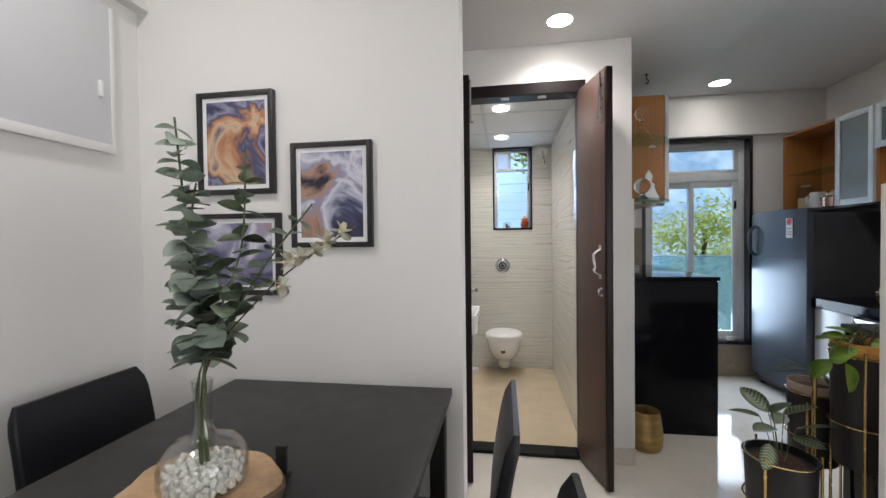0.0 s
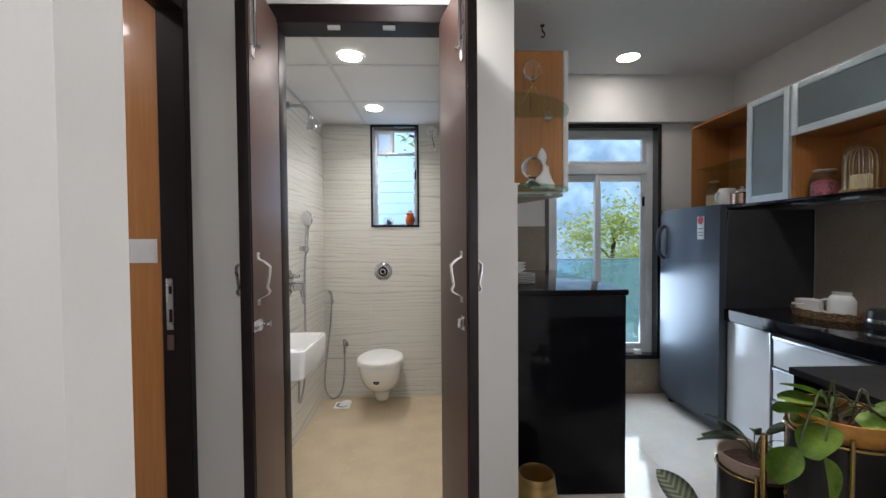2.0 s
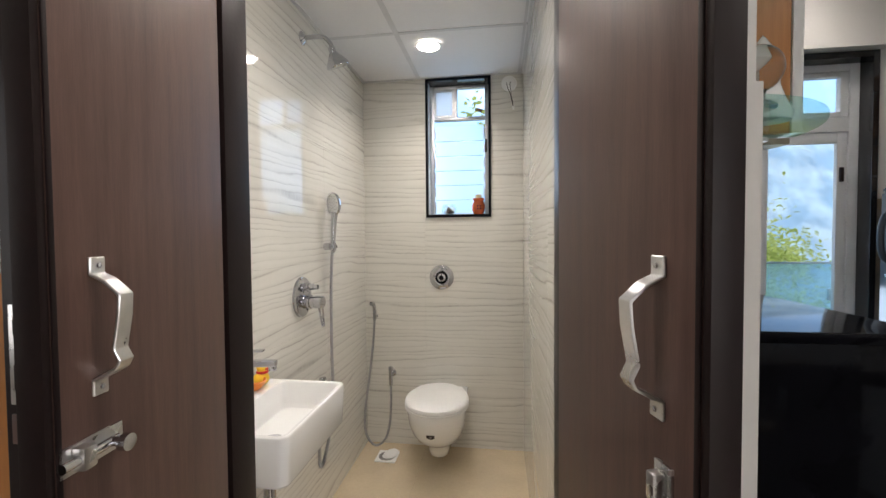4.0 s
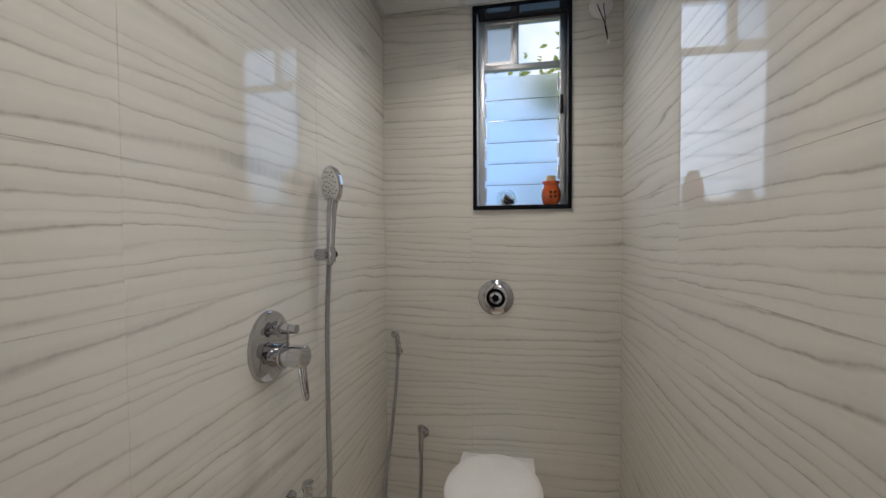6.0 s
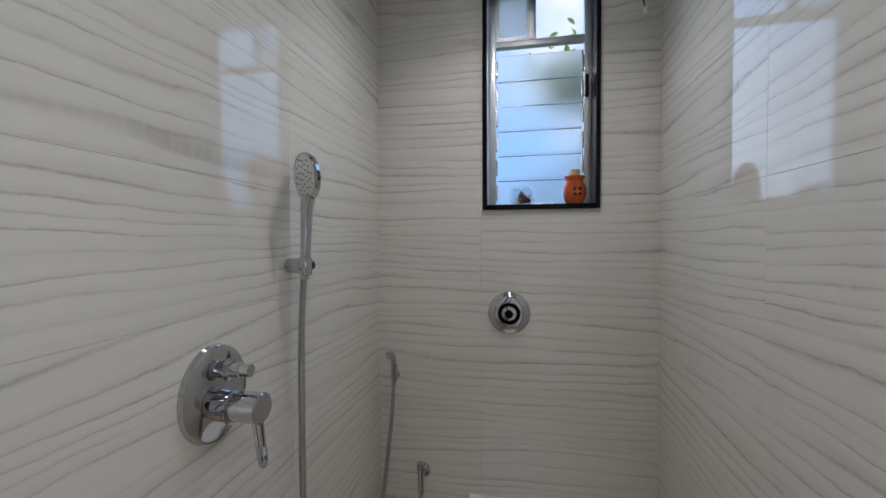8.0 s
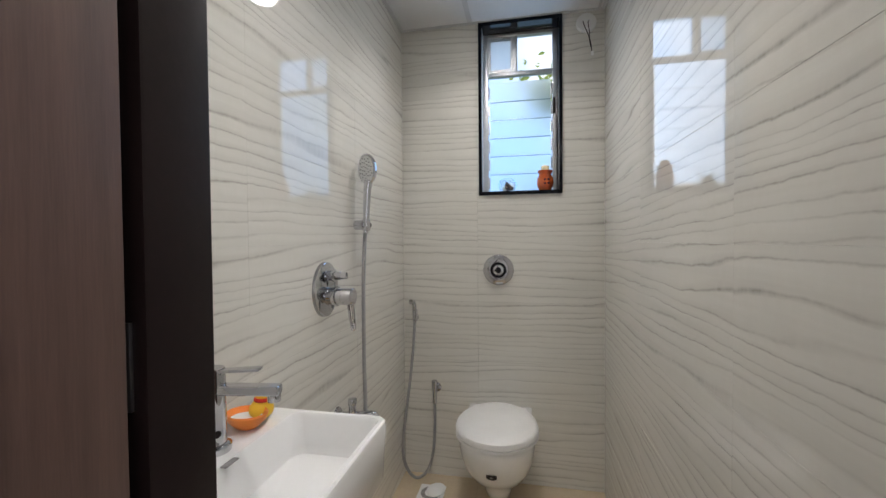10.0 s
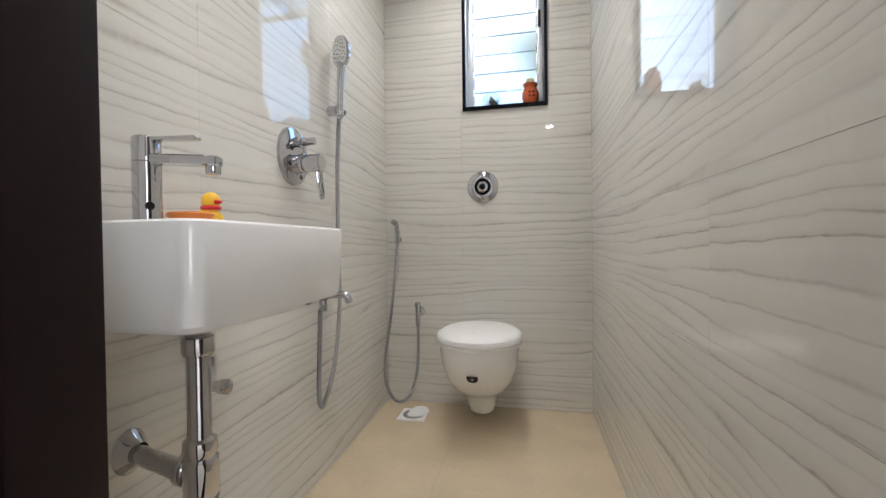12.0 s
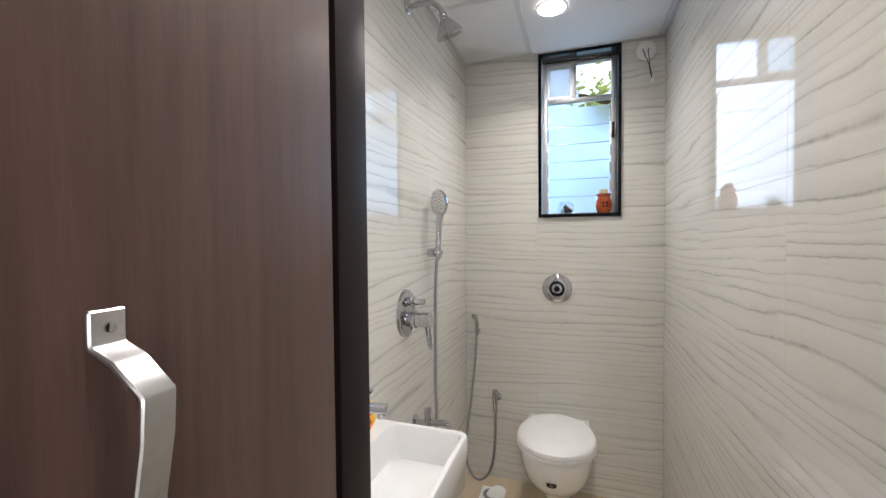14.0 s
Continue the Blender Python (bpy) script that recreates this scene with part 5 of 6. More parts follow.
for si, st in enumerate(stems):
    part("stem", tube(st, [0.0035] * 6 + [0.002] * 30, 8, False, 6), M_STEM, sprig)
    cnt = (30, 18, 18, 11)[si]
    for k in range(cnt):
        t = 0.30 + 0.69 * k / cnt
        p = curve_point(st, t)
        a = k * 1.57 * 0.98 + si + rng.uniform(-0.3, 0.3)
        size = (1.05 - 0.52 * ((t - 0.3) / 0.7) ** 1.3) * rng.uniform(0.85, 1.12)
        dirv = (math.cos(a), math.sin(a), rng.uniform(-0.5, 0.6))
        me = euc if si in (0, 2) else (euc_dark if si == 1 else (euc if k % 2 else euc_dark))
        leaf_at(sprig, me, p, dirv, rng.uniform(-38, 38), size)
        leaf_at(sprig, me, p, (-dirv[0], -dirv[1], rng.uniform(-0.1, 0.5)), rng.uniform(-38, 38), size * rng.uniform(0.9, 1.05))
blossom = [(0.0, 0.006, 0.05), (0.004, 0.004, 0.23), (0.10, 0.02, 0.36), (0.19, 0.035, 0.44), (0.30, 0.05, 0.51)]
part("twig", tube(blossom, [0.003] * 8 + [0.0016] * 30, 8, False, 6), M_BARK, sprig, "brown blossom twig")
petal = leaf_mesh(0.026, 0.022, -0.2)
petal.materials.append(M_PETAL)
for t in (0.66, 0.72, 0.77, 0.83, 0.885, 0.93):
    c = curve_point(blossom, t) + Vector((rng.uniform(-0.01, 0.01), -0.008, rng.uniform(-0.015, 0.012)))
    for k in range(6):
        a = k * 1.05 + t * 9
        leaf_at(sprig, petal, c, (math.cos(a), -0.55, math.sin(a)), rng.uniform(-20, 20), rng.uniform(0.8, 1.1), "petal")
    part("bud", lathe([(0, 0), (0.003, 0.003), (0.0025, 0.008), (0, 0.010)], 8, pose(c.x, c.y - 0.010, c.z, 90, 0, 0)), M_CANDLE, sprig)

# white shutter panel and beam on the left wall
shut = thing("window_blind", "white flat roller blind with a thick bottom rail", "blind", (-1.49, 0.0, 0))
part("fabric", box_bm(0.003, -0.6, 1.70, 0.018, 1.345, 2.22, 0.002), M_BLIND, shut)
part("bottom_rail", box_bm(0.002, -0.605, 1.668, 0.024, 1.352, 1.702, 0.004), M_PLASTIC, shut)
part("side_edge", box_bm(0.002, 1.338, 1.702, 0.021, 1.352, 2.22, 0.002), M_PLASTIC, shut)
clip = part("cord_clip", box_bm(0.018, 1.288, 1.87, 0.030, 1.302, 1.93, 0.003), M_PLASTIC, shut)
structure("beam_left", box_bm(-1.49, -3.1, 2.275, -1.435, 1.475, 2.67), M_WALL, "off-white ledge along the top of the wall", "beam")

# ---- kitchen ----
bar = thing("kitchen_counter", "tall black polished granite counter block", "counter", (0, 0, 0))
part("front_panel", box_bm(0.752, 2.895, 0.0, 1.395, 2.915, 1.035, 0.002), M_BLACK, bar)
part("side_panel", box_bm(1.375, 2.915, 0.0, 1.395, 4.20, 1.035, 0.002), M_BLACK, bar)
part("countertop", box_bm(0.752, 2.885, 1.036, 1.405, 4.21, 1.066, 0.006, 3), M_BLACK, bar)
structure("dado", box_bm(0.735, 2.478, 0.096, 0.748, 4.215, 1.555), M_WALL, "thicker plaster below the shelf on the wall end", "wall")
structure("wall_tiles_counter", box_bm(0.748, 4.212, 1.066, 1.345, 4.222, 1.43), M_SPLASH, "brown-beige tiles behind the counter", "wall")

corner = thing("corner_cabinet", "orange laminate corner cabinet back with white edge", "cabinet", (0, 0, 0))
part("back_panel", box_bm(0.737, 2.93, 1.573, 1.078, 2.95, 2.29, 0.001), M_ORANGE, corner)
part("side_panel", box_bm(1.080, 2.926, 1.573, 1.106, 3.30, 2.29, 0.002), M_PLASTIC, corner, "white edge panel")
part("bottom_panel", prism([(0.749, 2.93), (1.078, 2.93), (1.078, 2.96), (0.90, 3.42), (0.749, 3.42)], 1.545, 1.561, 0.001), M_SPLASH, corner, "beige underside board")
part("top_panel", box_bm(0.737, 2.952, 2.27, 1.078, 3.26, 2.289, 0.001), M_ORANGE, corner)


def corner_shelf(z):
    s = thing("glass_shelf", "rounded clear glass corner shelf with green edge", "shelf", (0, 0, z), group="corner glass shelves")
    pts = [(0.737, 2.928)]
    for i in range(17):
        a = math.radians(-90 * i / 16)
        pts.append((0.737 + 0.352 * math.cos(a), 2.928 + 0.345 * math.sin(a)))
    part("glass", prism(pts, 0, 0.009, 0.001), M_GREEN_GLASS, s)
    for cx in (0.80, 1.00):
        part("clip", box_bm(cx - 0.018, 2.912, -0.012, cx + 0.018, 2.929, -0.0005, 0.002), M_STEEL, s)


corner_shelf(1.950)
corner_shelf(1.562)

orn = thing("glass_globe_ornament", "glass globe held by crossed gold rods on the shelf", "ornament", (0.885, 2.78, 1.959))
for a, b in (((-0.060, -0.03, 0.0), (0.035, 0.012, 0.170)), ((0.060, -0.03, 0.0), (-0.045, 0.012, 0.175)), ((0.0, 0.06, 0.0), (0.0, -0.02, 0.16))):
    part("rod", tube([a, b], 0.0028, 8), M_GOLD, orn, "thin gold rod")
gl = bmesh.new()
bmesh.ops.create_uvsphere(gl, u_segments=32, v_segments=20, radius=0.044)
part("globe", moved(gl, pose(0, 0, 0.168)), M_CRYSTAL, orn)
cry = thing("crystal_ball", "clear crystal ball on a small glass foot", "ornament", (0.862, 2.700, 1.571))
cb = bmesh.new()
bmesh.ops.create_uvsphere(cb, u_segments=36, v_segments=24, radius=0.050)
part("ball", moved(cb, pose(0, 0, 0.082)), M_CRYSTAL, cry)
part("foot", lathe([(0, 0), (0.040, 0), (0.038, 0.006), (0.018, 0.022), (0.020, 0.040), (0, 0.040)], 8), M_CRYSTAL, cry)
figp = [(0, 0), (0.058, 0), (0.062, 0.02), (0.048, 0.045), (0.036, 0.08), (0.034, 0.105), (0.018, 0.120), (0.020, 0.135), (0.024, 0.152), (0.018, 0.172), (0.007, 0.190), (0, 0.198)]
st = tagged(part("figurine", lathe(figp, 24, pose(0.935, 2.80, 1.571), 1.0, 0.75), M_PORC), "white porcelain seated figurine on the glass shelf", "statue")

plates = thing("plate_stack", "stack of white plates and bowls on the counter", "plates", (0.905, 3.20, 1.066))
for k in range(6):
    part("plate", lathe([(0, 0.004), (0.06, 0.004), (0.095, 0.010), (0.097, 0.012), (0.095, 0.013), (0.06, 0.008), (0, 0.008)], 36, pose(0, 0, k * 0.0095)), M_PORC, plates)
for k in range(3):
    part("bowl", lathe([(0, 0.002), (0.03, 0.002), (0.06, 0.024), (0.062, 0.028), (0.058, 0.026), (0.028, 0.006), (0, 0.006)], 32, pose(-0.02, 0, 0.062 + k * 0.018)), M_PORC, plates)
rack = thing("wire_stand", "thin black wire stand behind the plates", "rack", (0.875, 3.38, 1.066))
part("wire", tube([(0.06, 0, 0), (0.03, 0, 0.2), (0.0, 0, 0.40), (-0.03, 0, 0.2), (-0.06, 0, 0)], 0.003, 8, False, 5), M_TABLE, rack)
part("ring", tube([(0.03 * math.cos(a), 0.03 * math.sin(a), 0.22) for a in [k * math.pi / 8 for k in range(16)]], 0.0025, 6, True), M_TABLE, rack)
hook = thing("ceiling_hook", "small rusty hook hanging from the ceiling", "hook", (1.004, 3.045, 2.48))
part("stem", tube([(0, 0, 0), (0, 0, -0.03), (0.012, 0, -0.045), (0.006, 0, -0.065), (-0.008, 0, -0.06)], 0.004, 8, False, 4), M_BARK, hook)
part("plate", disc_cyl(0.012, -0.006, 0, 14, 0.001), M_BARK, hook)

bas = thing("waste_bin", "gold metallic tapered waste bin beside the counter", "bin", (0.880, 2.705, 0))
part("body", lathe([(0, 0.002), (0.088, 0.0), (0.095, 0.012), (0.101, 0.06), (0.099, 0.12), (0.090, 0.18), (0.083, 0.232), (0.080, 0.236), (0.078, 0.232), (0.085, 0.18), (0.094, 0.12), (0.096, 0.06), (0.09, 0.014), (0, 0.010)], 40), M_GOLDBIN, bas)

# fridge with a bowed door
fr = thing("refrigerator", "dark grey single-door refrigerator with curved handle", "refrigerator", (0, 0, 0))
part("cabinet", box_bm(2.315, 3.425, 0.055, 2.895, 4.10, 1.505, 0.006, 3), M_FRIDGESIDE, fr)


def bow(y):
    s = (y - 3.765) / 0.345
    return 2.235 + 0.030 * s * s


ys = [3.425 + 0.68 * i / 16 for i in range(17)]
outline = [(bow(y), y) for y in ys] + [(2.312, 4.105), (2.312, 3.425)]
part("door", prism(outline, 0.095, 1.520, 0.006), M_FRIDGE, fr)
part("top_cap", prism([(x + 0.004, y) for x, y in outline[:17]] + [(2.42, 4.10), (2.42, 3.43)], 1.5205, 1.542, 0.005), M_FRIDGE, fr)
part("badge", lathe([(0, 0.003), (0.016, 0.002), (0.018, 0)], 24, pose(2.262, 3.98, 1.531, 0, -90, 0), 0.5, 1.3), M_CHROME, fr, "oval silver badge")
fh = part("handle", tube([(bow(4.03), 4.03, 1.42), (bow(4.03) - 0.035, 4.035, 1.39), (bow(4.03) - 0.050, 4.035, 1.30), (bow(4.03) - 0.036, 4.035, 1.20), (bow(4.03), 4.03, 1.165)], 0.014, 14, False, 6), M_FRIDGE, fr, "curved grey handle")
part("handle_recess", lathe([(0, 0.004), (0.04, 0.002), (0.05, 0)], 24, pose(bow(4.0) - 0.001, 3.995, 1.29, 0, -90, 0), 2.0, 0.8), M_FRIDGESIDE, fr)
part("lock", disc_cyl(0.008, 0, 0.006, 16, 0.001, pose(bow(4.05), 4.06, 1.10, 0, -90, 0)), M_CHROME, fr)
part("seam", box_bm(bow(3.765) - 0.0015, 3.50, 1.158, bow(3.765) + 0.01, 4.0, 1.161), M_FRIDGESIDE, fr)
el = part("energy_label", box_bm(bow(3.58) - 0.0030, 3.545, 1.315, bow(3.58) + 0.001, 3.615, 1.472, 0.0008), M_PAPER, fr, "white and red energy rating label")
part("label_star", lathe([(0, 0.001), (0.028, 0.001), (0.028, 0)], 24, pose(bow(3.58) - 0.0032, 3.58, 1.445, 0, -90, 0)), M_DUCK_RED, el)
for zz in (1.34, 1.36, 1.385):
    part("label_line", box_bm(bow(3.58) - 0.0038, 3.555, zz, bow(3.58) - 0.003, 3.605, zz + 0.006), M_PEBBLE_GREY, el)
for fy in (3.47, 4.05):
    part("foot", disc_cyl(0.022, 0.0, 0.06, 16, 0.004, pose(2.33, fy, 0)), M_TABLE, fr)
part("kick_plate", box_bm(2.30, 3.44, 0.03, 2.33, 4.08, 0.095, 0.003), M_FRIDGESIDE, fr)

wt = thing("worktop", "black polished granite kitchen worktop", "worktop", (0, 0, 0))
part("slab", box_bm(2.292, 1.705, 0.790, 2.900, 3.420, 0.866, 0.006, 3), M_BLACK, wt)


def base_unit(y0, y1, drawers):
    u = thing("base_cabinet", "white gloss kitchen base unit with aluminium profiles" if not drawers else "white gloss kitchen drawer unit with aluminium rails", "cabinet", (0, 0, 0), group="kitchen base cabinets")
    part("carcass", box_bm(2.335, y0 + 0.002, 0.10, 2.90, y1 - 0.002, 0.788), M_FRIDGESIDE, u)
    part("plinth", box_bm(2.37, y0 + 0.002, 0.0, 2.39, y1 - 0.002, 0.10), M_SPLASH, u)
    if drawers:
        for z0, z1 in drawers:
            d = part("drawer_front", box_bm(2.314, y0 + 0.012, z0, 2.334, y1 - 0.012, z1 - 0.022, 0.002), M_GLOSSWHITE, u)
            part("rail", box_bm(2.306, y0 + 0.012, z1 - 0.020, 2.334, y1 - 0.012, z1 - 0.004, 0.002), M_ALU, d, "aluminium grip rail")
    else:
        d = part("door", box_bm(2.314, y0 + 0.012, 0.105, 2.334, y1 - 0.012, 0.775, 0.002), M_GLOSSWHITE, u)
        part("edge_profile", joined(box_bm(2.311, y0 + 0.004, 0.105, 2.334, y0 + 0.011, 0.782, 0.001), box_bm(2.311, y1 - 0.011, 0.105, 2.334, y1 - 0.004, 0.782, 0.001), box_bm(2.311, y0 + 0.011, 0.776, 2.334, y1 - 0.011, 0.782, 0.001)), M_ALU, d)
    return u


base_unit(3.075, 3.415, None)
base_unit(2.36, 3.072, ((0.605, 0.775), (0.42, 0.60), (0.105, 0.415)))
base_unit(1.71, 2.357, None)
# black cabinet between the plant stand and the kitchen
oven = thing("black_cabinet", "waist-high glossy black cabinet behind the plant stand", "cabinet", (0, 0, 0))
part("body", box_bm(1.512, 1.612, 0.0, 2.05, 2.06, 0.905, 0.004), M_BLACK, oven)
part("top", box_bm(1.504, 1.608, 0.906, 2.055, 2.068, 0.928, 0.003), M_TABLE, oven)

tr = thing("wicker_tray", "oval brown wicker tray on the worktop", "tray", (2.66, 3.10, 0.866))
part("base", lathe([(0, 0.004), (0.17, 0.004), (0.17, 0), (0, 0)], 36, None, 0.72, 1.0), M_WICKER, tr)
for k in range(5):
    part("weave", tube([(0.72 * (0.172 + 0.003 * k) * math.cos(a), (0.172 + 0.003 * k) * math.sin(a), 0.006 + 0.009 * k + 0.002 * math.sin(18 * a + k * 3)) for a in [j * math.pi / 36 for j in range(72)]], 0.0055, 6, True), M_WICKER, tr)
for yy, lab in ((3.17, "white enamel pot with side handles on the tray"),):
    mg = thing("enamel_pot", lab, "pot", (2.62, yy, 0.872))
    part("body", lathe([(0, 0), (0.058, 0), (0.064, 0.008), (0.066, 0.085), (0.068, 0.088), (0.063, 0.088), (0.060, 0.012), (0, 0.008)], 32), M_PORC, mg)
    part("handle", tube([(-0.062, -0.03, 0.065), (-0.085, -0.02, 0.062), (-0.085, 0.02, 0.062), (-0.062, 0.03, 0.065)], 0.005, 8, False, 4), M_PORC, mg)
jr = thing("glass_jar", "white filled glass jar with side handle on the tray", "jar", (2.65, 3.01, 0.872))
part("jar", lathe([(0, 0), (0.052, 0), (0.060, 0.010), (0.061, 0.105), (0.050, 0.125), (0.040, 0.135), (0.042, 0.150), (0, 0.151)], 32), M_MILKGLASS, jr)
part("handle", tube([(-0.055, 0.02, 0.11), (-0.085, 0.03, 0.10), (-0.085, 0.03, 0.05), (-0.058, 0.02, 0.035)], 0.006, 8, False, 4), M_MILKGLASS, jr)
kt = thing("kettle", "dark steel vessel on the worktop", "pot", (2.66, 2.80, 0.866))
part("body", lathe([(0, 0), (0.07, 0), (0.075, 0.02), (0.07, 0.09), (0.05, 0.10), (0, 0.102)], 32), M_FRIDGESIDE, kt)
part("band", lathe([(0.0755, 0.03), (0.077, 0.035), (0.0755, 0.05)], 32), M_STEEL, kt)
structure("kitchen_backsplash", box_bm(2.893, 1.705, 0.866, 2.905, 3.42, 1.53), M_SPLASH, "brown-beige backsplash tiles above the worktop", "wall")
switch_sock = thing("wall_socket", "white plastic socket plate on the backsplash", "socket", (2.893, 2.72, 1.40), 90)
part("plate", box_bm(-0.075, 0, -0.045, 0.075, 0.008, 0.045, 0.003), M_PLASTIC, switch_sock)
for hx in (-0.03, 0.03):
    part("socket_hole", box_bm(hx - 0.012, 0.008, -0.012, hx + 0.012, 0.0095, 0.012, 0.002), M_PEBBLE_GREY, switch_sock)

# wall units
sl = thing("wall_unit_shelf", "black slab shelf under the wall units", "shelf", (0, 0, 0))
part("slab", box_bm(2.570, 1.75, 1.538, 2.904, 4.205, 1.560, 0.002), M_BLACK, sl)
ow = thing("open_wall_cabinet", "open orange laminate wall cabinet with a glass shelf", "cabinet", (0, 0, 0))
part("side_panel", box_bm(2.585, 4.198, 1.562, 2.904, 4.214, 2.255, 0.001), M_ORANGE, ow)
part("top_panel", box_bm(2.585, 3.62, 2.237, 2.904, 4.197, 2.255, 0.001), M_ORANGE, ow)
part("back_panel", box_bm(2.894, 3.62, 1.562, 2.904, 4.197, 2.236, 0.001), M_ORANGE, ow)
sg = part("glass_shelf", box_bm(2.61, 3.625, 1.886, 2.893, 4.195, 1.893, 0.001), M_GREEN_GLASS, ow)
gw = thing("glass_wall_cabinet", "wall cabinet with aluminium framed frosted glass door", "cabinet", (0, 0, 0))
part("carcass", joined(box_bm(2.606, 3.606, 1.562, 2.904, 3.618, 2.255), box_bm(2.606, 3.272, 1.562, 2.904, 3.284, 2.255), box_bm(2.606, 3.284, 2.243, 2.904, 3.606, 2.255), box_bm(2.894, 3.284, 1.562, 2.904, 3.606, 2.243)), M_ORANGE, gw)


def alu_door(parent, y0, y1, z0, z1, w=0.042):
    d = part("door_frame", joined(box_bm(2.585, y0, z0, 2.605, y0 + w, z1, 0.002), box_bm(2.585, y1 - w, z0, 2.605, y1, z1, 0.002), box_bm(2.585, y0 + w, z0, 2.605, y1 - w, z0 + w, 0.002), box_bm(2.585, y0 + w, z1 - w, 2.605, y1 - w, z1, 0.002)), M_ALUFROST, parent, "aluminium door frame")
    part("pane", box_bm(2.593, y0 + w, z0 + w, 2.597, y1 - w, z1 - w), M_SMOKE, d, "frosted grey glass")
    part("edge_trim", joined(box_bm(2.582, y0, z0, 2.585, y0 + 0.006, z1), box_bm(2.582, y1 - 0.006, z0, 2.585, y1, z1), box_bm(2.582, y0 + 0.006, z1 - 0.006, 2.585, y1 - 0.006, z1), box_bm(2.582, y0 + 0.006, z0, 2.585, y1 - 0.006, z0 + 0.006)), M_ALU, d)


alu_door(gw, 3.282, 3.612, 1.564, 2.253)
lw = thing("lift_up_wall_cabinet", "wall cabinet with lift-up frosted door above open shelf", "cabinet", (0, 0, 0))
part("carcass", joined(box_bm(2.606, 1.76, 2.243, 2.904, 3.270, 2.255), box_bm(2.894, 1.76, 1.562, 2.904, 3.270, 2.243), box_bm(2.606, 1.76, 1.940, 2.894, 3.270, 1.952), box_bm(2.606, 3.258, 1.562, 2.894, 3.270, 2.243)), M_ORANGE, lw)
alu_door(lw, 2.45, 3.270, 1.940, 2.253)
alu_door(lw, 1.76, 2.446, 1.940, 2.253)
for yy in (2.55, 2.95, 3.25):
    pl = thing("puck_light", "small aluminium strip lamp under the shelf", "lamp", (2.68, yy, 1.538), group="strips under the wall units")
    part("housing", box_bm(-0.06, -0.05, -0.012, 0.06, 0.05, -0.0005, 0.003), M_ALU, pl)


def jar_thing(label, at, prof, mat, fill=None, lid=None):
    j = thing("jar", label, "jar", at)
    part("glass", lathe(prof, 28), mat, j)
    if fill:
        part("contents", lathe(fill[0], 24), fill[1], j)
    if lid:
        part("lid", lathe(lid[0], 24), lid[1], j)
    return j


jar_thing("clear bottle jar half filled with cream powder", (2.70, 4.10, 1.560), [(0, 0), (0.055, 0), (0.060, 0.01), (0.060, 0.150), (0.045, 0.185), (0.032, 0.200), (0.035, 0.215), (0.030, 0.215), (0.042, 0.183), (0.056, 0.15), (0.056, 0.012), (0, 0.006)], M_GLASS, ([(0, 0.008), (0.055, 0.008), (0.055, 0.110), (0, 0.112)], M_CANDLE), ([(0, 0.230), (0.03, 0.228), (0.036, 0.216), (0.03, 0.214), (0, 0.214)], M_STEEL))
mugk = thing("white_mug", "upside-down white mug in the open cabinet", "mug", (2.70, 3.955, 1.560))
part("cup", lathe([(0.052, 0), (0.050, 0.02), (0.042, 0.100), (0.038, 0.105), (0, 0.106)], 28), M_PORC, mugk)
part("handle", tube([(-0.046, 0.0, 0.08), (-0.07, -0.01, 0.07), (-0.068, -0.01, 0.035), (-0.048, 0, 0.025)], 0.006, 8, False, 4), M_PORC, mugk)
mugk.matrix_basis = mugk.matrix_basis @ Matrix.Scale(1.4, 4)
pk = thing("steel_pan", "polished steel pan with lid in the open cabinet", "pan", (2.70, 3.80, 1.560))
part("pan", lathe([(0, 0), (0.06, 0), (0.072, 0.015), (0.074, 0.09), (0.080, 0.096), (0.072, 0.094), (0, 0.092)], 32), M_COPPER, pk)
part("lid", lathe([(0.078, 0.096), (0.07, 0.112), (0.03, 0.122), (0.012, 0.126), (0.014, 0.145), (0, 0.148)], 32), M_STEEL, pk)
jar_thing("glass jar of pink sweets on the black shelf", (2.70, 3.17, 1.560), [(0, 0), (0.060, 0), (0.068, 0.015), (0.070, 0.10), (0.052, 0.135), (0.052, 0.148), (0.048, 0.148), (0.048, 0.134), (0.066, 0.1), (0.064, 0.016), (0, 0.006)], M_GLASS, ([(0, 0.008), (0.062, 0.01), (0.064, 0.08), (0.03, 0.10), (0, 0.104)], M_PINK), ([(0, 0.160), (0.05, 0.160), (0.054, 0.155), (0.054, 0.149), (0, 0.149)], M_STEEL))
clo = thing("glass_cloche", "glass cloche with brass birdcage wires on the shelf", "cloche", (2.68, 2.95, 1.560))
part("base", disc_cyl(0.085, 0, 0.018, 36, 0.004), M_WICKER, clo)
part("candle", disc_cyl(0.045, 0.018, 0.095, 28, 0.004), M_CANDLE, clo)
dome = [(0.080, 0.018), (0.080, 0.20)] + [(0.080 * math.cos(a), 0.20 + 0.075 * math.sin(a)) for a in [k * math.pi / 16 for k in range(1, 8)]] + [(0.006, 0.277), (0.010, 0.300), (0, 0.310)]
part("dome", lathe(dome + [(0, 0.274)] + [(max(r - 0.003, 0.001), z - 0.003) for r, z in dome[7::-1]], 36), M_GLASS, clo)
for k in range(10):
    a = k * math.pi / 5
    part("wire", tube([(0.062 * math.cos(a), 0.062 * math.sin(a), 0.018), (0.062 * math.cos(a), 0.062 * math.sin(a), 0.17), (0.045 * math.cos(a), 0.045 * math.sin(a), 0.225), (0, 0, 0.25)], 0.0022, 6, False, 4), M_GOLD, clo)

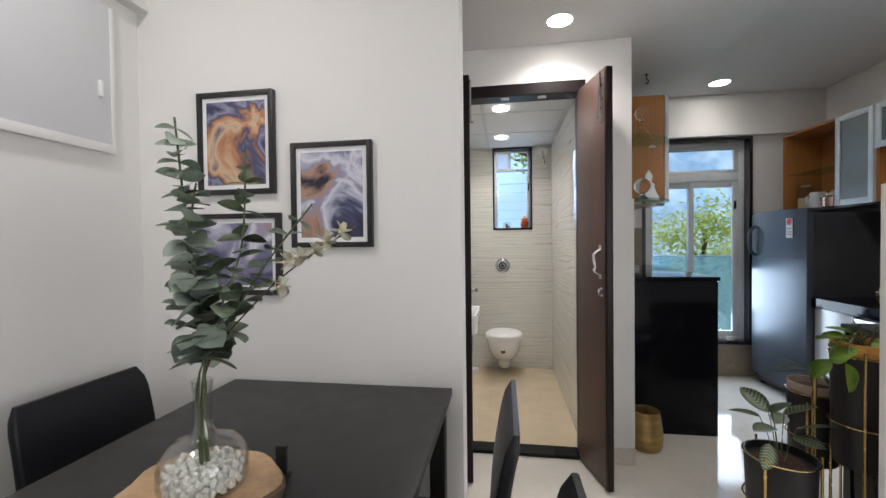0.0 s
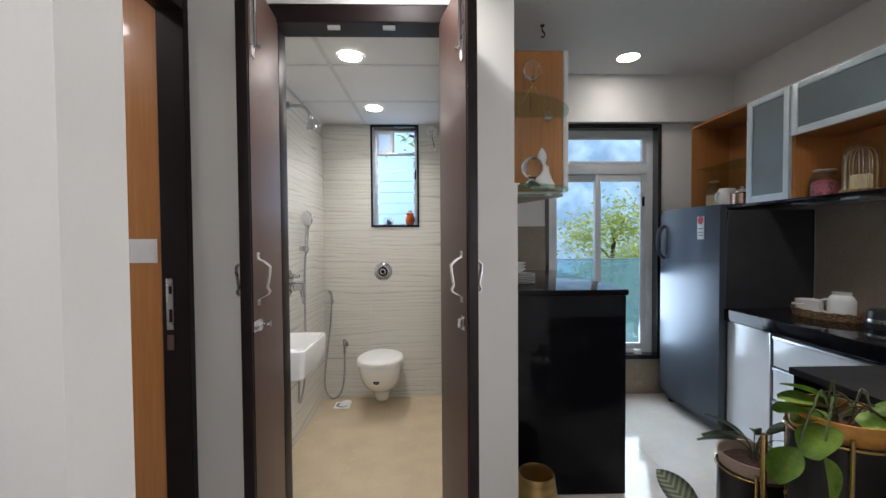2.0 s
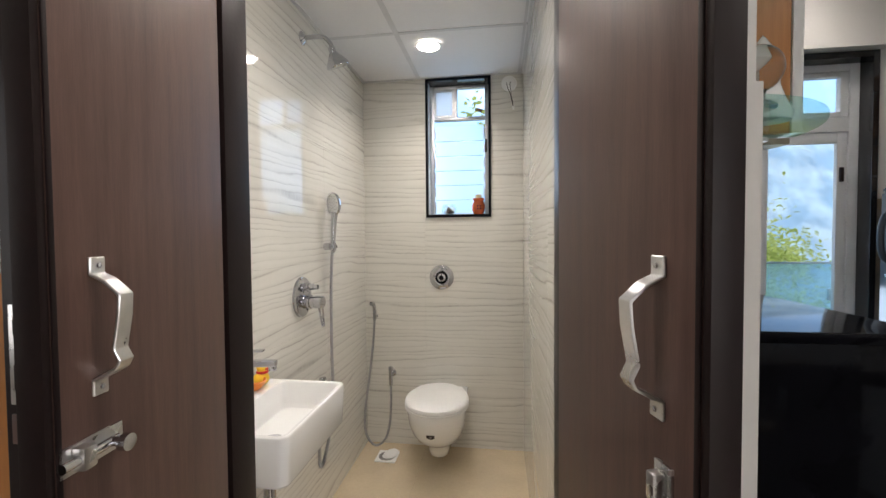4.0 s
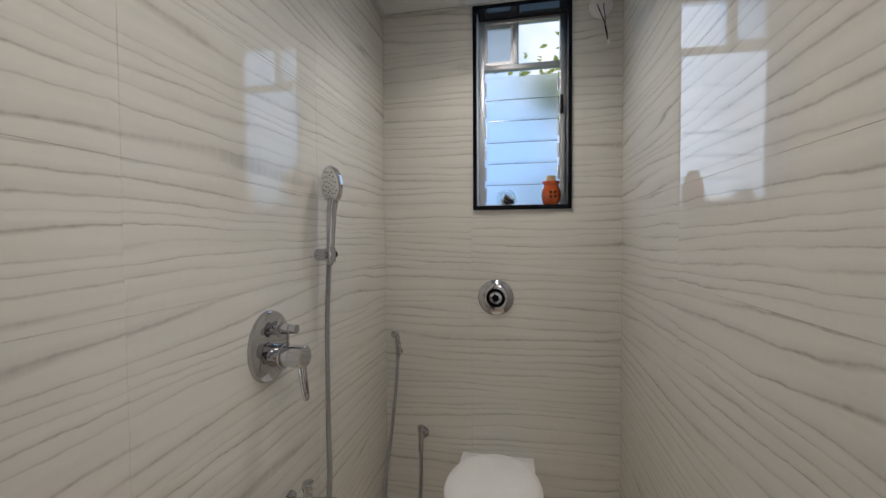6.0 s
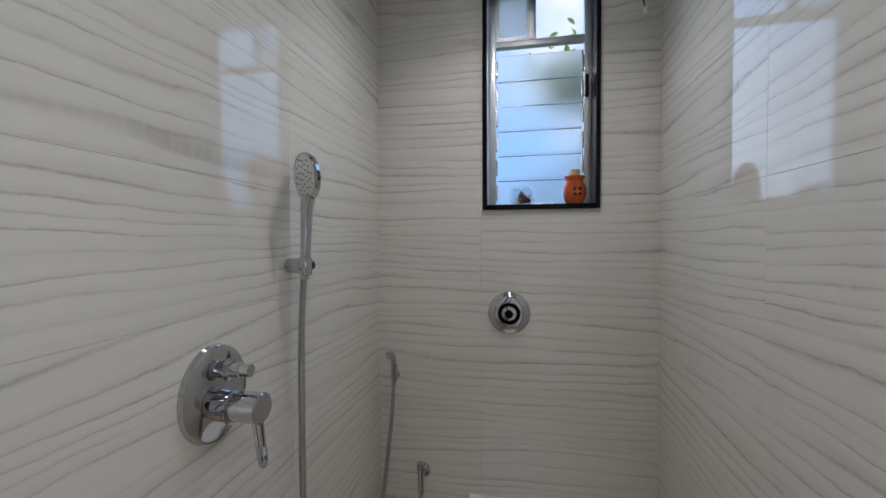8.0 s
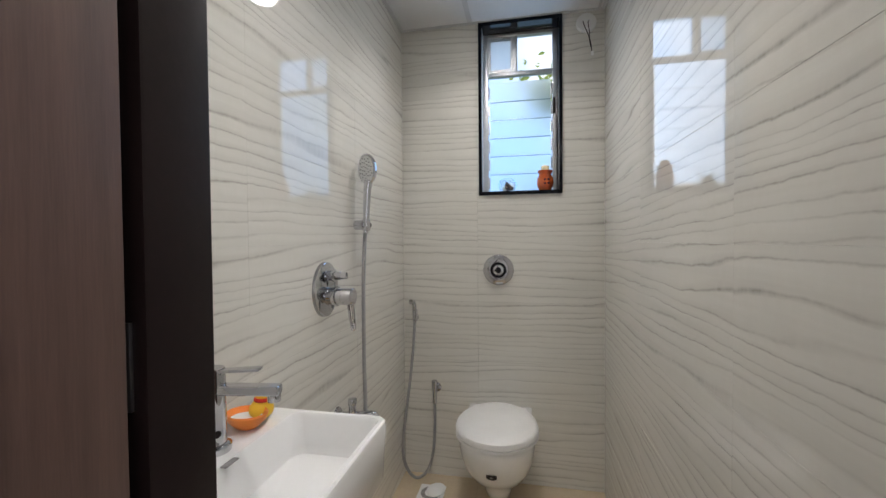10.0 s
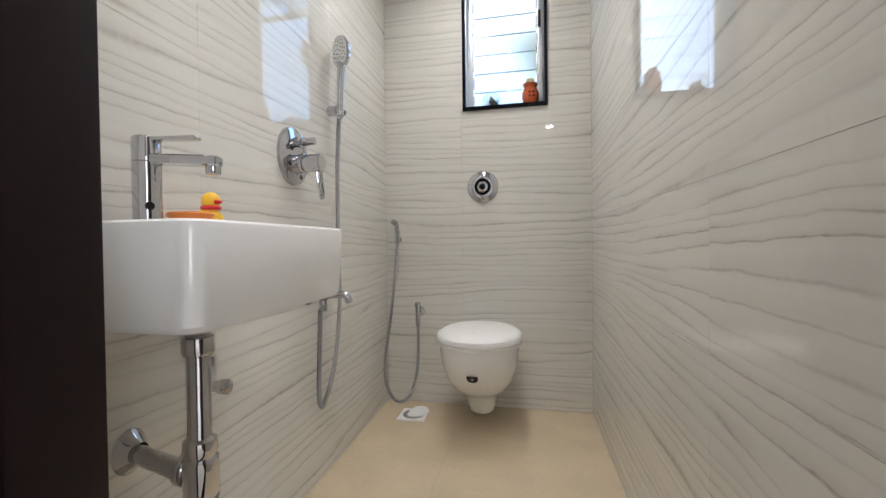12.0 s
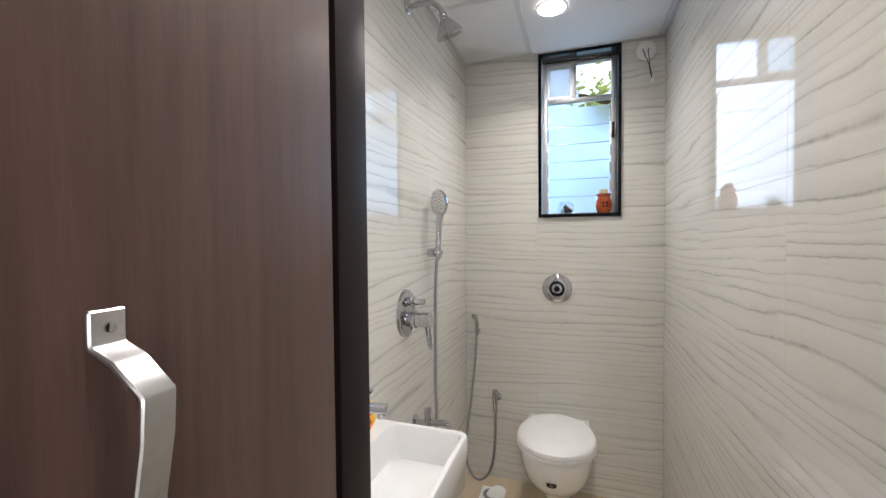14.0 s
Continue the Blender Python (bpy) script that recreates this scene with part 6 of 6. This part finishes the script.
# kitchen window
kw = structure("window_2", joined(box_bm(1.345, 4.205, 0.30, 1.375, 4.36, 2.279, 0.002), box_bm(2.295, 4.205, 0.30, 2.325, 4.36, 2.279, 0.002), box_bm(1.375, 4.205, 0.30, 2.295, 4.36, 0.335, 0.002), box_bm(1.375, 4.205, 2.245, 2.295, 4.36, 2.279, 0.002)), M_SURROUND, "tall kitchen sliding window in a black granite surround", "window")
part("window_frame", joined(box_bm(1.375, 4.285, 0.335, 1.425, 4.345, 2.245, 0.003), box_bm(2.245, 4.285, 0.335, 2.295, 4.345, 2.245, 0.003), box_bm(1.425, 4.285, 2.205, 2.245, 4.345, 2.245, 0.003), box_bm(1.425, 4.285, 0.335, 2.245, 4.345, 0.365, 0.003), box_bm(1.425, 4.283, 1.875, 2.245, 4.345, 1.955, 0.003)), M_WHITEWIN, kw, "grey-white aluminium frame")
vent = part("vent_sash", joined(box_bm(1.43, 4.29, 1.958, 1.468, 4.325, 2.202, 0.002), box_bm(2.205, 4.29, 1.958, 2.243, 4.325, 2.202, 0.002), box_bm(1.468, 4.29, 1.958, 2.205, 4.325, 1.985, 0.002), box_bm(1.468, 4.29, 2.175, 2.205, 4.325, 2.202, 0.002)), M_WHITEWIN, kw)
vp = part("pane", box_bm(1.468, 4.305, 1.985, 2.205, 4.309, 2.175), M_GLASS, vent)
for nm, x0, x1, yy in (("sliding_sash", 1.427, 1.850, 4.318), ("sliding_sash", 1.80, 2.243, 4.292)):
    s = part(nm, joined(box_bm(x0, yy, 0.367, x0 + 0.048, yy + 0.024, 1.873, 0.002), box_bm(x1 - 0.048, yy, 0.367, x1, yy + 0.024, 1.873, 0.002), box_bm(x0 + 0.048, yy, 0.367, x1 - 0.048, yy + 0.024, 0.415, 0.002), box_bm(x0 + 0.048, yy, 1.815, x1 - 0.048, yy + 0.024, 1.873, 0.002)), M_WHITEWIN, kw)
    g = part("pane", box_bm(x0 + 0.048, yy + 0.010, 0.415, x1 - 0.048, yy + 0.014, 1.815), M_GLASS, s)
    g.visible_shadow = False
vp.visible_shadow = False
part("sash_handle", box_bm(2.205, 4.278, 1.60, 2.222, 4.292, 1.68, 0.003), M_FRAME, kw)
rail = thing("glass_railing", "frosted glass railing with a thin top rail outside the window", "railing", (0, 0, 0))
rg = part("glass_panel", box_bm(1.38, 4.425, 0.36, 2.29, 4.433, 1.135), M_RAILGLASS, rail)
rg.visible_shadow = False
part("top_rail", tube([(1.34, 4.429, 1.142), (2.33, 4.429, 1.142)], 0.006, 10), M_ALU, rail)
part("clamp", box_bm(2.262, 4.36, 0.92, 2.292, 4.44, 0.99, 0.003), M_STEEL, rail)
part("clamp", box_bm(1.378, 4.36, 0.92, 1.408, 4.44, 0.99, 0.003), M_STEEL, rail)
blk = thing("sill_block", "small white plastic block on the window sill", "block", (2.15, 4.245, 0.335))
part("block", box_bm(-0.028, -0.02, 0, 0.028, 0.02, 0.035, 0.004), M_PLASTIC, blk)

# ---- plant stand by the wall end ----
stand = thing("plant_stand", "three-tier brass wire plant stand with black pot holders", "plant stand", (0, 0, 0))
POTS = ((1.11, 1.82, 0.435, 0.121, 0.30), (1.392, 2.06, 0.622, 0.096, 0.32), (1.388, 1.795, 0.862, 0.100, 0.44))
for px, py, pz, pr, ph in POTS:
    c = part("pot_holder", lathe([(0, pz - ph), (pr * 0.86, pz - ph), (pr * 0.92, pz - ph + 0.01), (pr, pz - 0.01), (pr + 0.001, pz), (pr - 0.005, pz), (pr - 0.008, pz - 0.03), (0, pz - 0.04)], 40, pose(px, py, 0)), M_POT, stand, "black metal pot holder")
    for zz in (pz - 0.004, pz - ph * 0.62):
        part("ring", tube([(px + (pr + 0.004) * math.cos(a), py + (pr + 0.004) * math.sin(a), zz) for a in [k * math.pi / 20 for k in range(40)]], 0.0032, 8, True), M_GOLD, stand, "brass ring")
    for k in range(3):
        a = 2.1 * k + 0.6 + px
        part("leg", tube([(px + (pr + 0.008) * math.cos(a), py + (pr + 0.008) * math.sin(a), 0.0), (px + (pr + 0.008) * math.cos(a), py + (pr + 0.008) * math.sin(a), pz + 0.02)], 0.005, 10), M_GOLD, stand, "brass leg")
part("post", tube([(1.292, 1.905, 0.0), (1.292, 1.905, 0.80)], 0.008, 12), M_GOLD, stand, "brass post")
part("post", tube([(1.262, 1.900, 0.0), (1.262, 1.900, 0.62)], 0.006, 12), M_GOLD, stand, "brass post")


def soil_pot(kind, label, px, py, pz, r, mat):
    p = thing(kind, label, "plant", (px, py, pz))
    if mat:
        part("bowl", lathe([(r * 0.7, -0.05), (r * 0.95, -0.02), (r * 1.02, 0.022), (r * 1.04, 0.030), (r * 0.97, 0.030), (r * 0.94, 0.0), (0, -0.005)], 40), mat, p, "planter bowl")
    part("soil", lathe([(0, 0.012), (r * 0.5, 0.010), (r * 0.9, 0.002), (r * 0.93, -0.004)], 28), M_SOIL, p)
    return p


def plant_leaves(p, me, count, spread, height, seed, arch=0.5, size=(0.8, 1.2), stem_mat=None, up=0.6):
    rng = random.Random(seed)
    for k in range(count):
        a = k * 2.4 + rng.uniform(-0.3, 0.3)
        d = Vector((math.cos(a), math.sin(a), 0))
        h = height * rng.uniform(0.55, 1.0)
        tip = d * spread * rng.uniform(0.4, 1.0) + Vector((0, 0, h))
        mid = d * spread * 0.2 + Vector((0, 0, h * 0.6))
        part("stalk", tube([(0.15 * d.x * spread, 0.15 * d.y * spread, 0.0), mid, tip], 0.0018, 6, False, 4), stem_mat or M_STEM, p)
        leaf_at(p, me, tip, d + Vector((0, 0, up * rng.uniform(-0.6, 0.9))), rng.uniform(-30, 30), rng.uniform(*size))


p3 = soil_pot("prayer_plant", "prayer plant with striped olive leaves in black pot", 1.11, 1.82, 0.400, 0.108, None)
striped = leaf_mesh(0.125, 0.072, 0.12, 12)
striped.materials.append(M_STRIPELEAF)
rng = random.Random(4)
for bx, by, bz, dx, dy, dz, k in ((0.02, 0.11, 0.16, -0.35, 0.75, 0.55, 1.15), (0.05, 0.06, 0.17, 0.3, -0.3, 0.35, 1.05), (-0.02, 0.0, 0.14, -0.6, -0.3, 0.1, 0.95), (0.06, 0.0, 0.14, 0.9, -0.1, 0.25, 1.05), (-0.06, -0.04, 0.09, -0.5, -0.6, -0.6, 0.9), (0.0, 0.05, 0.18, 0.1, -0.5, 0.6, 0.95), (-0.03, 0.08, 0.15, -0.8, 0.2, 0.2, 0.95), (0.03, -0.03, 0.12, 0.4, -0.8, 0.1, 0.85), (0.02, 0.07, 0.13, 0.7, 0.6, 0.2, 0.9)):
    part("stalk", tube([(bx * 0.3, by * 0.3, 0.0), (bx * 0.6, by * 0.6, bz * 0.6), (bx, by, bz)], 0.0018, 6, False, 4), M_STEM, p3)
    leaf_at(p3, striped, Vector((bx, by, bz)), (dx, dy, dz), rng.uniform(-40, 40), k)
p2 = soil_pot("houseplant", "small dark green houseplant in a cream bowl", 1.392, 2.06, 0.630, 0.093, M_CREAMBOWL)
dark = leaf_mesh(0.13, 0.048, 0.25, 8, 1.0)
dark.materials.append(M_DARKLEAF)
plant_leaves(p2, dark, 9, 0.05, 0.10, 8, size=(0.7, 1.0))
p1 = soil_pot("pothos", "trailing pothos with heart leaves in an amber bowl", 1.388, 1.795, 0.880, 0.100, M_AMBER)
heart = leaf_mesh(0.105, 0.100, 0.18, 10, 0.55)
heart.materials.append(M_HEARTLEAF)
plant_leaves(p1, heart, 7, 0.05, 0.045, 15, up=0.2, size=(0.6, 0.9))
rng = random.Random(33)
for sx, sy, sz, dx, dy, dz, s in ((-0.09, -0.02, 0.035, -1, -0.1, 0.25, 0.9), (-0.08, -0.05, 0.02, -0.8, -0.4, -0.35, 1.0), (-0.13, -0.09, -0.035, 0.2, -0.2, -1.0, 1.0), (-0.16, -0.06, -0.030, -0.8, -0.1, -0.7, 0.85), (0.02, -0.05, 0.045, 0.8, -0.4, 0.1, 1.1), (0.0, 0.03, 0.045, -0.4, 0.4, 0.2, 0.9)):
    part("vine", tube([(sx * 0.3, sy * 0.3, 0.01), (sx * 0.7, sy * 0.7, max(sz, 0) + 0.05), (sx, sy, sz)], 0.0025, 6, False, 5), M_STEM, p1)
    leaf_at(p1, heart, Vector((sx, sy, sz)), (dx, dy, dz), rng.uniform(-25, 25), s)
for k in range(5):
    a = rng.uniform(0, 6.28)
    part("dry_vine", tube([(0.05 * math.cos(a), 0.05 * math.sin(a), 0.01), (0.03 * math.cos(a + 1), 0.05 * math.sin(a + 1), 0.05 + 0.02 * rng.random()), (0.09 * math.cos(a + 2), 0.08 * math.sin(a + 2), 0.03)], 0.0025, 6, False, 6), M_BARK, p1)

# ---- outside ----
tagged(part("ground", box_bm(-600, 4.6, -12.2, 600, 1200, -12.0), M_GROUND, smooth=False), "green open ground far below the windows", "ground", kind="structure")
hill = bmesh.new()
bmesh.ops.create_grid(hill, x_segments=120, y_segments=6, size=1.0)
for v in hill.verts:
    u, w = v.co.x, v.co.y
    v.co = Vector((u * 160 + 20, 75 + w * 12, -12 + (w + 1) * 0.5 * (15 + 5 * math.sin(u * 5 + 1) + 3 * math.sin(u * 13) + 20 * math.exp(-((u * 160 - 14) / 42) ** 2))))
tagged(part("backdrop_hill", hill, M_HILL), "distant wooded hillside backdrop with blue haze painted as glow", "backdrop", kind="structure")

arc = bmesh.new()
bmesh.ops.create_grid(arc, x_segments=24, y_segments=12, size=1.0)
for v in arc.verts:
    az, el = v.co.x * 1.25, radians(-10 + (v.co.y + 1) * 38)
    v.co = Vector((130 * math.sin(az) * math.cos(el), 4 + 130 * math.cos(az) * math.cos(el), 130 * math.sin(el)))
tagged(part("backdrop_sky", arc, M_CLOUDS), "blue sky with soft white clouds", "backdrop", kind="structure")


def tree(name, label, x, y, z0, height, crown_r, seed, leaves, low=0.42, size=0.15):
    t = thing(name, label, "tree", (x, y, z0))
    rng = random.Random(seed)
    part("trunk", tube([(0, 0, 0), (0.1, 0.05, height * 0.35), (-0.05, 0.1, height * 0.7), (0.05, 0, height * 0.95)], [0.22] * 4 + [0.16] * 6 + [0.08] * 30, 10, False, 6), M_BARK, t)
    tips = []
    for k in range(16):
        a, h = k * 2.4, height * (low + (0.92 - low) * k / 16)
        r = crown_r * rng.uniform(0.5, 1.0) * (1.1 - 0.5 * k / 16)
        tip = Vector((r * math.cos(a), r * math.sin(a), h + crown_r * rng.uniform(0.1, 0.5)))
        part("limb", tube([(0, 0, h), (tip.x * 0.5, tip.y * 0.5, h + (tip.z - h) * 0.6), tip], [0.06, 0.05, 0.04, 0.03, 0.025, 0.02, 0.015], 6, False, 3), M_BARK, t)
        tips += [tip, tip * 0.75 + Vector((0, 0, h * 0.25))]
    verts, faces = [], []
    for k in range(leaves):
        c = rng.choice(tips) + Vector((rng.gauss(0, 1), rng.gauss(0, 1), rng.gauss(0, 0.8))) * crown_r * 0.22
        q = Euler((rng.uniform(-0.9, 0.9), rng.uniform(-0.9, 0.9), rng.uniform(0, 6.28))).to_matrix()
        s = rng.uniform(0.65, 1.3) * size
        b = len(verts)
        for dx, dy in ((0, -0.9), (0.38, -0.2), (0.3, 0.45), (0, 1.0), (-0.3, 0.45), (-0.38, -0.2)):
            verts.append(c + q @ Vector((dx * s, dy * s, abs(dx) * s * 0.4)))
        faces += [(b, b + 1, b + 2, b + 3), (b, b + 3, b + 4, b + 5)]
    me = bpy.data.meshes.new("crown")
    me.from_pydata(verts, [], faces)
    me.materials.append(M_LEAVES)
    ob = new("crown", me)
    ob.parent = t
    ob["kind"] = "stuff"
    return t


tree("tree", "leafy broad tree outside the kitchen window", 7.9, 17.5, -12.0, 14.4, 2.6, 3, 17000, 0.42, 0.10)
tree("tree", "leafy tree outside the kitchen window", 11.2, 20.5, -12.0, 13.4, 2.6, 7, 14000, 0.42, 0.10)
tree("tree", "tall leafy tree outside the bathroom window", 0.62, 6.3, -12.0, 15.55, 0.65, 12, 620, 0.935, 0.055)


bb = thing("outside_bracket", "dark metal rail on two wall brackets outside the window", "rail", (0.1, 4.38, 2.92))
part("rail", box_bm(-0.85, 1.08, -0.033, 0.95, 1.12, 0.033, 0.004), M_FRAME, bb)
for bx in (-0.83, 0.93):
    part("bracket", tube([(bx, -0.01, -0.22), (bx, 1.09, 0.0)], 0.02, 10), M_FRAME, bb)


# ---- tiles ----
def tile_mesh(w, h, d, bevel=0.0004):
    bm = box_bm(-w / 2, 0, -h / 2, w / 2, d, h / 2, bevel, 1)
    me = bpy.data.meshes.new("tile")
    bm.to_mesh(me)
    bm.free()
    return me


TILE_CACHE = {}


def tile_piece(parent, material, w, h, d, m):
    key = (round(w, 4), round(h, 4), round(d, 4), material.name)
    if key not in TILE_CACHE:
        TILE_CACHE[key] = tile_mesh(w, h, d)
        TILE_CACHE[key].materials.append(material)
    ob = new("tile", TILE_CACHE[key])
    ob.parent = parent
    ob.matrix_basis = m
    return ob


def cuts(a, b, step):
    """Joints from b down to a, the last piece cut short."""
    out = [b]
    while out[-1] - step > a + 0.02:
        out.append(out[-1] - step)
    return (out + [a])[::-1]


GAP = 0.0004
BATH_TOP = 2.282


def bath_wall(parent, lo, hi, place, hole=None):
    us, zs = cuts(lo, hi, 0.6), [0.0, 0.30, 0.60, 0.90, 1.20, 1.446, 1.75, 2.05, BATH_TOP]
    if hole:
        us = sorted(set(us) | {hole[0], hole[1]})
        us = [u for u in us if not (0.002 < abs(u - hole[0]) < 0.05)]
    low = cuts(lo, hi, 0.6)
    for z0, z1 in zip(zs, zs[1:]):
        row = us if z0 > 1.40 else low
        for u0, u1 in zip(row, row[1:]):
            if hole and z0 > 1.40 and u0 > hole[0] - 0.01 and u1 < hole[1] + 0.01:
                continue
            tile_piece(parent, M_TILE, u1 - u0 - GAP, z1 - z0 - GAP, 0.009, place((u0 + u1) / 2, (z0 + z1) / 2))


bath_wall(bpy.data.objects["wall_bath_left"], 2.602, 4.24, lambda u, z: pose(-0.505, u, z, 0, 0, 90))
bath_wall(bpy.data.objects["wall_bath_right"], 2.602, 4.24, lambda u, z: pose(0.482, u, z, 0, 0, -90))
bath_wall(bpy.data.objects["wall_back"], -0.505, 0.482, lambda u, z: pose(u, 4.24, z), (-0.109, 0.291))


def floor_tiles(parent, material, xs, ys, skip=lambda x, y: False):
    for x0, x1 in zip(xs, xs[1:]):
        for y0, y1 in zip(ys, ys[1:]):
            if not skip((x0 + x1) / 2, (y0 + y1) / 2):
                tile_piece(parent, material, x1 - x0 - GAP, y1 - y0 - GAP, 0.010, pose((x0 + x1) / 2, (y0 + y1) / 2, 0, -90, 0, 0))


slab = bpy.data.objects["floor_slab"]
floor_tiles(slab, M_BATHFLOOR, cuts(-0.505, 0.482, 0.6), cuts(2.60, 4.24, 0.6))
floor_tiles(slab, M_FLOOR, cuts(-1.49, 2.93, 0.6), cuts(-3.1, 2.60, 0.6), lambda x, y: (x < -0.6 and y > 1.6))
floor_tiles(slab, M_FLOOR, cuts(0.735, 2.905, 0.6), cuts(2.60, 4.22, 0.6))
floor_tiles(slab, M_FLOOR, cuts(-4.0, -0.63, 0.6), cuts(1.61, 4.40, 0.6), lambda x, y: x > -0.9 and y < 2.45)

# bring the place to its true size
for me in bpy.data.meshes:
    me.transform(Matrix.Scale(TRUE, 4))
for ob in scene.objects:
    if ob != cam:
        ob.location = ob.location * TRUE
        if ob.type == "LIGHT" and ob.data.type == "AREA":
            ob.data.size, ob.data.size_y = ob.data.size * TRUE, ob.data.size_y * TRUE
